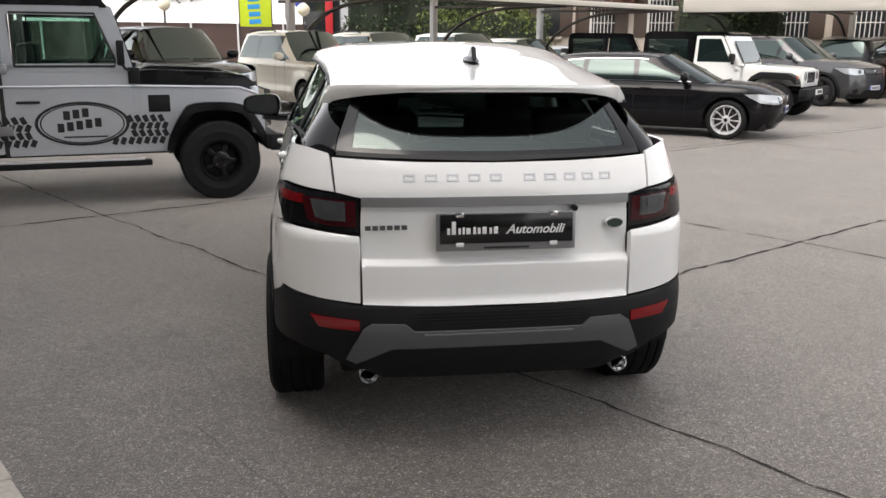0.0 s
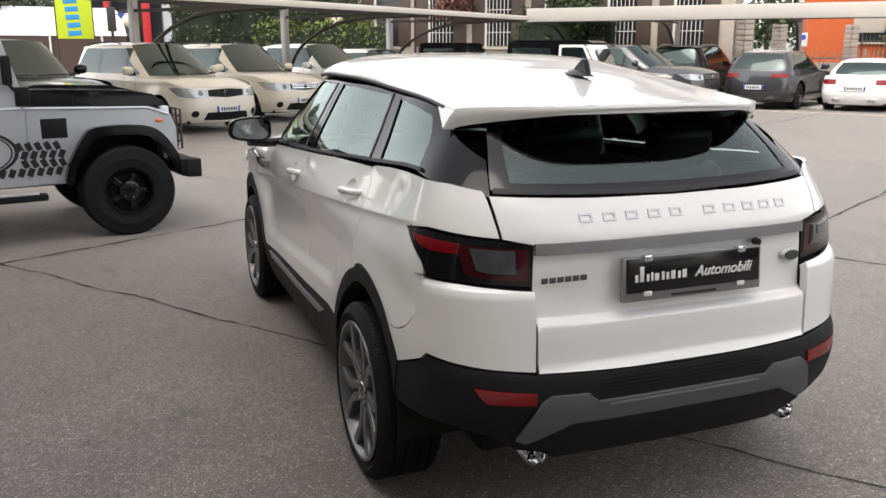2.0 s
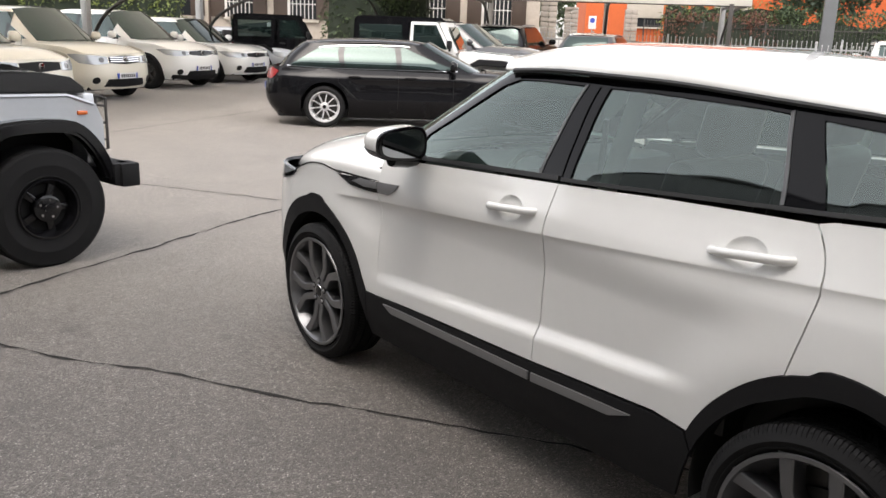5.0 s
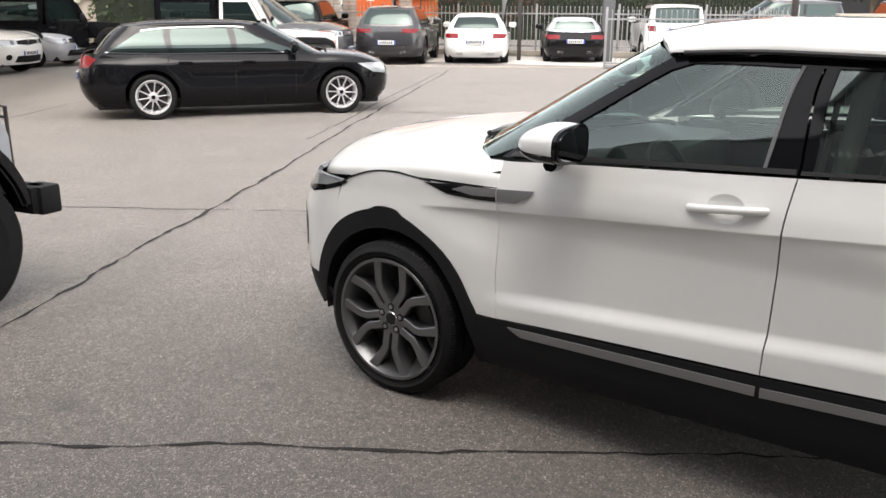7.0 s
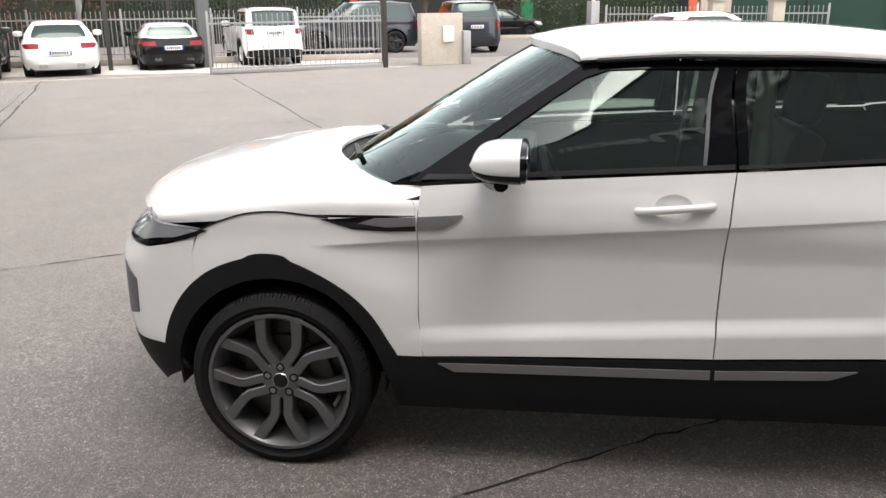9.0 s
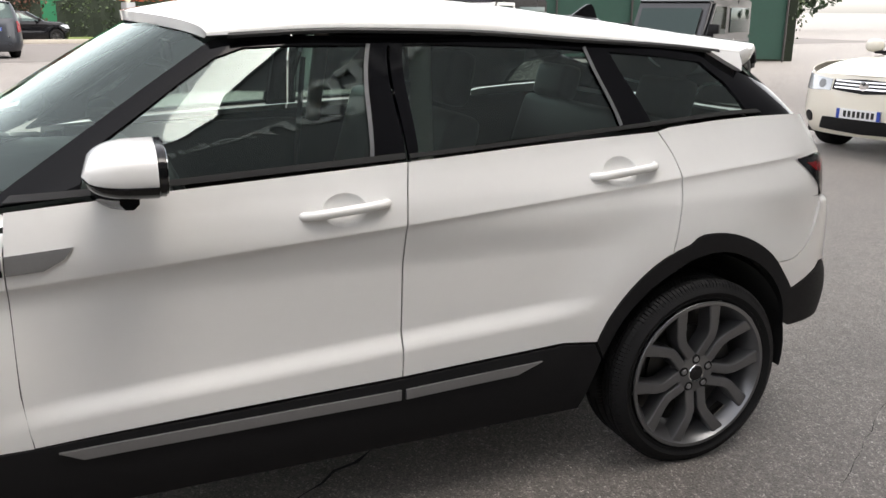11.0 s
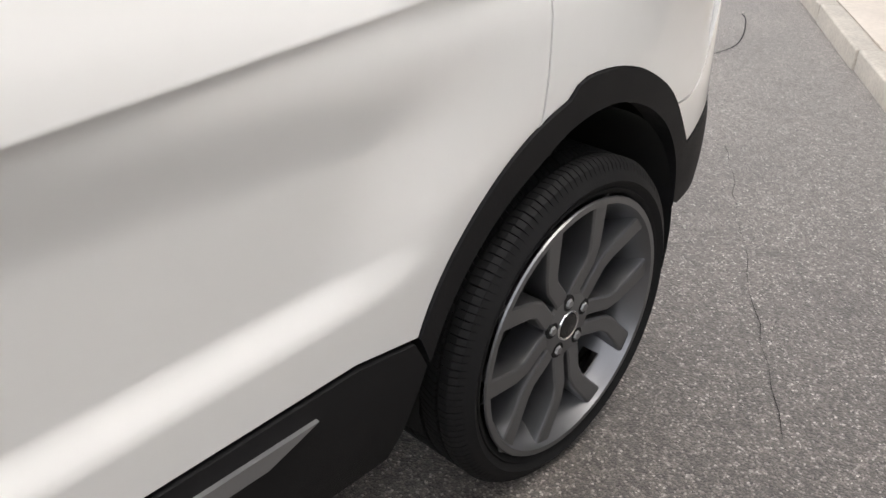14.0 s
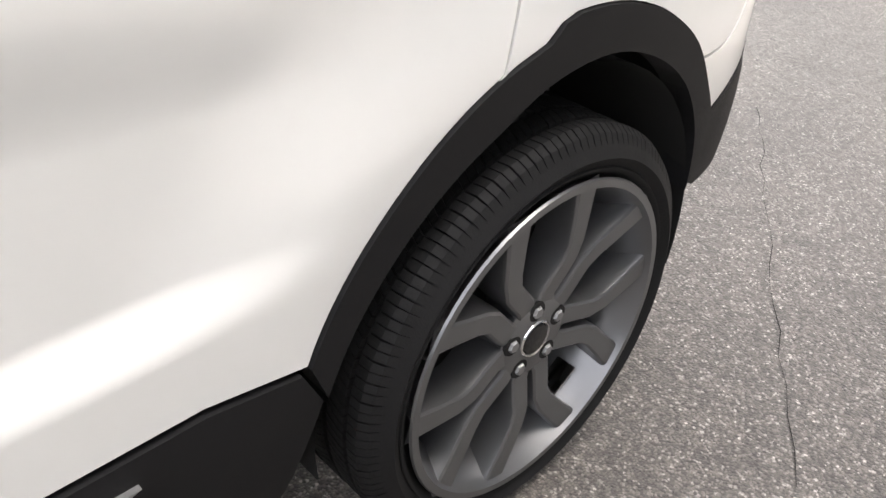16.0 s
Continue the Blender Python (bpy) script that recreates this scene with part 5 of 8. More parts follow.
    gapB = cv([(1.108, 0.505), (1.092, 0.97), (1.073, 1.163)])
    gapR = cv([(0.165, 1.202), (0.120, 1.13), (0.098, 1.05), (0.108, 0.95), (0.14, 0.802)])

    # rows of points that keep the creases of the flank sharp
    ridge = side([(float(y), float(crease(y)) + d) for d in (0.017, 0.009, 0.004, 0.0, -0.004, -0.009, -0.015, -0.022, -0.031) for y in np.arange(-0.6, 2.58, 0.013)])
    ridge += side([(float(y), ledge(float(y)) + d) for d in (0.014, 0.006, -0.001, -0.009, -0.019, -0.030, -0.042, -0.054, -0.064) for y in np.arange(0.3, 2.25, 0.014)])
    # doors
    front_door = side(gapF + [(1.62, 0.488)] + gapB + [(1.74, 1.128)])
    rear_door = side(gapR + round_arch(outR, RA, 72, 23)[1:] + [(0.55, 0.535)] + gapB + [(0.66, 1.185)])
    for name, poly, (cy, cz) in (("front_door", front_door, (1.275, 1.042)), ("rear_door", rear_door, (0.335, 1.085))):
        ell = [(cy + 0.066 * math.cos(t), cz + 0.047 * math.sin(t)) for t in np.linspace(0, 2 * math.pi, 41)[:-1]]
        sheet(name, B, poly, WHITE, step=0.02, holes=(side(ell),), extra=ridge)
        sheet("handle_cup", CUP, side(ell), WHITE, step=0.007, depth=0, inset=0)
    # front wing with the bonnet shut line on its top
    wing = [(2.135, 0.468), (2.152, 0.62), (2.15, 0.96), (2.148, 0.995)] + cv([(2.16, 0.995), (2.45, 0.985), (2.56, 0.992), (2.66, 1.0), (2.78, 0.99), (2.90, 0.952), (2.97, 0.915)])
    wing += [(3.0, 0.83)] + [(3.0, 0.72)] + round_arch(outF, FA, 54, 164.5)
    sheet("front_wing", B, side(wing), WHITE, inset=0.0012, extra=ridge)
    # quarter panel
    q = side(gapR) + side(round_arch(outR, RA, 72, 130)) + side(cv([(-0.325, 0.718), (-0.42, 0.728), (-0.50, 0.79), (-0.545, 0.93)]))
    q += side([(-0.53, 0.99), (-0.415, 1.083), (-0.52, 1.092)]) + back([(-0.80, 1.088), (-0.640, 1.072), (-0.648, 1.14), (-0.654, 1.19), (-0.660, 1.212), (-0.70, 1.220), (-0.75, 1.231)]) + side([(-0.44, 1.238), (-0.34, 1.240), (-0.24, 1.238), (-0.05, 1.228), (0.12, 1.214)])
    sheet("quarter_panel", B, q, WHITE, extra=ridge)
    # white bumper corners below the lamps
    corner = BC.on_side(cv([(-0.41, 0.607), (-0.375, 0.66), (-0.325, 0.718)])) + BC.on_side(cv([(-0.325, 0.718), (-0.42, 0.728), (-0.50, 0.79), (-0.545, 0.93)]))[1:] + BC.on_back([(-0.86, 0.935), (-0.76, 0.93), (-0.541, 0.912), (-0.541, 0.648), (-0.70, 0.662), (-0.84, 0.685)]) + BC.on_side([(-0.55, 0.66)])
    sheet("bumper_corner", BC, corner, WHITE, depth=0.03, extra=[(u, z) for z in (0.875, 0.885, 0.893, 0.90, 0.907, 0.914, 0.921, 0.928) for u in np.arange(0.2, 1.6, 0.016)])
    # tailgate
    gate = back([(-0.534, 0.645), (-0.2, 0.636), (0.2, 0.636), (0.534, 0.645), (0.534, 1.05), (0.634, 1.07), (0.642, 1.14), (0.648, 1.198), (0.3, 1.186), (0, 1.182), (-0.3, 1.186), (-0.648, 1.198), (-0.642, 1.14), (-0.634, 1.07), (-0.534, 1.05)])
    gt = sheet("tailgate", B, gate, WHITE, both=False, extra=[(u, z) for z in (0.775, 0.785, 0.791, 0.796, 0.801, 0.807, 0.813, 0.819, 0.826, 0.836) for u in np.arange(-0.6, 0.6, 0.016)])
    bar = back([(-0.534, 1.018), (0.534, 1.018), (0.534, 1.058), (-0.534, 1.058)])
    sheet("grip_bar", B, bar, SILVERTRIM, offset=0.016, depth=0.02, both=False, label="satin grey grip bar", parent=gt)
    # letters on the tailgate: plain raised bars
    for x in (-0.37, -0.285, -0.20, -0.115, -0.03, 0.105, 0.19, 0.27, 0.345, 0.42):
        frame_out, frame_in = ([(x + d, 1.113 + d * 0.8), (x + 0.047 - d, 1.113 + d * 0.8), (x + 0.047 - d, 1.139 - d * 0.8), (x + d, 1.139 - d * 0.8)] for d in (0.0, 0.008))
        sheet("lettering", B, back(frame_out), RIMSILVER, offset=0.003, depth=0.004, inset=0, step=0.02, both=False, parent=gt, holes=(back(frame_in),))
    for k in range(6):
        part("model_lettering", box(-0.52 + k * 0.028, -0.498 + k * 0.028, -0.003, 0.003, 0, 0.018, 0.001), GREYLENS, gt, at=Matrix.Translation((0, -0.752, 0.933)))
    # number plate holder and plate, writing as bars
    holder = part("plate_holder", box(-0.275, 0.275, -0.010, 0.010, -0.085, 0.062, 0.006), SILVERTRIM, gt, at=pose(0.025, -0.785, 0.938, -4))
    part("plate", box(-0.262, 0.262, -0.006, 0.004, -0.055, 0.058, 0.003), GLOSSBLACK, holder, "black dealer plate with pale script drawn as bars", at=pose(0, -0.012, 0.0))
    rng = random.Random(4)
    xx = -0.235
    while xx < -0.03:
        w = rng.uniform(0.014, 0.030)
        tall = rng.choice((0.024, 0.024, 0.028, 0.05))
        part("script_bar", box(xx, xx + w * 0.62, -0.0015, 0.0015, -0.02, -0.02 + tall, 0.001, m=Matrix.Shear("XZ", 4, (0.3, 0))), PLATEWHITE, holder, at=pose(0, -0.0195, 0.002))
        xx += w
    part("script_word", lettering("Automobili", 0.235, 0.003, 0.35), PLATEWHITE, holder, at=pose(-0.005, -0.0195, -0.018))
    part("script_bar", box(-0.09, 0.09, -0.001, 0.001, -0.004, 0.004), INK, holder, at=pose(0, -0.0115, -0.073))
    for x in (-0.20, 0.17):
        part("clip", box(x, x + 0.03, -0.012, 0.012, -0.008, 0.012, 0.002), CHROME, holder, at=pose(0, -0.008, 0.055))
        part("clip", box(x, x + 0.03, -0.012, 0.012, -0.012, 0.004, 0.002), PLATEWHITE, holder, at=pose(0, -0.008, -0.055))
    part("badge", lathe([(0, -0.004), (0.038, -0.004), (0.042, 0.0), (0.042, 0.012)], 32, "y"), RIMSILVER, gt, "oval dark badge with a chrome rim", at=pose(0.475, -0.745, 0.942, 0, 0, 6) @ Matrix.Diagonal((1, 1, 0.55, 1)))
    part("badge_face", lathe([(0, -0.009), (0.033, -0.009), (0.034, 0.0)], 32, "y"), BADGEGREEN, gt, at=pose(0.475, -0.7455, 0.942, 0, 0, 6) @ Matrix.Diagonal((1, 1, 0.52, 1)))
    part("keyhole_camera", lathe([(0, -0.02), (0.012, -0.02), (0.014, 0)], 16, "y"), GLOSSBLACK, gt, at=pose(0.30, -0.757, 1.008))

    # lamps, rear: black base, red outer light bar, grey inner reversing light
    lamp = side([(-0.405, 1.081), (-0.525, 0.985), (-0.55, 0.945)]) + back([(-0.86, 0.942), (-0.76, 0.936), (-0.540, 0.918), (-0.540, 1.052), (-0.61, 1.064), (-0.80, 1.081)]) + side([(-0.52, 1.087)])
    for flip in (False, True):
        t = part("tail_lamp", skin(B, lamp, 0.02, 0.004, 0.02, 0.002, (1, 1), flip), GLOSSBLACK, car, "dark tail lamp with red and smoked lenses")
        for nm, pts, mat, up in (("red_lens", side([(-0.455, 1.066), (-0.52, 1.064)]) + back([(-0.82, 1.062), (-0.755, 1.055), (-0.76, 1.022), (-0.83, 1.026)]) + side([(-0.51, 1.035)]), REDLENS, 0.006),
                                 ("light_guide", back([(-0.765, 1.052), (-0.556, 1.04), (-0.550, 0.940), (-0.66, 0.944), (-0.735, 0.958)]), DARKRED, 0.006),
                                 ("smoked_lens", back([(-0.728, 1.043), (-0.596, 1.036), (-0.590, 0.962), (-0.67, 0.964), (-0.705, 0.975)]), DIMLENS, 0.010),
                                 ("smoked_cover", back([(-0.718, 1.038), (-0.602, 1.032), (-0.598, 0.970), (-0.67, 0.971), (-0.697, 0.980)]), GREYLENS, 0.0125),
                                 ("bulb_housing", back([(-0.680, 1.034), (-0.625, 1.031), (-0.628, 0.997), (-0.672, 0.998)]), DIMLENS, 0.015)):
            part(nm, skin(B, pts, 0.02, up, 0.004, 0, (1, 1), flip), mat, t)

    # lower rear bumper, skid panel, reflectors, exhausts
    low = side(cv([(-0.41, 0.605), (-0.38, 0.50), (-0.42, 0.46)])) + back([(-0.80, 0.46), (-0.68, 0.43), (-0.58, 0.36), (-0.4, 0.33), (0, 0.325), (0.4, 0.33), (0.58, 0.36), (0.68, 0.43), (0.80, 0.46)])
    low += [(-s, z) for s, z in side([(-0.42, 0.46), (-0.38, 0.50), (-0.41, 0.605)])]
    low += [(-s, z) for s, z in side([(-0.55, 0.658)])] + back([(0.84, 0.682), (0.70, 0.66), (0.534, 0.643), (0, 0.632), (-0.534, 0.643), (-0.70, 0.66), (-0.84, 0.682)]) + side([(-0.55, 0.658)])
    bl = sheet("lower_bumper", B, low, PLASTIC, offset=0.002, both=False, label="black plastic lower bumper")
    skid = back([(-0.60, 0.42), (-0.535, 0.555), (-0.50, 0.578), (-0.37, 0.575), (-0.335, 0.545), (0.335, 0.545), (0.37, 0.575), (0.50, 0.578), (0.535, 0.555), (0.60, 0.42), (0.5, 0.37), (0.30, 0.36), (0, 0.355), (-0.30, 0.36), (-0.5, 0.37)])
    sk = sheet("skid_panel", B, skid, GREYPLASTIC, offset=0.014, depth=0.016, both=False, label="grey plastic skid panel", parent=bl)
    sheet("skid_lower", B, back([(-0.56, 0.40), (-0.42, 0.475), (0.42, 0.475), (0.56, 0.40), (0.45, 0.33), (-0.45, 0.33)]), PLASTIC, offset=0.018, depth=0.01, both=False, parent=bl)
    sheet("skid_rib", B, back([(-0.30, 0.528), (0.30, 0.528), (0.30, 0.537), (-0.30, 0.537)]), SILVERTRIM, offset=0.018, depth=0.006, both=False, step=0.05, parent=bl)
    for k in range(4):
        z = 0.572 + 0.013 * k
        sheet("step_rib", B, back([(-0.33, z), (0.33, z), (0.33, z + 0.006), (-0.33, z + 0.006)]), PLASTIC, offset=0.006, depth=0.006, both=False, step=0.06, parent=bl)
    refl = back([(-0.735, 0.604), (-0.545, 0.588), (-0.545, 0.545), (-0.70, 0.553)])
    sheet("reflector", B, refl, REDLENS, offset=0.007, depth=0.008, inset=0.002, step=0.02, label="red reflector", parent=bl)
    for x in (-0.512, 0.535):
        ex = part("exhaust", lathe([(0.030, 0.24), (0.030, 0.005), (0.034, 0.0), (0.037, 0.004), (0.038, 0.24)], 32, "y"), CHROME, car, "round chrome exhaust tip", at=pose(x, -0.735, 0.332))
        part("exhaust_inside", lathe([(0, 0.09), (0.031, 0.09), (0.031, 0.2)], 20, "y"), DARK, ex)
    # arch lips, sills
    sheet("arch_lip", B, side(archF + inF[::-1]), PLASTIC, offset=0.006, depth=0.05, inset=0, step=0.022, label="black plastic wheel-arch lip")
    sheet("arch_lip", B, side(archR + inR[::-1]), PLASTIC, offset=0.006, depth=0.05, inset=0, step=0.022, label="black plastic wheel-arch lip")
    sill = side([(2.24, 0.466), (1.62, 0.482), (1.11, 0.50), (0.55, 0.53), (0.43, 0.517), (0.40, 0.46), (0.46, 0.27), (1.4, 0.25), (2.25, 0.24), (2.255, 0.3)])
    sl = sheet("sill", B, sill, PLASTIC, offset=0.004, label="black plastic sill")
    for pts in ([(2.08, 0.447), (2.02, 0.415), (1.115, 0.432), (1.115, 0.466)], [(1.10, 0.432), (0.72, 0.452), (0.63, 0.488), (1.10, 0.466)]):
        sheet("sill_strip", B, side(pts), SILVERTRIM, offset=0.012, depth=0.012, inset=0.001, step=0.03, label="satin silver sill strip", parent=car)
    sheet("sill_seal", B, side([(2.14, 0.468), (1.11, 0.505), (0.55, 0.535), (0.50, 0.545), (1.11, 0.522), (2.14, 0.484)]), SEAL, offset=-0.006, depth=0.004, inset=0)
    # side vent
    v = sheet("side_vent", B, side([(2.50, 0.978), (2.38, 0.942), (2.25, 0.937), (2.153, 0.942), (2.153, 0.993), (2.30, 0.993)]), GLOSSBLACK, offset=0.004, depth=0.008, inset=0.002, step=0.02, label="black and silver side vent")
    sheet("vent_blade", B, side([(2.36, 0.967), (2.26, 0.955), (2.153, 0.962), (2.153, 0.99), (2.30, 0.988)]), SILVERTRIM, offset=0.008, depth=0.006, inset=0.001, step=0.02)
    sheet("vent_blade", B, side([(2.147, 0.945), (2.06, 0.950), (2.01, 0.975), (1.985, 1.005), (2.147, 0.995)]), SILVERTRIM, offset=0.007, depth=0.008, inset=0.001, step=0.02)
    # handles with their cups
    for y0, y1, z0, z1, cup in ((1.405, 1.14, 1.030, 1.050, 1.275), (0.455, 0.195, 1.072, 1.094, 0.335)):
        for sx in (-1, 1):
            xo = 0.885 if y0 > 1 else 0.846
            path = [(sx * (xo - 0.012), y0, z0), (sx * (xo + 0.018), y0 - 0.03, z0 + 0.003), (sx * (xo + 0.026), (y0 + y1) / 2, (z0 + z1) / 2 + 0.003), (sx * (xo + 0.018), y1 + 0.03, z1), (sx * (xo - 0.012), y1, z1)]
            h = tube(curve3(path, 5), 0.014, 10)
            part("door_handle", h, WHITE, car)
    # bonnet, front bumper, grille and lamps
    ring = [(-1, 0.0), (-0.8, 0), (-0.5, 0), (0, 0), (0.5, 0), (0.8, 0), (1, 0.0), (1, 0.5), (1, 1), (0.5, 1), (0, 1), (-0.5, 1), (-1, 1), (-1, 0.5)]
    sheet("scuttle_panel", hood, [(-0.60, 0.0), (-0.8, 0.0), (-0.9, 0.0), (-1.0, 0.0), (-1.0, -0.006), (-0.9, -0.022), (-0.8, -0.05), (-0.7, -0.085), (-0.60, -0.105)], WHITE, size=(0.95, 1.0), inset=0, step=0.02)
    sheet("bonnet_seam", B, side(strip(cv([(2.47, 0.984), (2.56, 0.992), (2.66, 1.0), (2.78, 0.99), (2.90, 0.952), (2.97, 0.918)], 8), 0.007)), DARK, offset=0.0025, depth=0.003, inset=0, step=0.02)
    sheet("bonnet", hood, ring, WHITE, size=(0.95, 1.0), both=False, inset=0.002)
    fb = side([(3.10, 0.43), (3.12, 0.56), (3.0, 0.72), (3.0, 0.83), (2.985, 0.895), (3.10, 0.862), (3.20, 0.84)]) + nose([(-0.66, 0.845), (-0.45, 0.82), (0, 0.80)])
    e2 = 2 * B.end
    fb += [(e2 - s, z) for s, z in fb[::-1][1:]]
    fb += [(e2 - s, z) for s, z in nose([(-0.85, 0.46), (-0.6, 0.44)])] + nose([(0, 0.43)]) + nose([(-0.6, 0.44), (-0.85, 0.46)])
    sheet("front_bumper", B, fb, WHITE, both=False, inset=0.0004)
    lowf = side([(3.13, 0.46), (3.06, 0.36)]) + nose([(-0.8, 0.28), (-0.4, 0.22), (0, 0.2)])
    lowf += [(e2 - s, z) for s, z in lowf[::-1][1:]]
    lowf += [(e2 - s, z) for s, z in nose([(-0.85, 0.462), (-0.6, 0.445)])] + nose([(0, 0.435), (-0.6, 0.445), (-0.85, 0.462)])
    sheet("lower_front_bumper", B, lowf, PLASTIC, both=False, offset=0.003)
    hl = side([(2.93, 0.922), (3.02, 0.882), (3.14, 0.862), (3.20, 0.845)]) + nose([(-0.66, 0.852), (-0.52, 0.865), (-0.50, 0.91), (-0.60, 0.945)]) + side([(3.18, 0.955), (3.06, 0.938)])
    for flip in (False, True):
        h = part("headlamp", skin(B, hl, 0.02, 0.004, 0.02, 0.002, (1, 1), flip), GLOSSBLACK, car, "slim headlamp with chrome inside")
        part("lens", skin(B, side([(2.965, 0.922), (3.06, 0.893), (3.14, 0.884), (3.20, 0.868)]) + nose([(-0.64, 0.868), (-0.54, 0.876), (-0.53, 0.908), (-0.60, 0.938)]) + side([(3.18, 0.948), (3.06, 0.934)]), 0.02, 0.007, 0.004, 0, (1, 1), flip), CLEARLENS, h)
    gr = nose([(-0.47, 0.83), (0, 0.81), (0.47, 0.83), (0.47, 0.90), (0, 0.905), (-0.47, 0.90)])
    sheet("grille", B, gr, PLASTIC, both=False, offset=0.004)
    sheet("bumper_vent", B, side([(3.345, 0.755), (3.27, 0.70), (3.275, 0.56), (3.345, 0.535)]), GREYPLASTIC, offset=0.004, depth=0.01, step=0.02, label="grey bumper vent")
    # cowl and wipers
    sheet("cowl", lambda a, t: np.stack([a, 2.30 + 0.36 * t - 0.30 * (a / 0.85) ** 2, 1.065 + 0.03 * (1 - (a / 0.85) ** 2) + 0 * t], -1), [(-0.66, 0.2), (0.66, 0.2), (0.72, 0.95), (-0.72, 0.95)], PLASTIC, both=False, step=0.05, size=(1, 0.36))
    for x0, x1 in ((-0.62, 0.02), (0.08, 0.62)):
        part("wiper", tube([(x0, 2.44 - 0.25 * x0 * x0, 1.13), ((x0 + x1) / 2, 2.50, 1.125), (x1, 2.50 - 0.25 * x1 * x1, 1.12)], 0.009, 6), SEAL, car)
        part("wiper_arm", tube([(x0 + 0.1, 2.44, 1.14), (x1 - 0.1, 2.56, 1.11)], 0.012, 6), SEAL, car)

    # roof with gutter, spoiler, antenna
    rl = [(-1, 0), (-0.5, 0), (0, 0), (0.5, 0), (1, 0), (1, 0.5), (1, 1), (0.5, 1), (0, 1), (-0.5, 1), (-1, 1), (-1, 0.5)]
    rf = sheet("roof", roof, rl, WHITE, both=False, size=(0.75, 2.3), inset=0, depth=0.03)
    for sx in (-1, 1):
        pts = [tuple(p) for p in roof(np.array([sx * 0.985] * 30), np.linspace(0.05, 0.97, 30))]
        part("roof_seal", tube([(p[0], p[1], p[2] - 0.006) for p in pts], 0.009, 6), SEAL, car)
    spl = [tuple(p) for p in roof(np.linspace(-1, 1, 25), np.zeros(25))]
    bm = bmesh.new()
    lip = bmesh.new()
    rows, lips = [], []
    for x, y, z in spl:
        drop = 0.024 + 0.042 * abs(x / 0.63) ** 3
        ring = [(x, y, z), (x, y - 0.008, z - 0.010), (x, y - 0.006, z - drop * 0.6), (x, y + 0.006, z - drop)]
        lips.append([lip.verts.new(p) for p in ring])
        rows.append([bm.verts.new(p) for p in ((x, y + 0.006, z - drop), (x * 0.98, y + 0.02, z - drop - 0.004), (x * 0.96, y + 0.26 - 0.05 * abs(x / 0.63) ** 3, z - 0.05 - 0.055 * abs(x)))])
    # the lip turns round the corners into the wings
    for sx, place in ((-1, 0), (1, len(lips))):
        x, y, z = spl[0] if sx < 0 else spl[-1]
        lips.insert(place, [lip.verts.new(p) for p in ((x + sx * 0.002, y + 0.002, z - 0.002), (x + sx * 0.013, y + 0.001, z - 0.016), (x + sx * 0.026, y + 0.004, z - 0.036), (x + sx * 0.036, y + 0.013, z - 0.064))])
    for mesh, lines in ((bm, rows), (lip, lips)):
        for a, b in zip(lines, lines[1:]):
            for k in range(len(a) - 1):
                mesh.faces.new((a[k], b[k], b[k + 1], a[k + 1]))
    part("spoiler_lip", soft_edges(lip, 60), WHITE, car)
    part("spoiler_underside", soft_edges(bm, 60), GLOSSBLACK, car)
    # wings of the spoiler run down at the roof's rear corners
    for sx in (-1, 1):
        vv = np.linspace(0.0, 0.065, 15)
        P = roof(np.full(15, sx * 1.0), vv)
        wing = bmesh.new()
        lines = []
        for (x, y, z), v in zip(P, vv):
            drop = 0.006 + 0.056 * (1 - v / 0.065)
            lines.append([wing.verts.new(q) for q in ((x, y, z), (x + sx * (0.006 + 0.25 * drop), y + 0.004, z - drop * 0.5), (x + sx * (0.006 + 0.5 * drop), y + 0.012, z - drop), (x - sx * 0.03, y + 0.03, z - drop), (x - sx * 0.03, y + 0.02, z))])
        for p, q in zip(lines, lines[1:]):
            for k in range(4):
                wing.faces.new((p[k], q[k], q[k + 1], p[k + 1]))
        wing.faces.new(lines[0])
        bmesh.ops.recalc_face_normals(wing, faces=wing.faces[:])
        part("spoiler_wing", soft_edges(wing, 50), WHITE, car)
    part("brake_light", box(-0.2, 0.2, -0.006, 0.006, -0.008, 0.008, 0.003), DARKRED, car, at=pose(0, -0.575, 1.447))
    # shark fin
    fin = prism([(0.075, 0.0), (-0.085, 0.0), (-0.055, 0.062), (-0.035, 0.066), (0.0, 0.045), (0.04, 0.015)], -0.011, 0.011, "x", 0.005)
    fo = part("antenna", lathe([(0.0, 0.02), (0.03, 0.014), (0.045, 0.0)], 24, "z"), GLOSSBLACK, car, "black shark-fin antenna", at=pose(0.02, 0.0, 1.553, 3) @ Matrix.Diagonal((0.8, 2.4, 1, 1)))
    part("fin", fin, GLOSSBLACK, fo, at=Matrix.Diagonal((1.25, 1 / 2.4, 1, 1)))

    # glasshouse: gloss-black frames, real panes
    gs, gb, gn = G.on_side, G.on_back, G.on_nose
    belt = spline((-0.62, 1.226), (-0.42, 1.236), (-0.24, 1.236), (0.24, 1.208), (1.08, 1.166), (1.74, 1.132), (2.16, 1.104))
    rail = spline((-0.42, 1.385), (-0.20, 1.440), (0.0, 1.465), (0.31, 1.490), (0.9, 1.515), (1.5, 1.512), (1.62, 1.50))
    aline = spline((1.104, 2.16), (1.22, 1.985), (1.38, 1.742), (1.50, 1.555))

    def pane(y0b, y1b, y0t, y1t, up=0.014, down=0.028):
        b = [(y, float(belt(y)) + up) for y in np.linspace(y0b, y1b, 6)]
        t = [(y, float(rail(y)) - down) for y in np.linspace(y1t, y0t, 6)]
        return b + t
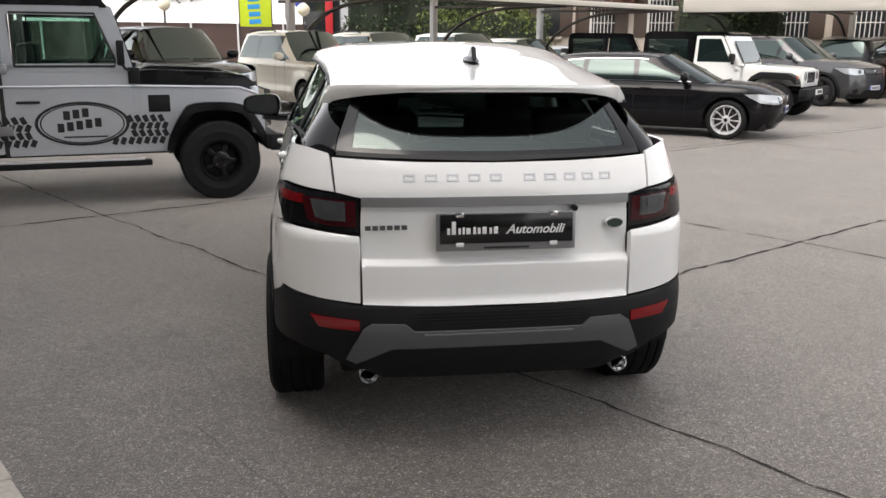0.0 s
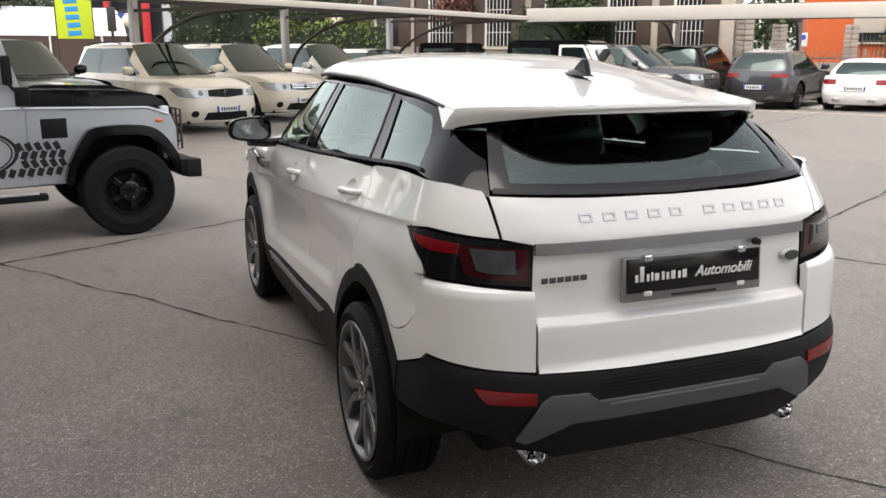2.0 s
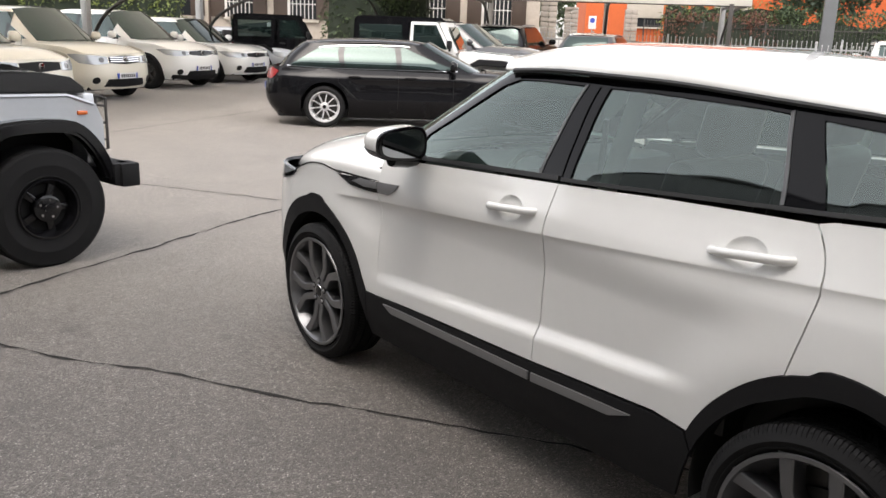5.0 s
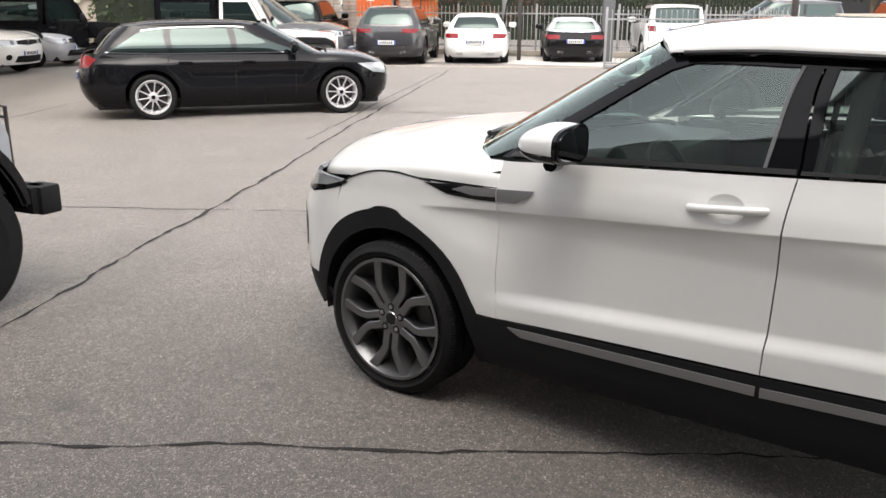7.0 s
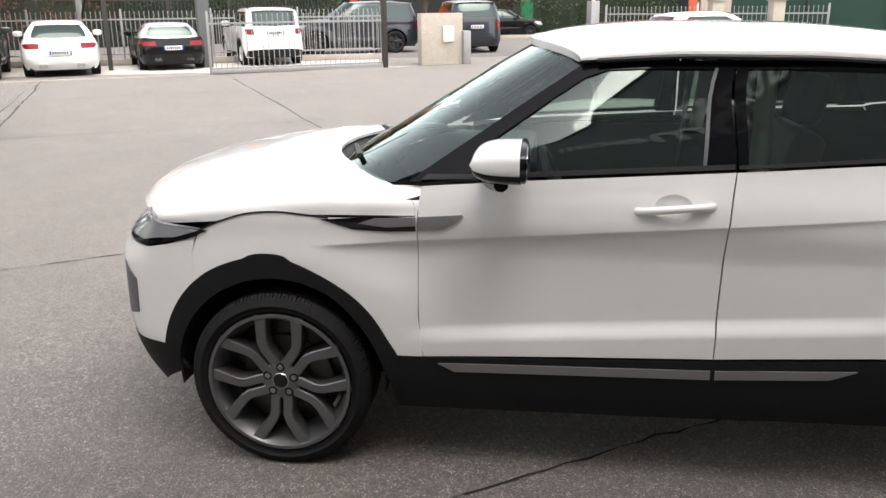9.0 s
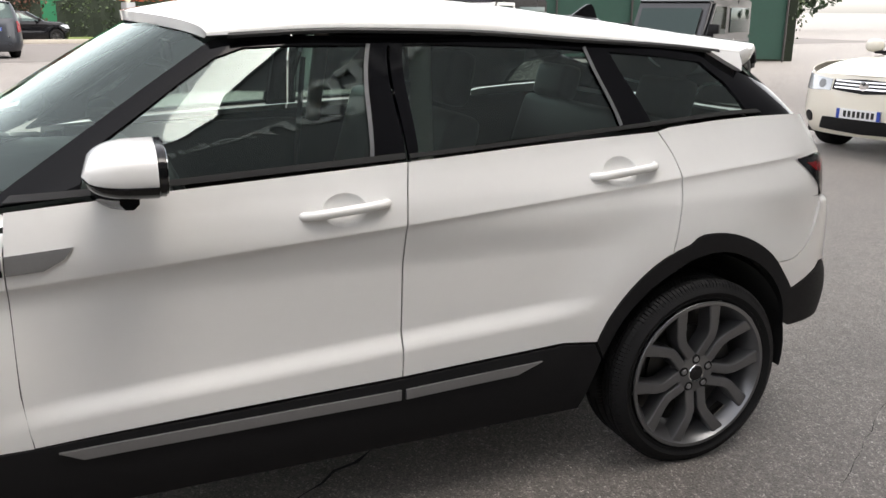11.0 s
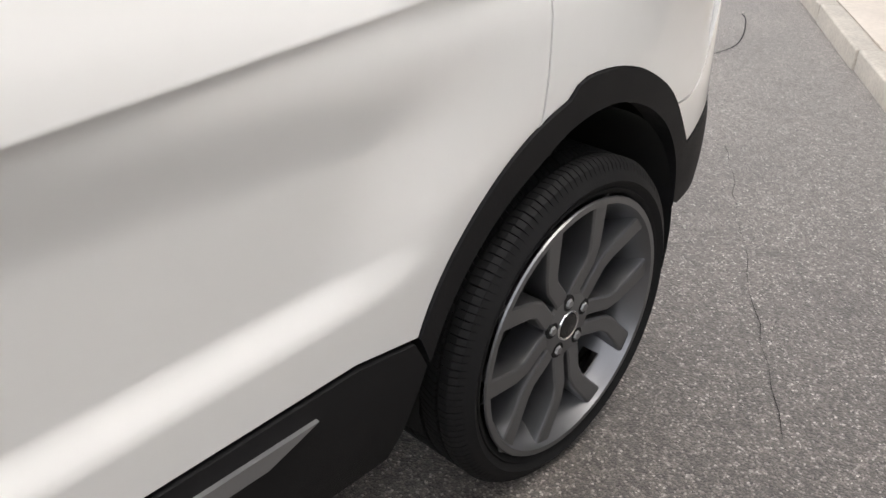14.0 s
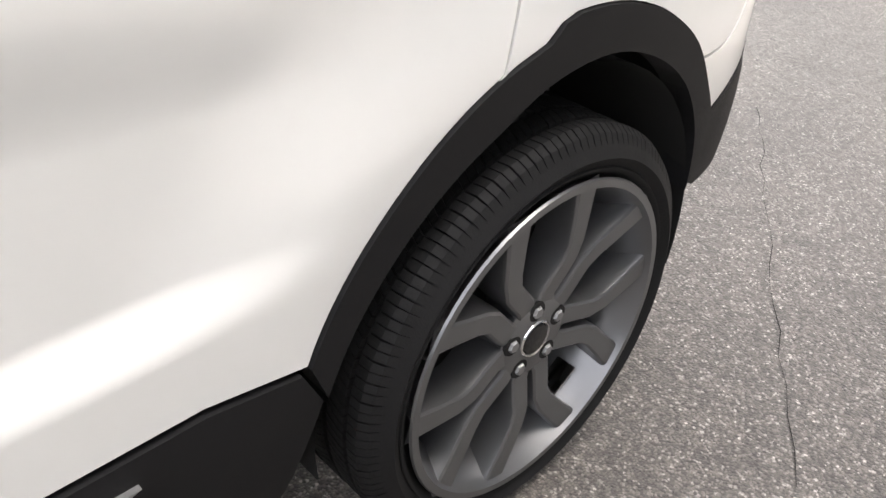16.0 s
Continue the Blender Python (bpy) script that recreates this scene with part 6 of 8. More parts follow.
    fw = [(1.165, float(belt(1.165)) + 0.014), (1.6, float(belt(1.6)) + 0.014), (1.96, float(belt(1.96)) + 0.014), (1.93, 1.225), (1.80, 1.31), (1.69, 1.385), (1.58, 1.455), (1.50, 1.482), (1.40, 1.486), (1.12, 1.488)]
    sheet("front_window", G, gs(fw), GLASS, offset=-0.004, depth=0, inset=0, step=0.05)
    sheet("rear_window", G, gs(pane(1.045, 0.285, 1.03, 0.365)), PRIVACY, offset=-0.004, depth=0, inset=0, step=0.05)
    qw = [(0.175, float(belt(0.175)) + 0.016), (-0.10, float(belt(-0.1)) + 0.016), (-0.26, float(belt(-0.26)) + 0.018), (-0.20, 1.34), (-0.10, 1.424), (0.10, 1.447), (0.295, 1.462)]
    sheet("quarter_window", G, gs(qw), PRIVACY, offset=-0.004, depth=0, inset=0, step=0.05)
    # frames between the panes
    top = lambda y, d=0.0: (y, float(rail(y)) - d)
    bot = lambda y, d=0.0: (y, float(belt(y)) + d)
    ya = np.linspace(1.10, 1.50, 8)
    apil = [(float(aline(z)) + 0.03, z) for z in ya] + [(1.50, 1.512), (1.05, 1.513), (1.05, 1.484), (1.40, 1.486), (1.50, 1.482), (1.58, 1.455), (1.69, 1.385), (1.80, 1.31), (1.93, 1.225), (1.96, 1.135), (2.0, 1.12)]
    sheet("a_pillar", G, gs(apil), SATINBLACK, offset=0.002, inset=0)
    sheet("b_pillar", G, gs([bot(1.175), bot(1.075), top(1.068), top(1.13)]), SATINBLACK, offset=0.002, inset=0.001)
    sheet("b_pillar_rear", G, gs([bot(1.068), bot(1.035), top(1.02), top(1.060)]), SATINBLACK, offset=0.002, inset=0.001)
    sheet("c_pillar", G, gs([bot(0.295), bot(0.165), top(0.288), top(0.375)]), SATINBLACK, offset=0.002, inset=0.001)
    sheet("window_rail", G, gs([top(1.06), top(0.9), top(0.45), top(0.1), top(-0.2), top(-0.2, 0.035), top(0.1, 0.034), top(0.45, 0.03), top(0.9, 0.03), top(1.06, 0.03)]), SATINBLACK, offset=0.001, inset=0)
    dp = gs([bot(-0.25, 0.0), (-0.19, 1.345), (-0.095, 1.424), (0.0, 1.436), (-0.12, 1.45), (-0.2, 1.43), (-0.29, 1.372)]) + gb([(-0.61, 1.295), (-0.622, 1.24), (-0.632, 1.190), (-0.68, 1.196), (-0.73, 1.208)]) + gs([(-0.40, 1.222)])
    sheet("d_pillar", G, dp, SATINBLACK, offset=0.002, inset=0)
    for pts, nm in (([bot(y, 0.002) for y in np.linspace(2.14, 1.08, 14)] + [bot(y, 0.018) for y in np.linspace(1.08, 2.12, 14)], "belt_trim"), ([bot(y, 0.002) for y in np.linspace(1.066, -0.30, 22)] + [bot(y, 0.014) for y in np.linspace(-0.285, 1.066, 22)], "belt_trim")):
        sheet(nm, G, gs(pts), SEAL, offset=0.012, depth=0.012, inset=0, step=0.04)
    for a, b in (((1.178, 1.18), (1.135, 1.488)), ((0.292, 1.222), (0.372, 1.47))):
        sheet("pillar_strip", G, gs(strip([a, b], 0.012)), GREYPLASTIC, offset=0.006, depth=0.004, inset=0)
    # windscreen and rear screen
    ws = gs([(2.30, 1.075), (2.09, 1.16), (1.87, 1.30), (1.69, 1.425), (1.56, 1.508)]) + gn([(-0.35, 1.55), (0, 1.556)])
    e2 = 2 * G.end
    ws = ws + [(e2 - s, z) for s, z in ws[::-1][1:]] + [(e2 - s, z) for s, z in gn([(-0.6, 1.065)])] + gn([(0, 1.065), (-0.6, 1.065)])
    sheet("windscreen", G, ws, GLASS, offset=0.0, depth=0, inset=0, step=0.05, both=False)
    rs = gb([(-0.62, 1.213), (-0.3, 1.200), (0, 1.196), (0.3, 1.200), (0.62, 1.213), (0.59, 1.32), (0.565, 1.425), (0, 1.435), (-0.565, 1.425), (-0.59, 1.32)])
    sheet("rear_screen", G, rs, PRIVACY, offset=0.0, depth=0, inset=0, step=0.04, both=False)
    sheet("screen_band", G, gb([(-0.624, 1.211), (-0.565, 1.208), (-0.555, 1.245), (-0.545, 1.32), (-0.52, 1.425), (-0.567, 1.425), (-0.595, 1.32)]), GLOSSBLACK, offset=0.003, depth=0.002, inset=0, step=0.03)
    sheet("screen_band", G, gb([(-0.564, 1.206), (-0.3, 1.197), (0, 1.193), (0.3, 1.197), (0.564, 1.206), (0.56, 1.230), (0.3, 1.221), (0, 1.217), (-0.3, 1.221), (-0.56, 1.230)]), GLOSSBLACK, offset=0.003, depth=0.002, inset=0, step=0.03, both=False)
    edge = gb([(-0.622, 1.200), (0, 1.182), (0.622, 1.200), (0.614, 1.216), (0.3, 1.204), (0, 1.200), (-0.3, 1.204), (-0.614, 1.216)])
    sheet("screen_seal", G, edge, SEAL, offset=0.004, depth=0.006, inset=0, step=0.04, both=False)
    # mirrors
    for sx in (-1, 1):
        # rounded outline, lower at its outer end; the cap tapers forwards, its lowest third is black
        face = []
        for t in np.linspace(0, 2 * math.pi, 41)[:-1]:
            x, z = math.copysign(abs(math.cos(t)) ** 0.62, math.cos(t)), math.copysign(abs(math.sin(t)) ** 0.62, math.sin(t))
            face.append((0.116 * x, (0.070 if z > 0 else 0.060) * z * (1 - 0.14 * x * sx)))
        cap, low = bmesh.new(), bmesh.new()
        for piece, keep in ((cap, lambda z: z > -0.021), (low, lambda z: z < -0.0205)):
            rings = []
            for u in np.linspace(0, 1, 13):
                k = (1 - float(u) ** 3.6) ** 0.5
                rings.append([piece.verts.new((x * (0.45 + 0.55 * k) - sx * 0.015 * u, -0.045 + 0.165 * u, max(z, -0.0205) * k if piece is cap else min(z, -0.0205) * k - 0.004)) for x, z in face])
            for p, q in zip(rings, rings[1:]):
                for i in range(40):
                    if keep(face[i][1]) or keep(face[(i + 1) % 40][1]):
                        piece.faces.new((p[i], p[(i + 1) % 40], q[(i + 1) % 40], q[i]))
            bmesh.ops.recalc_face_normals(piece, faces=piece.faces[:])
        mirror = part("mirror", soft_edges(cap, 70), WHITE, car, "white door mirror with black base", at=pose(sx * 1.035, 1.825, 1.213))
        part("mirror_base", soft_edges(low, 70), GLOSSBLACK, mirror)
        part("mirror_rim", prism([(x * 1.01, z * 1.01) for x, z in face], -0.066, -0.043, "y", 0.005), GLOSSBLACK, mirror)
        part("mirror_glass", prism([(x * 0.86, 0.002 + z * 0.84) for x, z in face], -0.068, -0.060, "y"), MIRROR, mirror)
        part("mirror_arm", tube([(sx * -0.20, 0.09, -0.085), (sx * -0.10, 0.05, -0.085), (0, 0.02, -0.07)], 0.026, 8), GLOSSBLACK, mirror)
    # wheels
    for sx in (-1, 1):
        add_wheel(car, sx * 0.926, RA, HUB, "hero", 0.349, 0.276, 0.24, sx > 0, turn=-5 if sx < 0 else 0)
        add_wheel(car, sx * 0.926, FA, HUB, "hero", 0.349, 0.276, 0.24, sx > 0, turn=2 if sx < 0 else 0)
    hubs = [o for o in car.children if o.name.startswith("wheel") and o.location.x < 0 and abs(o.location.y) < 0.1]
    for o in hubs[:1]:
        part("balance_weight", box(0.035, 0.075, -0.03, 0.03, -0.004, 0.0, 0.002), CHROME, o, at=Matrix.Rotation(radians(148), 4, "X") @ Matrix.Translation((0, 0, 0.225)))
    # dark inner body: floor, wheel housings, inner panels behind the gaps
    part("floor_pan", box(-0.62, 0.62, -0.52, 3.2, 0.26, 0.36, 0.03), DARK, car)
    for c in (RA, FA):
        for sx in (-1, 1):
            b = lathe([(0.405, 0.0), (0.405, 0.30), (0.0, 0.30)], 28, "x", 200)
            b.transform(Matrix.Translation((-0.89, c, HUB + 0.03)) @ Matrix.Rotation(radians(-10), 4, "X"))
            if sx > 0:
                b.transform(Matrix.Diagonal((-1, 1, 1, 1)))
            part("wheel_housing", b, DARK, car)
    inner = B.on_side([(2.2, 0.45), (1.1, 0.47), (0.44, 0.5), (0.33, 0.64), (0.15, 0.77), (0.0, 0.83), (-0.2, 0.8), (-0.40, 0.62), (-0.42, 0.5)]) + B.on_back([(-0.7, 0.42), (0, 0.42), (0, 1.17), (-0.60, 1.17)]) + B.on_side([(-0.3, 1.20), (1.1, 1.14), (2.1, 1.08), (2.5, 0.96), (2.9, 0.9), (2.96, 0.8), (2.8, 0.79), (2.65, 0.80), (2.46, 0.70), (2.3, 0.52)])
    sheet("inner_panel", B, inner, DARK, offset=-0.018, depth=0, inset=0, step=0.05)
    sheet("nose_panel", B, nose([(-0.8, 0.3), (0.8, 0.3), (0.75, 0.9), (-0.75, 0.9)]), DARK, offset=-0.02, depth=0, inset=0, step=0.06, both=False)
    # interior
    part("dashboard", box(-0.72, 0.72, 1.78, 2.35, 0.80, 1.075, 0.05), LEATHER, car)
    part("centre_console", box(-0.13, 0.13, 0.9, 1.85, 0.34, 0.80, 0.03), LEATHER, car)
    for x in (-0.37, 0.37):
        part("front_seat", box(x - 0.24, x + 0.24, 0.92, 1.45, 0.45, 0.66, 0.05), LEATHER, car)
        part("seat_back", box(-0.24, 0.24, -0.06, 0.06, 0, 0.66, 0.05, 3), LEATHER, car, at=pose(x, 0.95, 0.62, 16))
        part("headrest", box(-0.13, 0.13, -0.05, 0.05, 0, 0.19, 0.045, 3), LEATHER, car, at=pose(x, 0.77, 1.27, 12))
    part("rear_bench", box(-0.66, 0.66, 0.05, 0.55, 0.45, 0.68, 0.06), LEATHER, car)
    part("bench_back", box(-0.64, 0.64, -0.06, 0.06, 0, 0.60, 0.05, 3), LEATHER, car, at=pose(0, 0.06, 0.62, 18))
    for x in (-0.42, 0.42):
        part("headrest", box(-0.14, 0.14, -0.05, 0.05, 0, 0.16, 0.04, 3), LEATHER, car, at=pose(x, -0.11, 1.19, 14))
    part("parcel_shelf", box(-0.58, 0.58, -0.52, -0.1, 1.07, 1.09, 0.008), LEATHER, car)
    lin = [(x * 0.93, v) for x, v in ((-1, 0.06), (1, 0.06), (1, 0.95), (-1, 0.95))]
    sheet("headlining", roof, lin, LINING, offset=-0.045, depth=0, inset=0, step=0.08, size=(0.75, 2.3), both=False)
    sw = part("steering_wheel", tube([(0.185 * math.cos(a), 0, 0.185 * math.sin(a)) for a in np.linspace(0, 2 * math.pi, 33)[:-1]], 0.016, 8, closed=True), LEATHER, car, at=pose(-0.38, 1.66, 0.98, -22))
    part("wheel_boss", box(-0.16, 0.16, -0.02, 0.04, -0.05, 0.05, 0.02), LEATHER, sw)
    part("wheel_inlay", box(-0.10, 0.10, -0.024, -0.016, -0.015, 0.015, 0.004), SILVERTRIM, sw)
    part("inner_mirror", box(-0.12, 0.12, -0.012, 0.012, -0.035, 0.035, 0.012), GLOSSBLACK, car, at=pose(0, 1.66, 1.45))
    for sx in (-1, 1):
        part("door_card", box(sx * 0.80 - 0.02, sx * 0.80 + 0.02, 0.35, 2.05, 0.5, 1.10, 0.015), LEATHER, car)
        part("inner_pillar", tube([(sx * 0.73, 0.98, 1.1), (sx * 0.62, 0.95, 1.48)], 0.035, 8), LINING, car)
        part("belt_strap", tube([(sx * 0.70, 1.02, 1.38), (sx * 0.66, 1.08, 0.9)], 0.012, 4), GREYPLASTIC, car)
    return car


hero = build_hero()

# ---- the other cars ----
def place(px, py, heading, rx, ry):
    """The pose of a car whose local point (rx, ry) stands at (px, py); heading in degrees from +x."""
    m = pose(0, 0, 0, 0, 0, heading - 90)
    v = m @ Vector((rx, ry, 0))
    return pose(px - v.x, py - v.y, 0, 0, 0, heading - 90)


def build_car(name, label, at, paint, wb=2.7, ro=0.9, fo=0.9, W=0.92, belt=1.05, roof_z=1.65, hood_z=1.05, nose_z=0.85, R=0.345, rim=0.26, style="five",
              ws=(0.62, 1.15), rw=(0.12, 0.35), pillars=(1.35, 0.25), dl=(-0.45, -0.25), clad=None, roof_paint=None, grille=GLOSSBLACK, slats=None, rails=False,
              tail=(0.78, 1.0, 0.5), head=(0.68, 0.84, 0.5), plate="both", chrome_line=False, rear_pq=(3.2, 14), front_pq=(2.6, 12), gpq=((3.4, 16), (2.3, 7)), gw=0.72,
              arch=0.06, mirror_paint=None, bottom=0.24, tail_mat=REDLENS, group="", pillar_paint=None, fog=True, exhausts=0, spare=False, hood_w=0.9, wheelw=0.225, rear_low=None):
    car = thing(name, label, "car", at, group)
    yF, yR = wb + fo, -ro
    half = spline((0.15, 0.86 * W), (0.3, 0.95 * W), (0.5, W), (0.75, 0.995 * W), (belt - 0.08, 0.97 * W), (belt + 0.06, 0.92 * W), (belt + 0.25, 0.85 * W))
    rear = spline((0.15, yR + 0.18), (0.35, yR + 0.04), (0.5, yR), (0.62, yR + 0.005), (belt - 0.1, yR + 0.05), (belt + 0.25, yR + 0.16))
    front = spline((0.15, yF - 0.16), (0.32, yF - 0.04), (0.5, yF), (0.66, yF - 0.01), (nose_z, yF - 0.07), (belt + 0.25, yF - 0.3))

    def feature(y, z):
        f = 0.0
        for c in (0, wb):
            r = np.hypot(y - c, z - R)
            f = f + 0.022 * (1 - smooth(R + 0.06, R + 0.32, r))
        mid = smooth(0.3, 0.7, y) * (1 - smooth(wb - 0.7, wb - 0.4, y))
        f = f - 0.022 * mid * smooth(0.45, 0.58, z) * (1 - smooth(0.72, belt - 0.12, z))
        f = f + 0.008 * np.exp(-((z - belt + 0.13) / 0.03) ** 2)
        return f
    B = Shell(half, rear, front, rear_pq, front_pq, feature)
    wsb, wst, rwb, rwt = wb - ws[0] + 0.25, wb - ws[1], yR + rw[0], yR + rw[1]
    gwm = gw * W
    ghalf = spline((belt - 0.06, 0.925 * W), (belt + 0.08, 0.90 * W), (roof_z - 0.09, gwm), (roof_z, gwm - 0.05))
    zt = roof_z - 0.03
    G = Shell(ghalf, spline((belt - 0.06, rwb), ((belt + zt) / 2, rwb + (rwt - rwb) * 0.42), (zt + 0.03, rwt)), spline((belt - 0.06, wsb), (zt + 0.03, wst)), *gpq, None, (belt + zt) / 2, True)
    rlen = wst - rwt
    roof = Cap(spline((0, gwm * 0.93), (0.3, gwm), (0.8, gwm), (1, gwm * 0.95)), spline((0, roof_z - 0.13), (0.3, roof_z - 0.085), (0.75, roof_z - 0.075), (1, roof_z - 0.10)),
               spline((0, roof_z - 0.07), (0.3, roof_z - 0.01), (0.6, roof_z), (0.88, roof_z - 0.02), (1, roof_z - 0.055)),
               lambda x: rwt - 0.10 + 0.06 * np.abs(x / gwm) ** 2, lambda x: wst + 0.02 - 0.2 * np.abs(x / gwm) ** 2.2, 2.6)
    hood = Cap(spline((0, hood_w * W + 0.02), (0.6, hood_w * W), (1, hood_w * W - 0.10)), spline((0, belt - 0.05), (0.6, (belt + nose_z) / 2 - 0.02), (1, nose_z - 0.02)),
               spline((0, hood_z), (0.5, hood_z - 0.03), (0.9, nose_z + 0.06), (1, nose_z)), lambda x: wsb - 0.40 * np.abs(x / W) ** 2, lambda x: yF - 0.06 - 0.28 * np.abs(x / W) ** 2.3, 2.6)
    cs = 0.07

    def sheet(nm, f, poly, mat, offset=0.0, depth=0.012, step=cs, both=True, size=(1, 1), parent=None, lab=""):
        o = part(nm, skin(f, poly, step, offset, depth, 0, size), mat, parent or car, lab)
        if both:
            part(nm, skin(f, poly, step, offset, depth, 0, size, True), mat, parent or car, lab)
        return o
    side, back, nose = B.on_side, B.on_back, B.on_nose
    zb, ra = bottom, R + arch
    a0 = math.degrees(math.asin(max(-0.9, min(0.9, (zb - R) / ra))))
    archR, archF = arc((0, R), ra, 180 - a0, a0, 18), arc((wb, R), ra, 180 - a0, a0, 18)
    body = back([(0, zb), (-0.5 * W, zb)]) + side([(yR + 0.22, zb)]) + side(archR) + side(archF) + side([(yF - 0.25, zb)]) + nose([(-0.5 * W, zb), (0, zb), (0, nose_z), (-0.5 * W, nose_z), (-0.8 * W, nose_z)])
    body += side([(wb + 0.25, (nose_z + belt) / 2 + 0.02), (wsb - 0.45, belt - 0.03), (wb * 0.5, belt - 0.01), (0, belt), (yR + 0.3, belt + 0.02)]) + back([(-0.75 * W, belt + 0.02), (-0.4 * W, belt), (0, belt)])
    sheet("body", B, body, paint)
    sheet("bonnet", hood, [(-1, 0), (0, 0), (1, 0), (1, 0.5), (1, 1), (0, 1), (-1, 1), (-1, 0.5)], paint, both=False, size=(W, yF - wsb))
    sheet("roof", roof, [(-1, 0), (0, 0), (1, 0), (1, 0.5), (1, 1), (0, 1), (-1, 1), (-1, 0.5)], roof_paint or paint, both=False, size=(gwm, rlen), depth=0.03)
    gs, gb, gn = G.on_side, G.on_back, G.on_nose
    zc0, zc1 = belt - 0.04, zt - 0.06
    cabin = gb([(0, zc0), (-0.6 * W, zc0)]) + gs([(0, zc0), (wb * 0.5, zc0)]) + gn([(-0.6 * W, zc0), (0, zc0), (0, zt), (-0.5 * gwm, zt), (-0.85 * gwm, zc1 + 0.01)]) + gs([(wb * 0.35, zc1), (0.2, zc1)]) + gb([(-0.6 * gwm, zc1), (0, zc1)])
    cab = sheet("cabin", G, cabin, pillar_paint or paint, depth=0)
    # panes
    zb0, zt0 = belt + 0.03, roof_z - 0.135
    yA0, yA1 = wsb - 0.52, wst - 0.30
    edges = [(yA0, yA1)] + [(p, p - 0.03) for p in pillars] + [dl]
    for (f0, f1), (r0, r1) in zip(edges, edges[1:]):
        p = [(f0 - 0.035, zb0), ((f0 + r0) / 2, zb0), (r0 + 0.035, zb0), (r1 + 0.05, zt0), ((f1 + r1) / 2, zt0 + 0.008), (f1 - 0.05, zt0)]
        sheet("side_window", G, gs(p), FARGLASS, offset=0.005, depth=0.004)
    for p in pillars:
        sheet("pillar_cover", G, gs([(p + 0.037, zb0), (p - 0.037, zb0), (p - 0.082, zt0), (p + 0.022, zt0)]), GLOSSBLACK, offset=0.004, depth=0.003)
    sheet("windscreen", G, gn([(-0.78 * W, belt), (-0.4 * W, belt - 0.02), (0, belt - 0.03), (0.4 * W, belt - 0.02), (0.78 * W, belt), (0.88 * gwm, zt - 0.04), (0.5 * gwm, zt - 0.005), (0, zt), (-0.5 * gwm, zt - 0.005), (-0.88 * gwm, zt - 0.04)]), FARGLASS, offset=0.005, depth=0.004, both=False)
    sheet("rear_screen", G, gb([(-0.70 * W, belt + 0.05), (0, belt + 0.03), (0.70 * W, belt + 0.05), (0.85 * gwm, zt0 + 0.005), (0, zt0 + 0.02), (-0.85 * gwm, zt0 + 0.005)]), FARGLASS, offset=0.005, depth=0.004, both=False)
    if chrome_line:
        pts = [(yA0 - 0.02, zb0 - 0.02), (wb * 0.5, zb0 - 0.02), (0.1, zb0 - 0.02), (dl[0] + 0.02, zb0 + 0.005)]
        sheet("chrome_trim", G, gs(strip(pts, 0.010)), CHROME, offset=0.010, depth=0.006)
        pts = [(yA1 + 0.02, zt0 + 0.012), (wb * 0.4, zt0 + 0.03), (0.3, zt0 + 0.012), (dl[1], zt0 - 0.03)]
        sheet("chrome_trim", G, gs(strip(curve2(pts, 4, False), 0.008)), CHROME, offset=0.010, depth=0.006)
    # seams of doors
    for y in (wsb - 0.60, *pillars[:1]):
        sheet("door_seam", B, side(strip([(y, belt - 0.01), (y, 0.6), (y - 0.01, 0.33)], 0.008)), DARK, offset=0.0015, depth=0)
    yq = max(0.05, pillars[1] if len(pillars) > 1 else 0.2) - 0.03
    sheet("door_seam", B, side(strip([(yq, belt - 0.01), (yq - 0.05, 0.75), (0.25 + R, 0.42)], 0.008)), DARK, offset=0.0015, depth=0)
    sheet("gate_seam", B, back(strip([(-0.66 * W, belt), (-0.68 * W, 0.8), (-0.62 * W, 0.55), (0, 0.53)], 0.008)), DARK, offset=0.0015, depth=0)
    for y in (pillars[0] + 0.10, yq + 0.12):
        for sx in (-1, 1):
            x = float(half(belt - 0.12)) + 0.012
            part("door_handle", box(sx * x - 0.014, sx * x + 0.014, y, y + 0.2, belt - 0.13, belt - 0.10, 0.01), paint, car)
    # lamps
    t0, t1, tx = tail
    tl = side([(yR + 0.30, (t0 + t1) / 2 + 0.04), (yR + 0.2, t0 + 0.02)]) + back([(-0.85 * W, t0), (-tx * W, t0), (-tx * W, t1), (-0.85 * W, t1)]) + side([(yR + 0.2, t1)])
    h0, h1, hx = head
    hl = side([(yF - 0.62, h1 + 0.01), (yF - 0.35, h0 + 0.03)]) + nose([(-0.75 * W, h0), (-hx * W, h0 + 0.02), (-hx * W, h1 - 0.03), (-0.75 * W, h1)]) + side([(yF - 0.40, h1 + 0.02)])
    for fl in (False, True):
        part("tail_lamp", skin(B, tl, 0.05, 0.008, 0.014, 0, (1, 1), fl), tail_mat, car)
        h = part("headlamp", skin(B, hl, 0.05, 0.008, 0.014, 0, (1, 1), fl), CLEARLENS, car)
        part("lamp_bulb", skin(B, nose(arc((-(hx + 0.14) * W, (h0 + h1) / 2), 0.05, 0, 360, 14)), 0.05, 0.011, 0.006, 0, (1, 1), fl), GREYLENS, h)
    # grille, intake, plates
    gx = hx * W - 0.02
    g = sheet("grille", B, nose([(-gx, h0 + 0.03), (0, h0), (gx, h0 + 0.03), (gx, h1 - 0.03), (0, h1 - 0.01), (-gx, h1 - 0.03)]), grille, offset=0.006, both=False)
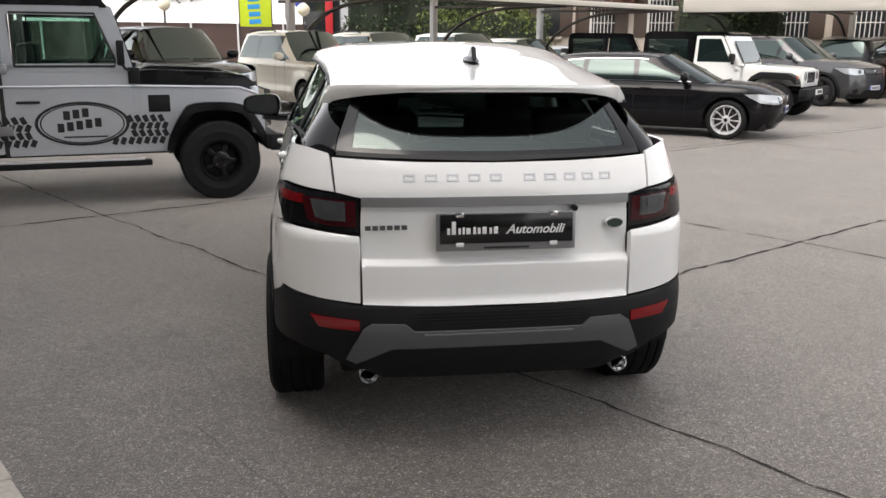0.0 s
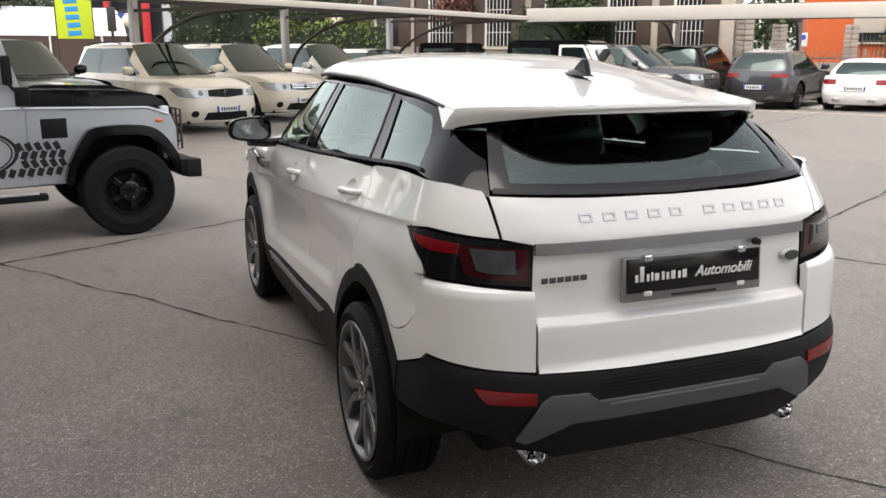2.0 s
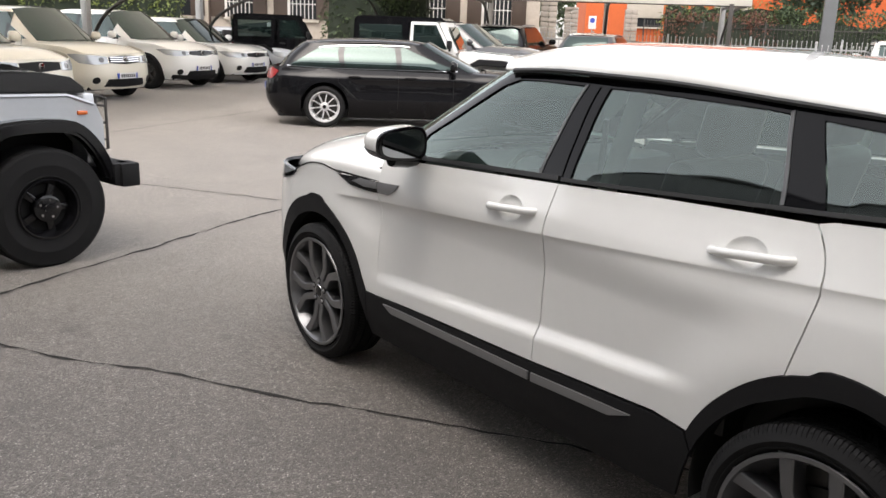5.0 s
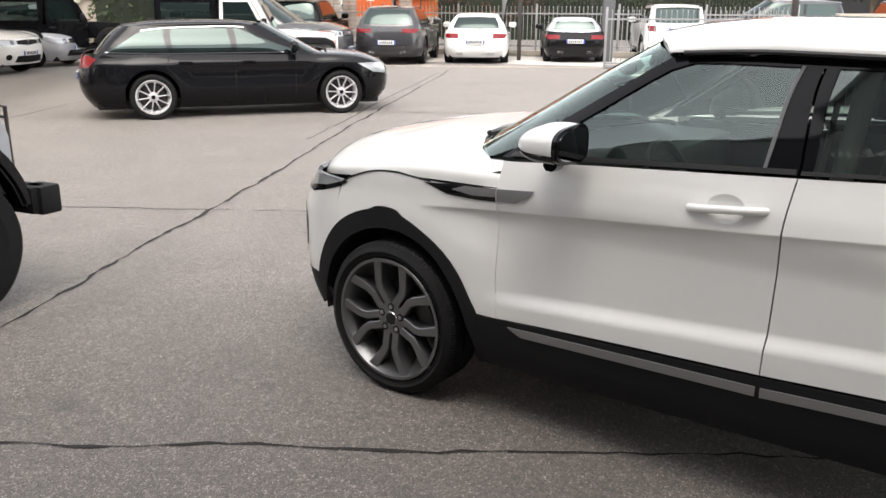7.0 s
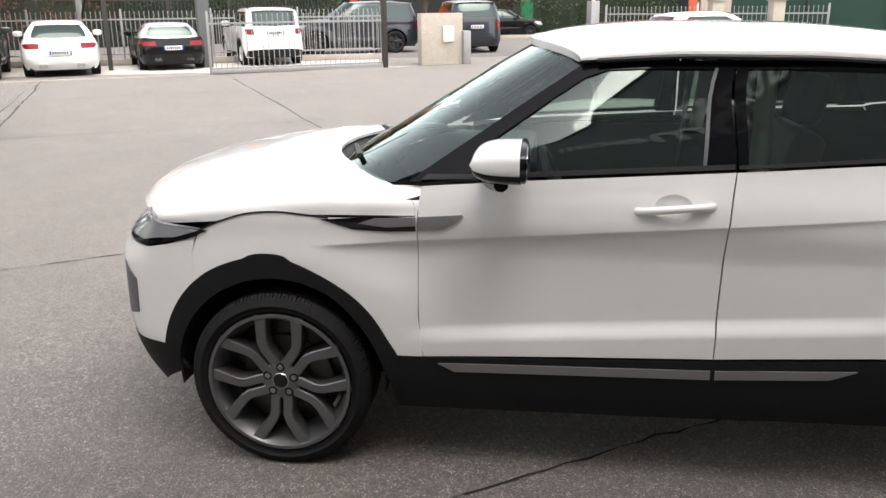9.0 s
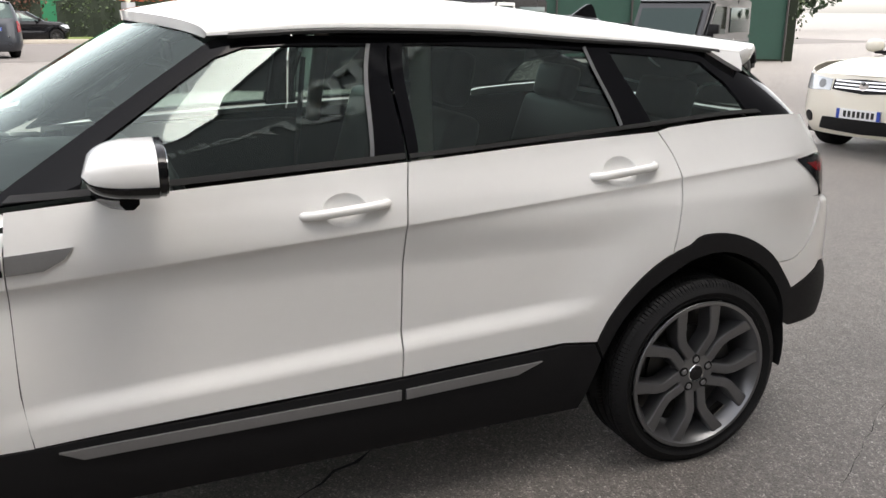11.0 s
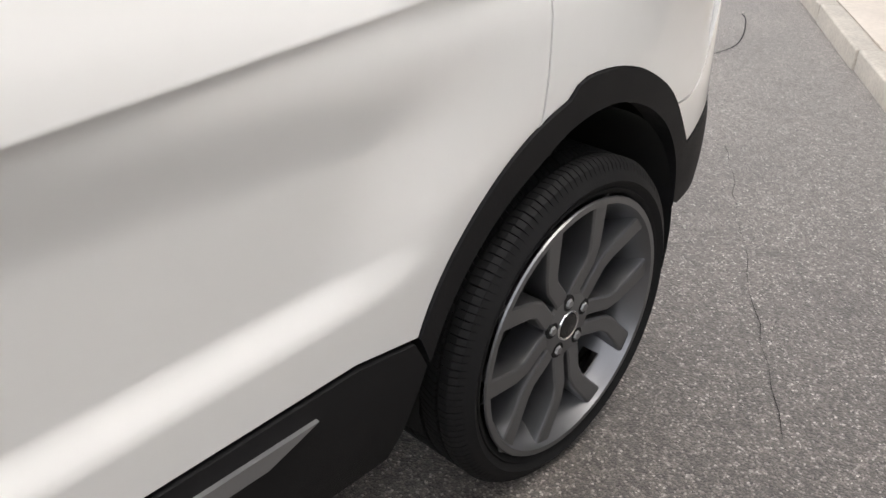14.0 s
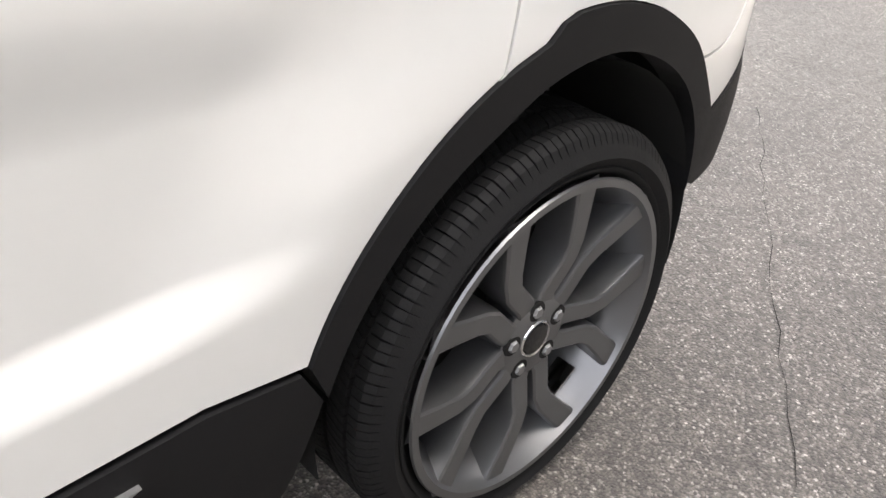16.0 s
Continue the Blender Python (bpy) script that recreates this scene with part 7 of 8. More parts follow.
    if slats is not None:
        for k in range(3):
            z = h0 + 0.03 + (h1 - h0 - 0.06) * (k + 0.5) / 3
            sheet("slat", B, nose([(-gx + 0.03, z), (0, z - 0.005), (gx - 0.03, z), (gx - 0.03, z + 0.018), (0, z + 0.013), (-gx + 0.03, z + 0.018)]), slats, offset=0.014, both=False, step=0.1, parent=g)
    part("badge", lathe([(0, 0.012), (0.05, 0.010), (0.058, 0.0)], 20, "y"), CHROME, car, at=pose(0, yF - 0.005 + (0.005 if h0 < 0.7 else -0.02), (h0 + h1) / 2))
    sheet("intake", B, nose([(-0.55 * W, 0.30), (0, 0.28), (0.55 * W, 0.30), (0.48 * W, 0.44), (0, 0.45), (-0.48 * W, 0.44)]), PLASTIC, offset=0.006, both=False)
    if fog:
        sheet("fog_lamp", B, nose(arc((-0.72 * W, 0.42), 0.065, 0, 360, 14)), PLASTIC, offset=0.006, depth=0.01)
    for y, s, zz in ((yF + 0.012, 1, 0.50), (yR - 0.016, -1, 0.62 if rear_low is None else rear_low)):
        pl = part("number_plate", box(-0.26, 0.26, -0.008, 0.008, -0.056, 0.056, 0.004), PLATEWHITE, car, at=pose(0, y, zz))
        for x in (-0.24, 0.24):
            part("plate_band", box(x - 0.02, x + 0.02, -0.010, 0.010, -0.054, 0.054), PLATEBLUE, pl)
        for k in range(7):
            part("plate_bar", box(-0.19 + k * 0.055, -0.155 + k * 0.055, -0.0095, 0.0095, -0.034, 0.034), INK, pl)
    if clad:
        for c in (0, wb):
            o, i = arc((c, R), ra + 0.055, 180 - a0, a0, 18), arc((c, R), ra - 0.008, a0, 180 - a0, 18)
            sheet("arch_lip", B, side(o + i), clad, offset=0.010, depth=0.03)
        sheet("sill", B, side([(ra, zb), (wb - ra, zb), (wb - ra + 0.02, zb + 0.12), (ra - 0.02, zb + 0.12)]), clad, offset=0.010)
        sheet("rear_skirt", B, back([(0, zb), (-0.55 * W, zb), (-0.9 * W, zb + 0.04), (-0.9 * W, zb + 0.2), (-0.5 * W, zb + 0.24), (0, zb + 0.24)]), clad, offset=0.008)
        sheet("front_skirt", B, nose([(0, zb), (-0.55 * W, zb), (-0.85 * W, zb + 0.04), (-0.85 * W, zb + 0.12), (-0.5 * W, zb + 0.10), (0, zb + 0.10)]), clad, offset=0.012)
    for k in range(exhausts):
        for sx in (-1, 1):
            part("exhaust", lathe([(0.03, 0.15), (0.032, 0.0), (0.04, 0.0), (0.04, 0.15)], 16, "y"), CHROME, car, at=pose(sx * (0.42 * W + 0.10 * k), yR - 0.01, 0.31))
    for sx in (-1, 1):
        bm = bmesh.new()
        bmesh.ops.create_uvsphere(bm, u_segments=14, v_segments=10, radius=1)
        for v in bm.verts:
            v.co = (0.12 * math.copysign(abs(v.co.x) ** 0.7, v.co.x), v.co.y * (0.09 if v.co.y > 0 else 0.04), 0.085 * math.copysign(abs(v.co.z) ** 0.7, v.co.z))
        mi = part("mirror", soft_edges(bm, 80), mirror_paint or paint, car, at=pose(sx * (W + 0.10), yA0 - 0.12, belt + 0.10))
        part("mirror_arm", box(-0.16 if sx > 0 else 0.02, -0.02 if sx > 0 else 0.16, -0.02, 0.05, -0.10, -0.06, 0.015), PLASTIC, mi)
        if rails:
            ys = np.linspace(0.1, 0.85, 12)
            pts = [tuple(p) for p in roof(np.array([sx * 0.80] * 12), ys)]
            part("roof_rail", tube([(p[0], p[1], p[2] + (0.045 if 0 < i < 11 else 0.0)) for i, p in enumerate(pts)], 0.016, 6), SILVERTRIM if rails == "silver" else PLASTIC, car)
        for y in (0, wb):
            add_wheel(car, sx * (W - 0.005), y, R - 0.003, style, R, rim, wheelw, sx > 0, turn=17 * y, full=False)
            b = lathe([(R + 0.05, 0.0), (R + 0.05, 0.26), (0.0, 0.26)], 18, "x", 200)
            b.transform(Matrix.Translation((-(W - 0.045), y, R + 0.01)) @ Matrix.Rotation(radians(-10), 4, "X"))
            if sx > 0:
                b.transform(Matrix.Diagonal((-1, 1, 1, 1)))
            part("wheel_housing", b, DARK, car)
    part("floor_pan", box(-W * 0.82, W * 0.82, yR + 0.25, yF - 0.25, zb - 0.02, zb + 0.12, 0.03), DARK, car)
    for x0 in (-0.5, 0.1):
        part("wiper", tube([(x0, wsb - 0.03, belt + 0.03), (x0 + 0.5, wsb - 0.06, belt + 0.02)], 0.01, 5), SEAL, car)
    return car


SUV = dict(wb=2.89, ro=1.0, fo=0.95, W=0.93, belt=1.12, roof_z=1.79, hood_z=1.12, nose_z=0.92, R=0.36, rim=0.24, style="five", ws=(0.55, 1.35), rw=(0.12, 0.42), pillars=(1.5, 0.45), dl=(-0.62, -0.35), rails=True, head=(0.72, 0.90, 0.45), grille=PLASTIC, clad=None)
KINDS = {
    "freemont": dict(SUV),
    "disco": dict(SUV, wb=2.74, ro=0.92, fo=0.9, W=0.945, roof_z=1.80, rw=(0.1, 0.35), style="black5", R=0.365, rim=0.25, clad=PLASTIC, rails=False, head=(0.78, 0.92, 0.45), grille=GLOSSBLACK),
    "crossover": dict(SUV, wb=2.7, ro=0.85, fo=0.85, W=0.9, roof_z=1.66, belt=1.04, hood_z=1.03, nose_z=0.85, style="black5", R=0.34, rim=0.24, rails=False, head=(0.68, 0.82, 0.45)),
    "sport": dict(SUV, wb=2.92, ro=0.98, fo=0.9, W=0.98, belt=1.16, roof_z=1.78, hood_z=1.2, nose_z=1.0, R=0.385, rim=0.27, style="dark", head=(0.82, 0.98, 0.5), clad=PLASTIC),
    "pickup": dict(SUV, wb=3.0, ro=1.2, fo=0.9, W=0.92, belt=1.2, roof_z=1.82, hood_z=1.2, nose_z=1.02, R=0.39, rim=0.22, ws=(0.55, 1.2), pillars=(1.75, 0.9), dl=(-0.9, -0.8), rw=(0.05, 0.2), head=(0.84, 1.02, 0.45), slats=CHROME, rails=False),
    "estate": dict(wb=2.7, ro=1.03, fo=0.88, W=0.885, belt=0.94, roof_z=1.43, hood_z=0.96, nose_z=0.76, R=0.325, rim=0.245, style="multi", ws=(0.35, 1.15), rw=(0.18, 0.75), pillars=(1.2, 0.3), dl=(-0.62, -0.10), chrome_line=True, gw=0.68, head=(0.60, 0.76, 0.48), tail=(0.76, 0.93, 0.5), bottom=0.17, fog=False),
    "coupe": dict(wb=2.69, ro=0.95, fo=0.83, W=0.93, belt=0.93, roof_z=1.41, hood_z=0.95, nose_z=0.76, R=0.335, rim=0.25, style="dark", ws=(0.35, 1.1), rw=(0.45, 1.05), pillars=(0.95,), dl=(-0.05, 0.20), gw=0.68, tail=(0.72, 0.85, 0.52), head=(0.6, 0.74, 0.5), exhausts=2, bottom=0.19),
    "roadster": dict(wb=2.5, ro=0.88, fo=0.86, W=0.895, belt=0.88, roof_z=1.29, hood_z=0.9, nose_z=0.7, R=0.32, rim=0.235, style="dark", ws=(0.75, 1.35), rw=(0.62, 0.95), pillars=(0.55,), dl=(0.35, 0.42), gw=0.68, tail=(0.68, 0.80, 0.5), head=(0.55, 0.68, 0.5), exhausts=2, bottom=0.18),
    "macan": dict(SUV, wb=2.81, ro=0.96, fo=0.92, W=0.96, belt=1.06, roof_z=1.62, hood_z=1.05, nose_z=0.85, rw=(0.12, 0.62), gw=0.68, rails=False, R=0.375, rim=0.265, style="dark", tail=(0.88, 0.99, 0.45), exhausts=2, dl=(-0.5, -0.1), head=(0.68, 0.82, 0.5)),
    "boxy_small": dict(SUV, wb=2.57, ro=0.82, fo=0.84, W=0.90, belt=1.10, roof_z=1.68, hood_z=1.12, nose_z=0.98, rw=(0.06, 0.22), gw=0.80, R=0.345, rim=0.225, clad=PLASTIC, tail=(0.90, 1.10, 0.68), pillars=(1.3, 0.35), dl=(-0.5, -0.42), head=(0.82, 0.98, 0.55), rear_low=0.95),
    "luxury": dict(SUV, wb=2.92, ro=1.08, fo=0.9, W=0.99, belt=1.2, roof_z=1.83, hood_z=1.24, nose_z=1.05, R=0.395, rim=0.28, style="dark", rw=(0.06, 0.35), gw=0.76, tail=(0.82, 1.18, 0.76), rear_low=0.92, rails=False, dl=(-0.72, -0.55), head=(0.84, 1.02, 0.5)),
    "hatch": dict(wb=2.59, ro=0.72, fo=0.78, W=0.865, belt=0.95, roof_z=1.45, hood_z=0.98, nose_z=0.8, R=0.315, rim=0.225, style="dark", ws=(0.35, 1.05), rw=(0.1, 0.35), pillars=(1.15, 0.35), dl=(-0.25, -0.1), head=(0.62, 0.8, 0.5), tail=(0.78, 0.95, 0.6), bottom=0.2),
    "touareg": dict(SUV, wb=2.9, ro=0.98, fo=0.93, W=0.965, belt=1.08, roof_z=1.71, hood_z=1.1, nose_z=0.92, R=0.375, rim=0.255, style="five", slats=CHROME, head=(0.72, 0.89, 0.42), rails="silver"),
}

ROW = "cars parked under the shade roof"
FENCE_ROW = "cars parked tail-out along the fence"
build_car("suv", "cream family SUV with a black grille, parked under the shade", place(0.36, 14.25, -62, 0, 3.85), CREAM, group=ROW, **KINDS["freemont"])
build_car("suv", "cream family SUV with chrome grille slats, parked under the shade", place(2.42, 16.6, -62, 0, 3.85), CREAM, group=ROW, **dict(KINDS["freemont"], slats=CHROME))
build_car("suv", "white SUV with black wheels and black arch cladding", place(5.0, 19.1, -62, 0, 3.65), WHITE, group=ROW, **KINDS["disco"])
build_car("crossover", "white crossover with dark wheels, parked under the shade", place(7.1, 20.7, -62, 0, 3.5), WHITE, group=ROW, **KINDS["crossover"])
build_car("estate_car", "silver estate car parked beside white crossovers", place(9.3, 22.3, -62, 0, 3.5), SILVER, group=ROW, **dict(KINDS["estate"], style="five"))
build_car("pickup", "black pickup with a chrome grille, parked under the shade", place(-2.3, 11.6, -62, 0, 3.9), BLACKPAINT, group=ROW, **KINDS["pickup"])
build_car("estate_car", "black estate car with chrome window line and silver multi-spoke wheels", place(6.22, 9.68, -34.5, 0.885, 2.8), BLACKPAINT, **dict(KINDS["estate"], wb=2.8, R=0.335, rim=0.25))
build_car("suv", "dark grey luxury SUV with silver skid plate, nose out", place(12.3, 16.6, -62, 0.98, 2.92), GREYPAINT, group=ROW, **dict(KINDS["sport"], slats=SILVERTRIM))
build_car("suv", "black SUV with chrome window line, parked tail-out", place(14.6, 19.6, 32, 0, -0.9), BLACKPAINT, group=FENCE_ROW, **dict(KINDS["sport"], chrome_line=True, rails="silver"))
build_car("suv", "dark grey sports SUV parked tail-out by the fence", place(14.75, 16.0, 30, 0, -0.9), GREYPAINT, group=FENCE_ROW, **KINDS["macan"])
build_car("coupe", "white coupe with dark wheels and four exhausts", place(17.4, 14.8, 32, 0, 0), WHITE, group=FENCE_ROW, **KINDS["coupe"])
build_car("roadster", "black roadster with a closed silver-grey top", place(19.6, 12.8, 32, 0, 0), BLACKPAINT, group=FENCE_ROW, **dict(KINDS["roadster"], roof_paint=SILVER, pillar_paint=SILVER))
build_car("suv", "white small boxy SUV with black lower trim", place(21.5, 10.5, 32, 0, 0), WHITE, group=FENCE_ROW, **KINDS["boxy_small"])
build_car("suv", "dark grey luxury SUV behind the sliding gate", place(27.5, 9.5, 120, 0, 1.4), DARKBLUE, **KINDS["luxury"])
build_car("suv", "dark luxury SUV leaving through the gateway", place(28.2, 4.2, 20, 0.98, 0), DARKBLUE, **KINDS["luxury"])
build_car("hatchback", "black hatchback driving on the street", place(39.2, 5.85, -70, 0.86, 0), BLACKPAINT, **KINDS["hatch"])
build_car("coupe", "white coupe parked by the hedge fence", place(22.0, -2.5, -60, 0, 1.3), WHITE, **dict(KINDS["estate"], style="dark", chrome_line=False))
build_car("suv", "cream SUV with chrome grille bars and roof rails", place(3.06, -6.97, 100, -0.96, 2.9), CREAM, **KINDS["touareg"])

# ---- boxy off-road cars ----
def slab(poly, x0, x1, bevel=0.015):
    """A side profile of (y, z) points as a solid between x0 and x1."""
    return prism(poly, x0, x1, "x", bevel)


def build_jeep(label, at, paint, top, glass=FARGLASS, group=""):
    wb, R = 2.45, 0.40
    c = thing("off_roader", label, "car", at, group)
    hw = 0.74
    tub = [(-0.62, 0.52), (-0.62, 1.12), (1.62, 1.12), (1.66, 1.06), (1.66, 0.5), (0.55, 0.48)]
    part("body", slab(tub, -hw, hw, 0.03), paint, c)
    part("bonnet", slab([(1.66, 0.72), (1.66, 1.14), (1.9, 1.15), (2.85, 1.08), (2.95, 1.02), (2.95, 0.72)], -0.62, 0.62, 0.05), paint, c)
    part("windscreen_frame", slab([(1.58, 1.10), (1.70, 1.10), (1.36, 1.76), (1.24, 1.76)], -hw + 0.02, hw - 0.02, 0.02), paint, c)
    part("windscreen", box(-0.60, 0.60, -0.008, 0.008, 0, 0.52, 0.0), glass, c, at=pose(0, 1.70, 1.18, 27))
    part("hardtop", slab([(-0.64, 1.12), (-0.60, 1.80), (-0.4, 1.84), (1.3, 1.83), (1.42, 1.76), (1.22, 1.72), (0.62, 1.70), (0.58, 1.12)], -hw + 0.01, hw - 0.01, 0.03), top, c)
    for sx in (-1, 1):
        x = sx * hw
        part("rear_side_window", box(x - 0.008, x + 0.008, -0.48, 0.46, 1.20, 1.66, 0.006), glass, c)
        d = part("door", slab([(0.62, 0.52), (0.62, 1.14), (0.66, 1.74), (1.24, 1.74), (1.56, 1.14), (1.60, 0.60), (1.45, 0.52)], x - 0.02, x + 0.016, 0.01), paint, c)
        part("door_window", slab([(0.70, 1.18), (0.72, 1.68), (1.21, 1.68), (1.46, 1.18)], x - 0.024, x + 0.020, 0.004), glass, d)
        part("door_handle", box(x - 0.02, x + 0.035, 0.70, 0.86, 1.0, 1.04, 0.01), PLASTIC, d)
        for z in (0.66, 1.02):
            part("hinge", box(x - 0.01, x + 0.03, 1.56, 1.66, z, z + 0.06, 0.008), paint, d)
        m = part("mirror", box(x + sx * 0.06 - 0.1, x + sx * 0.06 + 0.1, -0.05, 0.05, -0.08, 0.09, 0.03), PLASTIC, c, at=pose(sx * 0.08, 1.52, 1.28))
        part("mirror_arm", box(x - 0.06, x + 0.06, -0.02, 0.02, -0.14, -0.06, 0.01), PLASTIC, m)
        part("front_fender", slab([(1.78, 0.62), (1.98, 0.90), (2.15, 1.0), (2.72, 0.99), (2.88, 0.92), (2.94, 0.78), (2.90, 0.76), (2.80, 0.86), (2.20, 0.88), (2.02, 0.82), (1.86, 0.58)], sx * 0.60, sx * 0.95, 0.015), PLASTIC, c)
        part("rear_fender", slab([(-0.60, 0.60), (-0.50, 0.86), (-0.35, 0.96), (0.32, 0.96), (0.48, 0.86), (0.60, 0.56), (0.54, 0.54), (0.42, 0.78), (0.28, 0.86), (-0.30, 0.86), (-0.44, 0.78), (-0.53, 0.58)], sx * 0.70, sx * 0.95, 0.015), PLASTIC, c)
        h = part("headlamp", lathe([(0, 0.03), (0.075, 0.025), (0.09, 0.0), (0.09, -0.03)], 22, "y"), CLEARLENS, c, at=pose(sx * 0.44, 2.955, 0.92))
        part("lamp_ring", lathe([(0.085, 0.02), (0.098, 0.015), (0.1, -0.03)], 22, "y"), GLOSSBLACK, h)
        part("indicator", lathe([(0, 0.02), (0.04, 0.015), (0.045, 0)], 14, "y"), ORANGE, c, at=pose(sx * 0.80, 2.91, 0.90))
        part("tail_lamp", box(sx * 0.66 - 0.05, sx * 0.66 + 0.05, -0.66, -0.62, 0.82, 1.02, 0.01), REDLENS, c)
        for y in (0, wb):
            add_wheel(c, sx * 0.93, y, R, "black5", R, 0.215, 0.255, sx > 0, 20 + y * 9, full=False)
        part("step_bar", tube([(sx * 0.80, 0.55, 0.40), (sx * 0.82, 0.7, 0.38), (sx * 0.82, 1.7, 0.38), (sx * 0.80, 1.85, 0.40)], 0.035, 8), PLASTIC, c)
    g = part("grille", slab([(2.93, 0.70), (2.93, 1.05), (2.97, 1.03), (2.975, 0.70)], -0.60, 0.60, 0.01), paint, c)
    for k in range(7):
        part("grille_slot", box(-0.265 + k * 0.083, -0.225 + k * 0.083, 2.965, 2.982, 0.78, 1.0, 0.006), DARK, g)
    fb = part("front_bumper", box(-0.90, 0.90, 2.98, 3.16, 0.50, 0.68, 0.035), PLASTIC, c)
    pl = part("number_plate", box(-0.26, 0.26, 3.16, 3.175, 0.54, 0.65, 0.003), PLATEWHITE, c)
    for k in range(7):
        part("plate_bar", box(-0.19 + k * 0.055, -0.155 + k * 0.055, 3.174, 3.178, 0.56, 0.63), INK, pl)
    part("rear_bumper", box(-0.85, 0.85, -0.80, -0.62, 0.48, 0.66, 0.03), PLASTIC, c)
    part("rear_screen", box(-0.58, 0.58, -0.645, -0.62, 1.18, 1.68, 0.008), glass, c)
    part("spare_tyre", wheel_meshes("black5", R, 0.215, 0.255)["tyre"], None, c, at=pose(0, -0.90, 0.95, 0, 0, 90))
    part("chassis", box(-0.5, 0.5, -0.6, 2.9, 0.38, 0.55, 0.02), DARK, c)
    return c


def build_defender(at):
    wb, R, HW = 2.79, 0.405, 0.80
    c = thing("off_roader", "silver off-roader with black bonnet, roof and arches, tyre-track decals", "car", at)
    # bodysides in pieces, with the raised waist
    for sx in (-1, 1):
        x = sx * HW
        rear = part("rear_door", slab([(-0.10, 0.52), (-0.10, 1.30), (0.79, 1.30), (0.79, 0.52)], x - 0.03, x, 0.008), SILVER, c)
        part("rear_side", slab([(-1.0, 0.72), (-1.0, 1.30), (-0.115, 1.30), (-0.115, 0.9), (-0.42, 0.9), (-0.55, 0.72)], x - 0.03, x, 0.008), SILVER, c)
        d = part("front_door", slab([(0.83, 0.50), (0.83, 1.30), (1.96, 1.30), (1.98, 1.18), (1.98, 0.50)], x - 0.03, x, 0.008), SILVER, c)
        part("door_frame", slab(strip([(0.89, 1.325), (0.89, 1.87), (1.71, 1.87), (1.89, 1.40), (1.89, 1.325), (0.89, 1.325)], 0.10), x - 0.035, x - 0.008, 0.0), SILVER, d)
        part("door_window", slab([(0.95, 1.35), (0.95, 1.84), (1.68, 1.84), (1.83, 1.42), (1.83, 1.35)], x - 0.022, x - 0.018, 0.0), GLASS, d)
        part("window_seal", slab(strip([(0.95, 1.35), (0.95, 1.845), (1.685, 1.845), (1.84, 1.42), (1.84, 1.35), (0.95, 1.35)], 0.022), x - 0.03, x - 0.001, 0.0), SEAL, d)
        part("rear_frame", slab(strip([(-0.04, 1.325), (-0.04, 1.87), (0.735, 1.87), (0.735, 1.325), (-0.04, 1.325)], 0.11), x - 0.035, x - 0.008, 0.0), SILVER, rear)
        part("rear_window", slab([(0.02, 1.35), (0.02, 1.84), (0.68, 1.84), (0.68, 1.35)], x - 0.022, x - 0.018, 0.0), GLASS, rear)
        part("pillar_gap", box(x - 0.025, x - 0.006, 0.79, 0.83, 0.5, 1.9), SEAL, c)
        part("waist_bead", tube([(x, -1.0, 1.16), (x, 1.98, 1.16)], 0.013, 6), SILVER, c)
        wing = slab([(2.0, 0.50), (2.0, 1.17), (3.05, 1.14), (3.22, 1.08), (3.27, 0.95), (3.27, 0.62), (3.20, 0.62), (3.10, 0.80), (3.02, 0.90), (2.56, 0.92), (2.44, 0.84), (2.30, 0.50)], x - 0.16 * sx, x, 0.012)
        part("front_wing", wing, SILVER, c)
        part("wing_vent", box(x - 0.01, x + 0.008, 2.12, 2.33, 0.90, 1.07, 0.03), PLASTIC, c)
        part("wing_bead", tube([(x, 2.0, 1.16), (x, 3.02, 1.135), (x, 3.2, 1.07)], 0.014, 6), SILVER, c)
        arch = [(2.26, 0.50), (2.30, 0.66), (2.42, 0.88), (2.55, 0.985), (2.95, 0.985), (3.12, 0.90), (3.24, 0.72), (3.28, 0.56)]
        inner = [(3.22, 0.54), (3.17, 0.68), (3.06, 0.84), (2.92, 0.90), (2.60, 0.90), (2.48, 0.82), (2.37, 0.64), (2.33, 0.48)]
        part("arch_flare", slab(curve2(arch, 3, False) + curve2(inner, 3, False), x - 0.02 * sx, x + 0.115 * sx, 0.02), GLOSSBLACK, c)
        ra = [(-0.50, 0.52), (-0.44, 0.74), (-0.30, 0.93), (0.30, 0.93), (0.42, 0.76), (0.48, 0.54), (0.42, 0.52), (0.34, 0.74), (0.22, 0.86), (-0.24, 0.86), (-0.36, 0.74), (-0.43, 0.52)]
        part("arch_flare", slab(ra, x - 0.02 * sx, x + 0.115 * sx, 0.02), GLOSSBLACK, c)
        part("side_light", box(x - 0.01, x + 0.018, 3.08, 3.15, 1.0, 1.03, 0.01), ORANGE, c)
        part("step", box(sx * (HW + 0.0) - 0.06, sx * (HW + 0.0) + 0.06, 0.35, 2.12, 0.37, 0.43, 0.02), PLASTIC, c)
        part("step_trim", box(sx * (HW + 0.03) - 0.035, sx * (HW + 0.03) + 0.035, 0.30, 2.05, 0.43, 0.447, 0.006), RIMSILVER, c)
        part("door_handle", box(x - 0.01, x + 0.022, 0.93, 1.14, 1.0, 1.025, 0.008), PLASTIC, d)
        for z in (0.70, 1.28):
            part("hinge", box(x - 0.01, x + 0.022, 0.76, 0.88, z, z + 0.09, 0.008), SILVERTRIM, c)
        part("hinge", box(x - 0.03, x + 0.025, 1.95, 2.06, 1.18, 1.34, 0.012), PLASTIC, c)
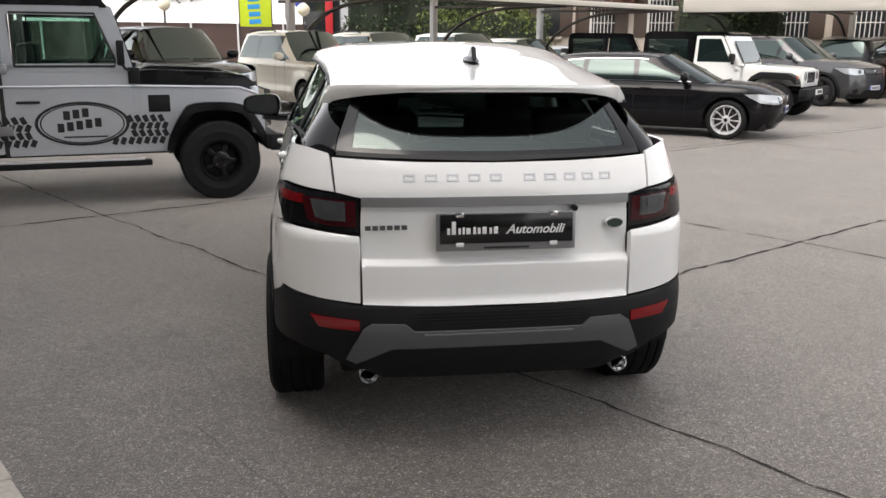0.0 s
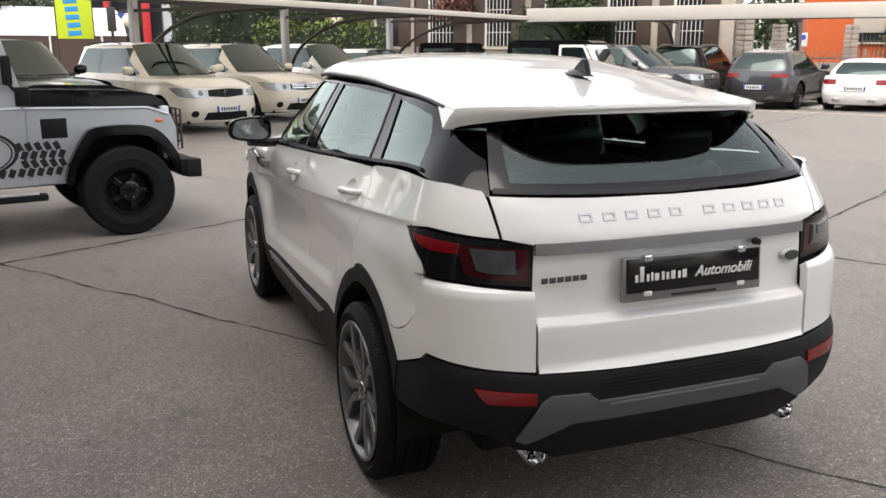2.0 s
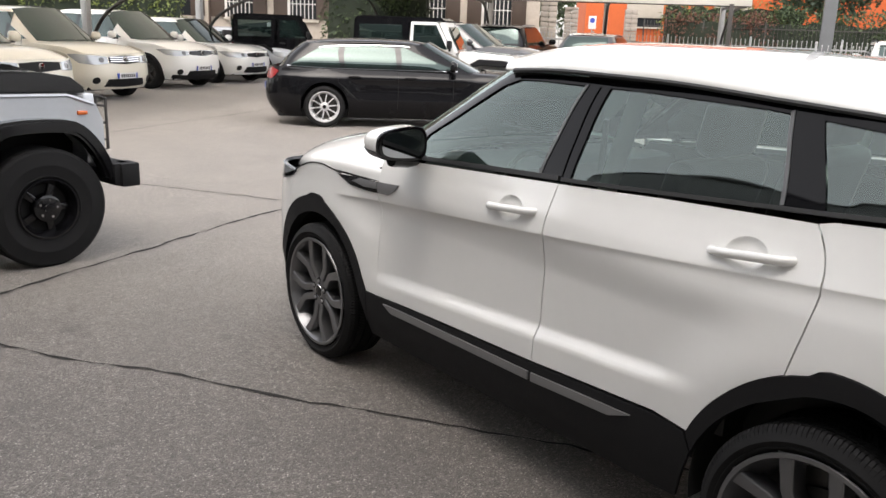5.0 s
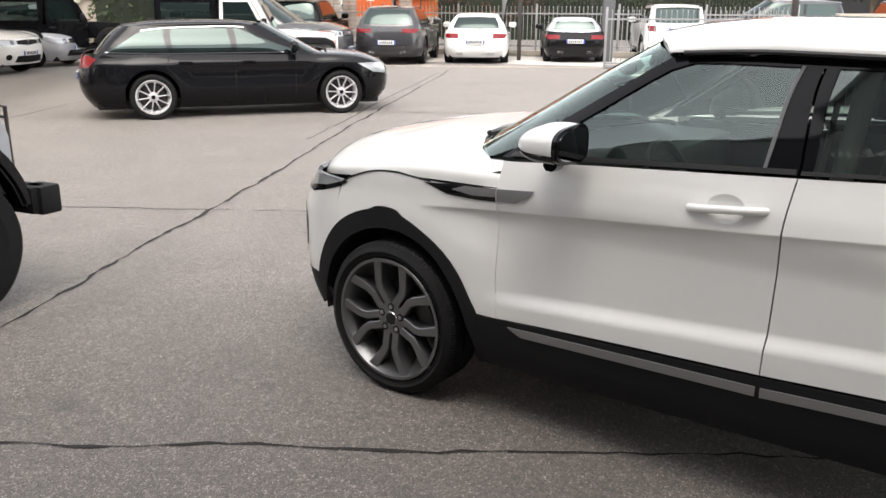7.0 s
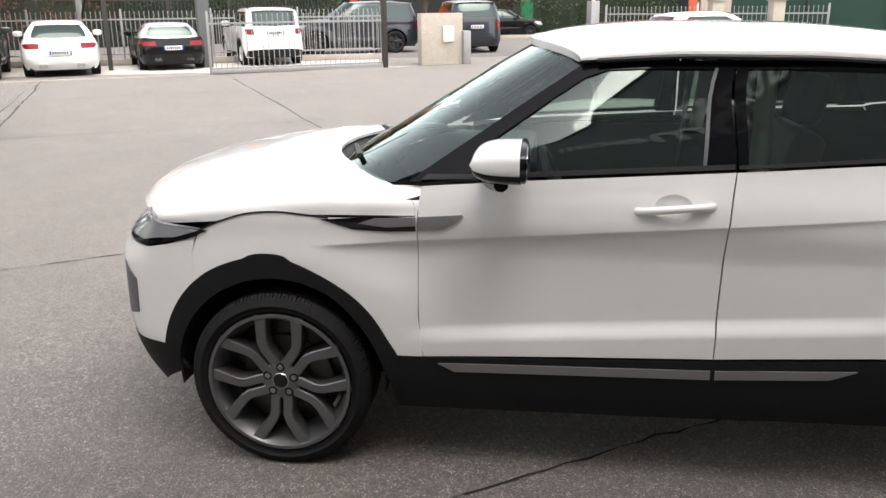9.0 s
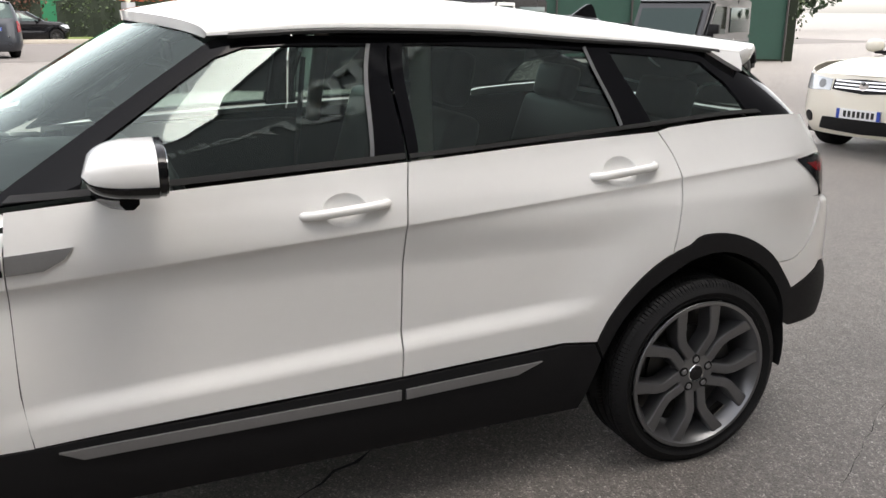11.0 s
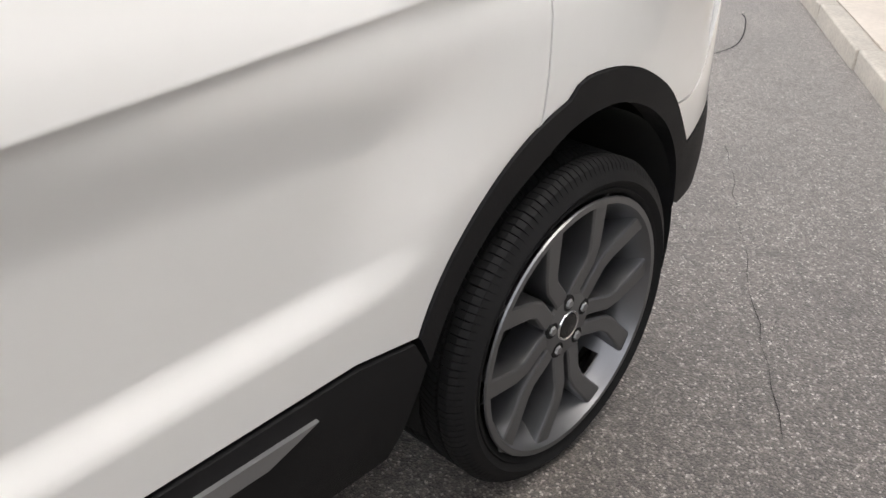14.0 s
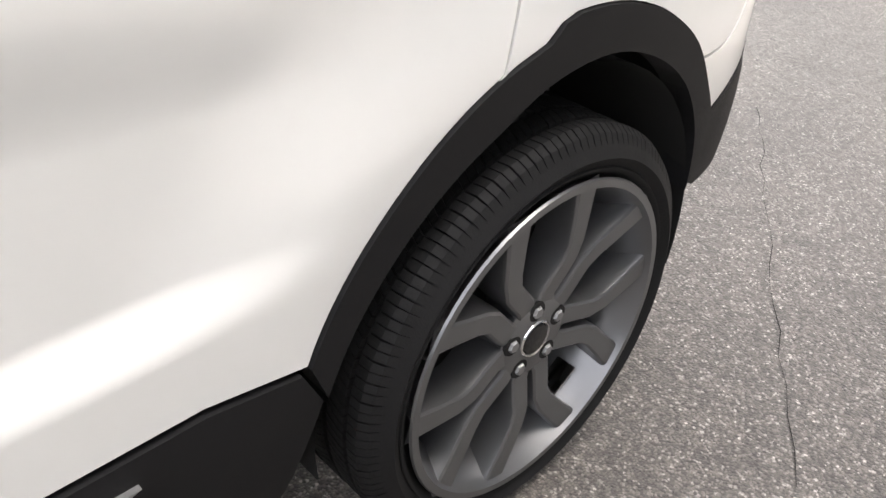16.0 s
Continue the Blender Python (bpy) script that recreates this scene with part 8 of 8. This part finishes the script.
        m = part("mirror", box(x + 0.10 * sx - 0.06, x + 0.10 * sx + 0.06, 1.86, 1.93, 1.36, 1.60, 0.02), PLASTIC, c)
        part("mirror_arm", tube([(x, 1.98, 1.30), (x + 0.08 * sx, 1.93, 1.33), (x + 0.10 * sx, 1.90, 1.38)], 0.014, 6), PLASTIC, m)
        # tyre-track decal blocks, kept flat on the panel
        k = 0
        y = -0.95
        while y < 2.30:
            if not 0.98 < y < 1.90:
                for j in range(4):
                    z = 0.62 + j * 0.073
                    tilt = 24 if j % 2 else -24
                    part("track_decal", box(-0.002, 0.002, -0.024, 0.024, -0.036, 0.036, 0.0, m=Matrix.Rotation(radians(tilt), 4, "X")), INK, c, at=pose(x + sx * 0.0015, y + (0.035 if j in (1, 2) else 0), z))
            elif y < 1.1 or y > 1.78:
                part("track_decal", box(-0.002, 0.002, -0.024, 0.024, -0.036, 0.036, 0.0, m=Matrix.Rotation(radians(-24), 4, "X")), INK, c, at=pose(x + sx * 0.0015, y, 0.62))
            y += 0.074
        # oval emblem: two rings, name drawn as bars
        for r0, r1, mt, lift in ((0.43, 0.40, INK, 0.003), (0.385, 0.372, INK, 0.003)):
            o = arc((1.50, 0.80), r0, 0, 360, 48, 0.50)[:-1]
            i = arc((1.50, 0.80), r1, 0, 360, 48, 0.50 * (r1 - 0.012) / r1)[:-1]
            bm = bmesh.new()
            vo = [bm.verts.new((x + sx * lift, yy, zz)) for yy, zz in o]
            vi = [bm.verts.new((x + sx * lift, yy, zz)) for yy, zz in i]
            for q in range(48):
                bm.faces.new((vo[q], vo[(q + 1) % 48], vi[(q + 1) % 48], vi[q]))
            part("emblem_ring", bm, mt, c)
        for row, (z, n, y0) in enumerate(((0.84, 3, 1.36), (0.72, 5, 1.30))):
            for q in range(n):
                yy = (y0 + q * 0.085) if sx > 0 else (y0 + 0.1 + q * 0.085)
                part("emblem_bar", box(-0.002, 0.002, -0.030, 0.030, 0, 0.085, 0.0), INK, c, at=pose(x + sx * 0.0025, yy, z + 0.012 * q))
        part("emblem_bar", box(-0.002, 0.002, -0.20, 0.20, 0, 0.014, 0.0), INK, c, at=pose(x + sx * 0.0025, 1.52, 0.665))
        for y in (0, wb):
            add_wheel(c, sx * 0.905, y, R - 0.005, "defender", R, 0.205, 0.265, sx > 0, 12, full=True)
        part("headlamp", lathe([(0, 0.03), (0.075, 0.02), (0.088, 0.0), (0.09, -0.02)], 22, "y"), CLEARLENS, c, at=pose(sx * 0.52, 3.22, 0.92))
        part("wheel_housing", box(sx * 0.45 - 0.12, sx * 0.45 + 0.12, 2.35, 3.2, 0.5, 1.05), DARK, c)
        lg = part("lamp_guard", tube([(sx * 0.42, 3.24, 0.72), (sx * 0.42, 3.34, 0.74), (sx * 0.42, 3.34, 1.10), (sx * 0.42, 3.26, 1.12)], 0.012, 6), DARKSTEEL, c)
        for xx in (0.56, 0.70):
            part("guard_bar", tube([(sx * xx, 3.24, 0.72), (sx * xx, 3.34, 0.74), (sx * xx, 3.34, 1.10), (sx * xx, 3.26, 1.12)], 0.012, 6), DARKSTEEL, lg)
        for z in (0.80, 0.92, 1.04):
            part("guard_bar", tube([(sx * 0.42, 3.34, z), (sx * 0.70, 3.34, z)], 0.010, 6), DARKSTEEL, lg)
    part("bonnet", slab([(2.02, 1.16), (2.02, 1.30), (2.15, 1.315), (2.9, 1.285), (3.10, 1.25), (3.2, 1.17), (3.2, 1.14), (3.05, 1.145)], -0.71, 0.71, 0.012), BLACKPAINT, c, "black bonnet")
    part("bonnet_rise", slab([(2.05, 1.30), (2.15, 1.345), (2.8, 1.325), (3.0, 1.27)], -0.42, 0.42, 0.010), BLACKPAINT, c)
    part("front_panel", box(-0.78, 0.78, 3.14, 3.22, 0.66, 1.14, 0.015), SILVER, c)
    g = part("grille", box(-0.36, 0.36, 3.20, 3.24, 0.74, 1.10, 0.01), PLASTIC, c)
    part("bumper", box(-0.92, 0.92, 3.26, 3.40, 0.50, 0.66, 0.02), PLASTIC, c)
    part("bumper_end", box(0.78, 0.95, 3.30, 3.44, 0.49, 0.66, 0.02), PLASTIC, c)
    part("roof", slab([(-1.05, 1.90), (-1.03, 2.0), (-0.8, 2.03), (1.5, 2.035), (1.74, 2.0), (1.82, 1.90)], -0.80, 0.80, 0.014), BLACKPAINT, c, "black roof")
    part("windscreen_frame", slab([(1.90, 1.26), (2.02, 1.26), (1.84, 1.92), (1.74, 1.92)], -0.785, 0.785, 0.012), SILVER, c)
    part("windscreen", box(-0.68, 0.68, -0.005, 0.005, 0, 0.52), FARGLASS, c, at=pose(0, 2.012, 1.32, 15.5))
    part("bulkhead", box(-0.79, 0.79, 1.96, 2.04, 0.5, 1.28, 0.01), SILVER, c)
    part("rear_wall", box(-0.80, 0.80, -1.02, -0.98, 0.72, 1.9, 0.01), SILVER, c)
    part("chassis", box(-0.45, 0.45, -1.0, 3.25, 0.44, 0.60, 0.02), DARK, c)
    part("floor_pan", box(-0.77, 0.77, -0.98, 1.98, 0.50, 0.56), DARK, c)
    for x in (-0.4, 0.4):
        part("seat_back", box(x - 0.22, x + 0.22, 0.95, 1.08, 0.9, 1.55, 0.05), LEATHER, c)
        part("headrest", box(x - 0.13, x + 0.13, 0.93, 1.02, 1.56, 1.78, 0.04), LEATHER, c)
    sw = part("steering_wheel", tube([(0.19 * math.cos(a), 0, 0.19 * math.sin(a)) for a in np.linspace(0, 2 * math.pi, 25)[:-1]], 0.015, 6, closed=True), LEATHER, c, at=pose(-0.35, 1.60, 1.36, -30))
    return c


build_defender(place(-1.66, 5.02, 12, 0.905, 2.79))
build_jeep("white off-roader with black hardtop and black wheels", place(8.9, 13.0, -46, 0.93, 2.45), WHITE, BLACKPAINT)
build_jeep("black off-roader parked behind white cars", place(10.2, 21.6, -20, 0.93, 2.45), BLACKPAINT, BLACKPAINT)
build_jeep("white off-roader with black hardtop beside the hedge", place(13.2, -4.6, 118, 0, 2.2), WHITE, BLACKPAINT)
build_jeep("dark grey off-roader in the second row", place(10.2, -7.6, 118, 0, 2.2), GREYPAINT, GREYPAINT)
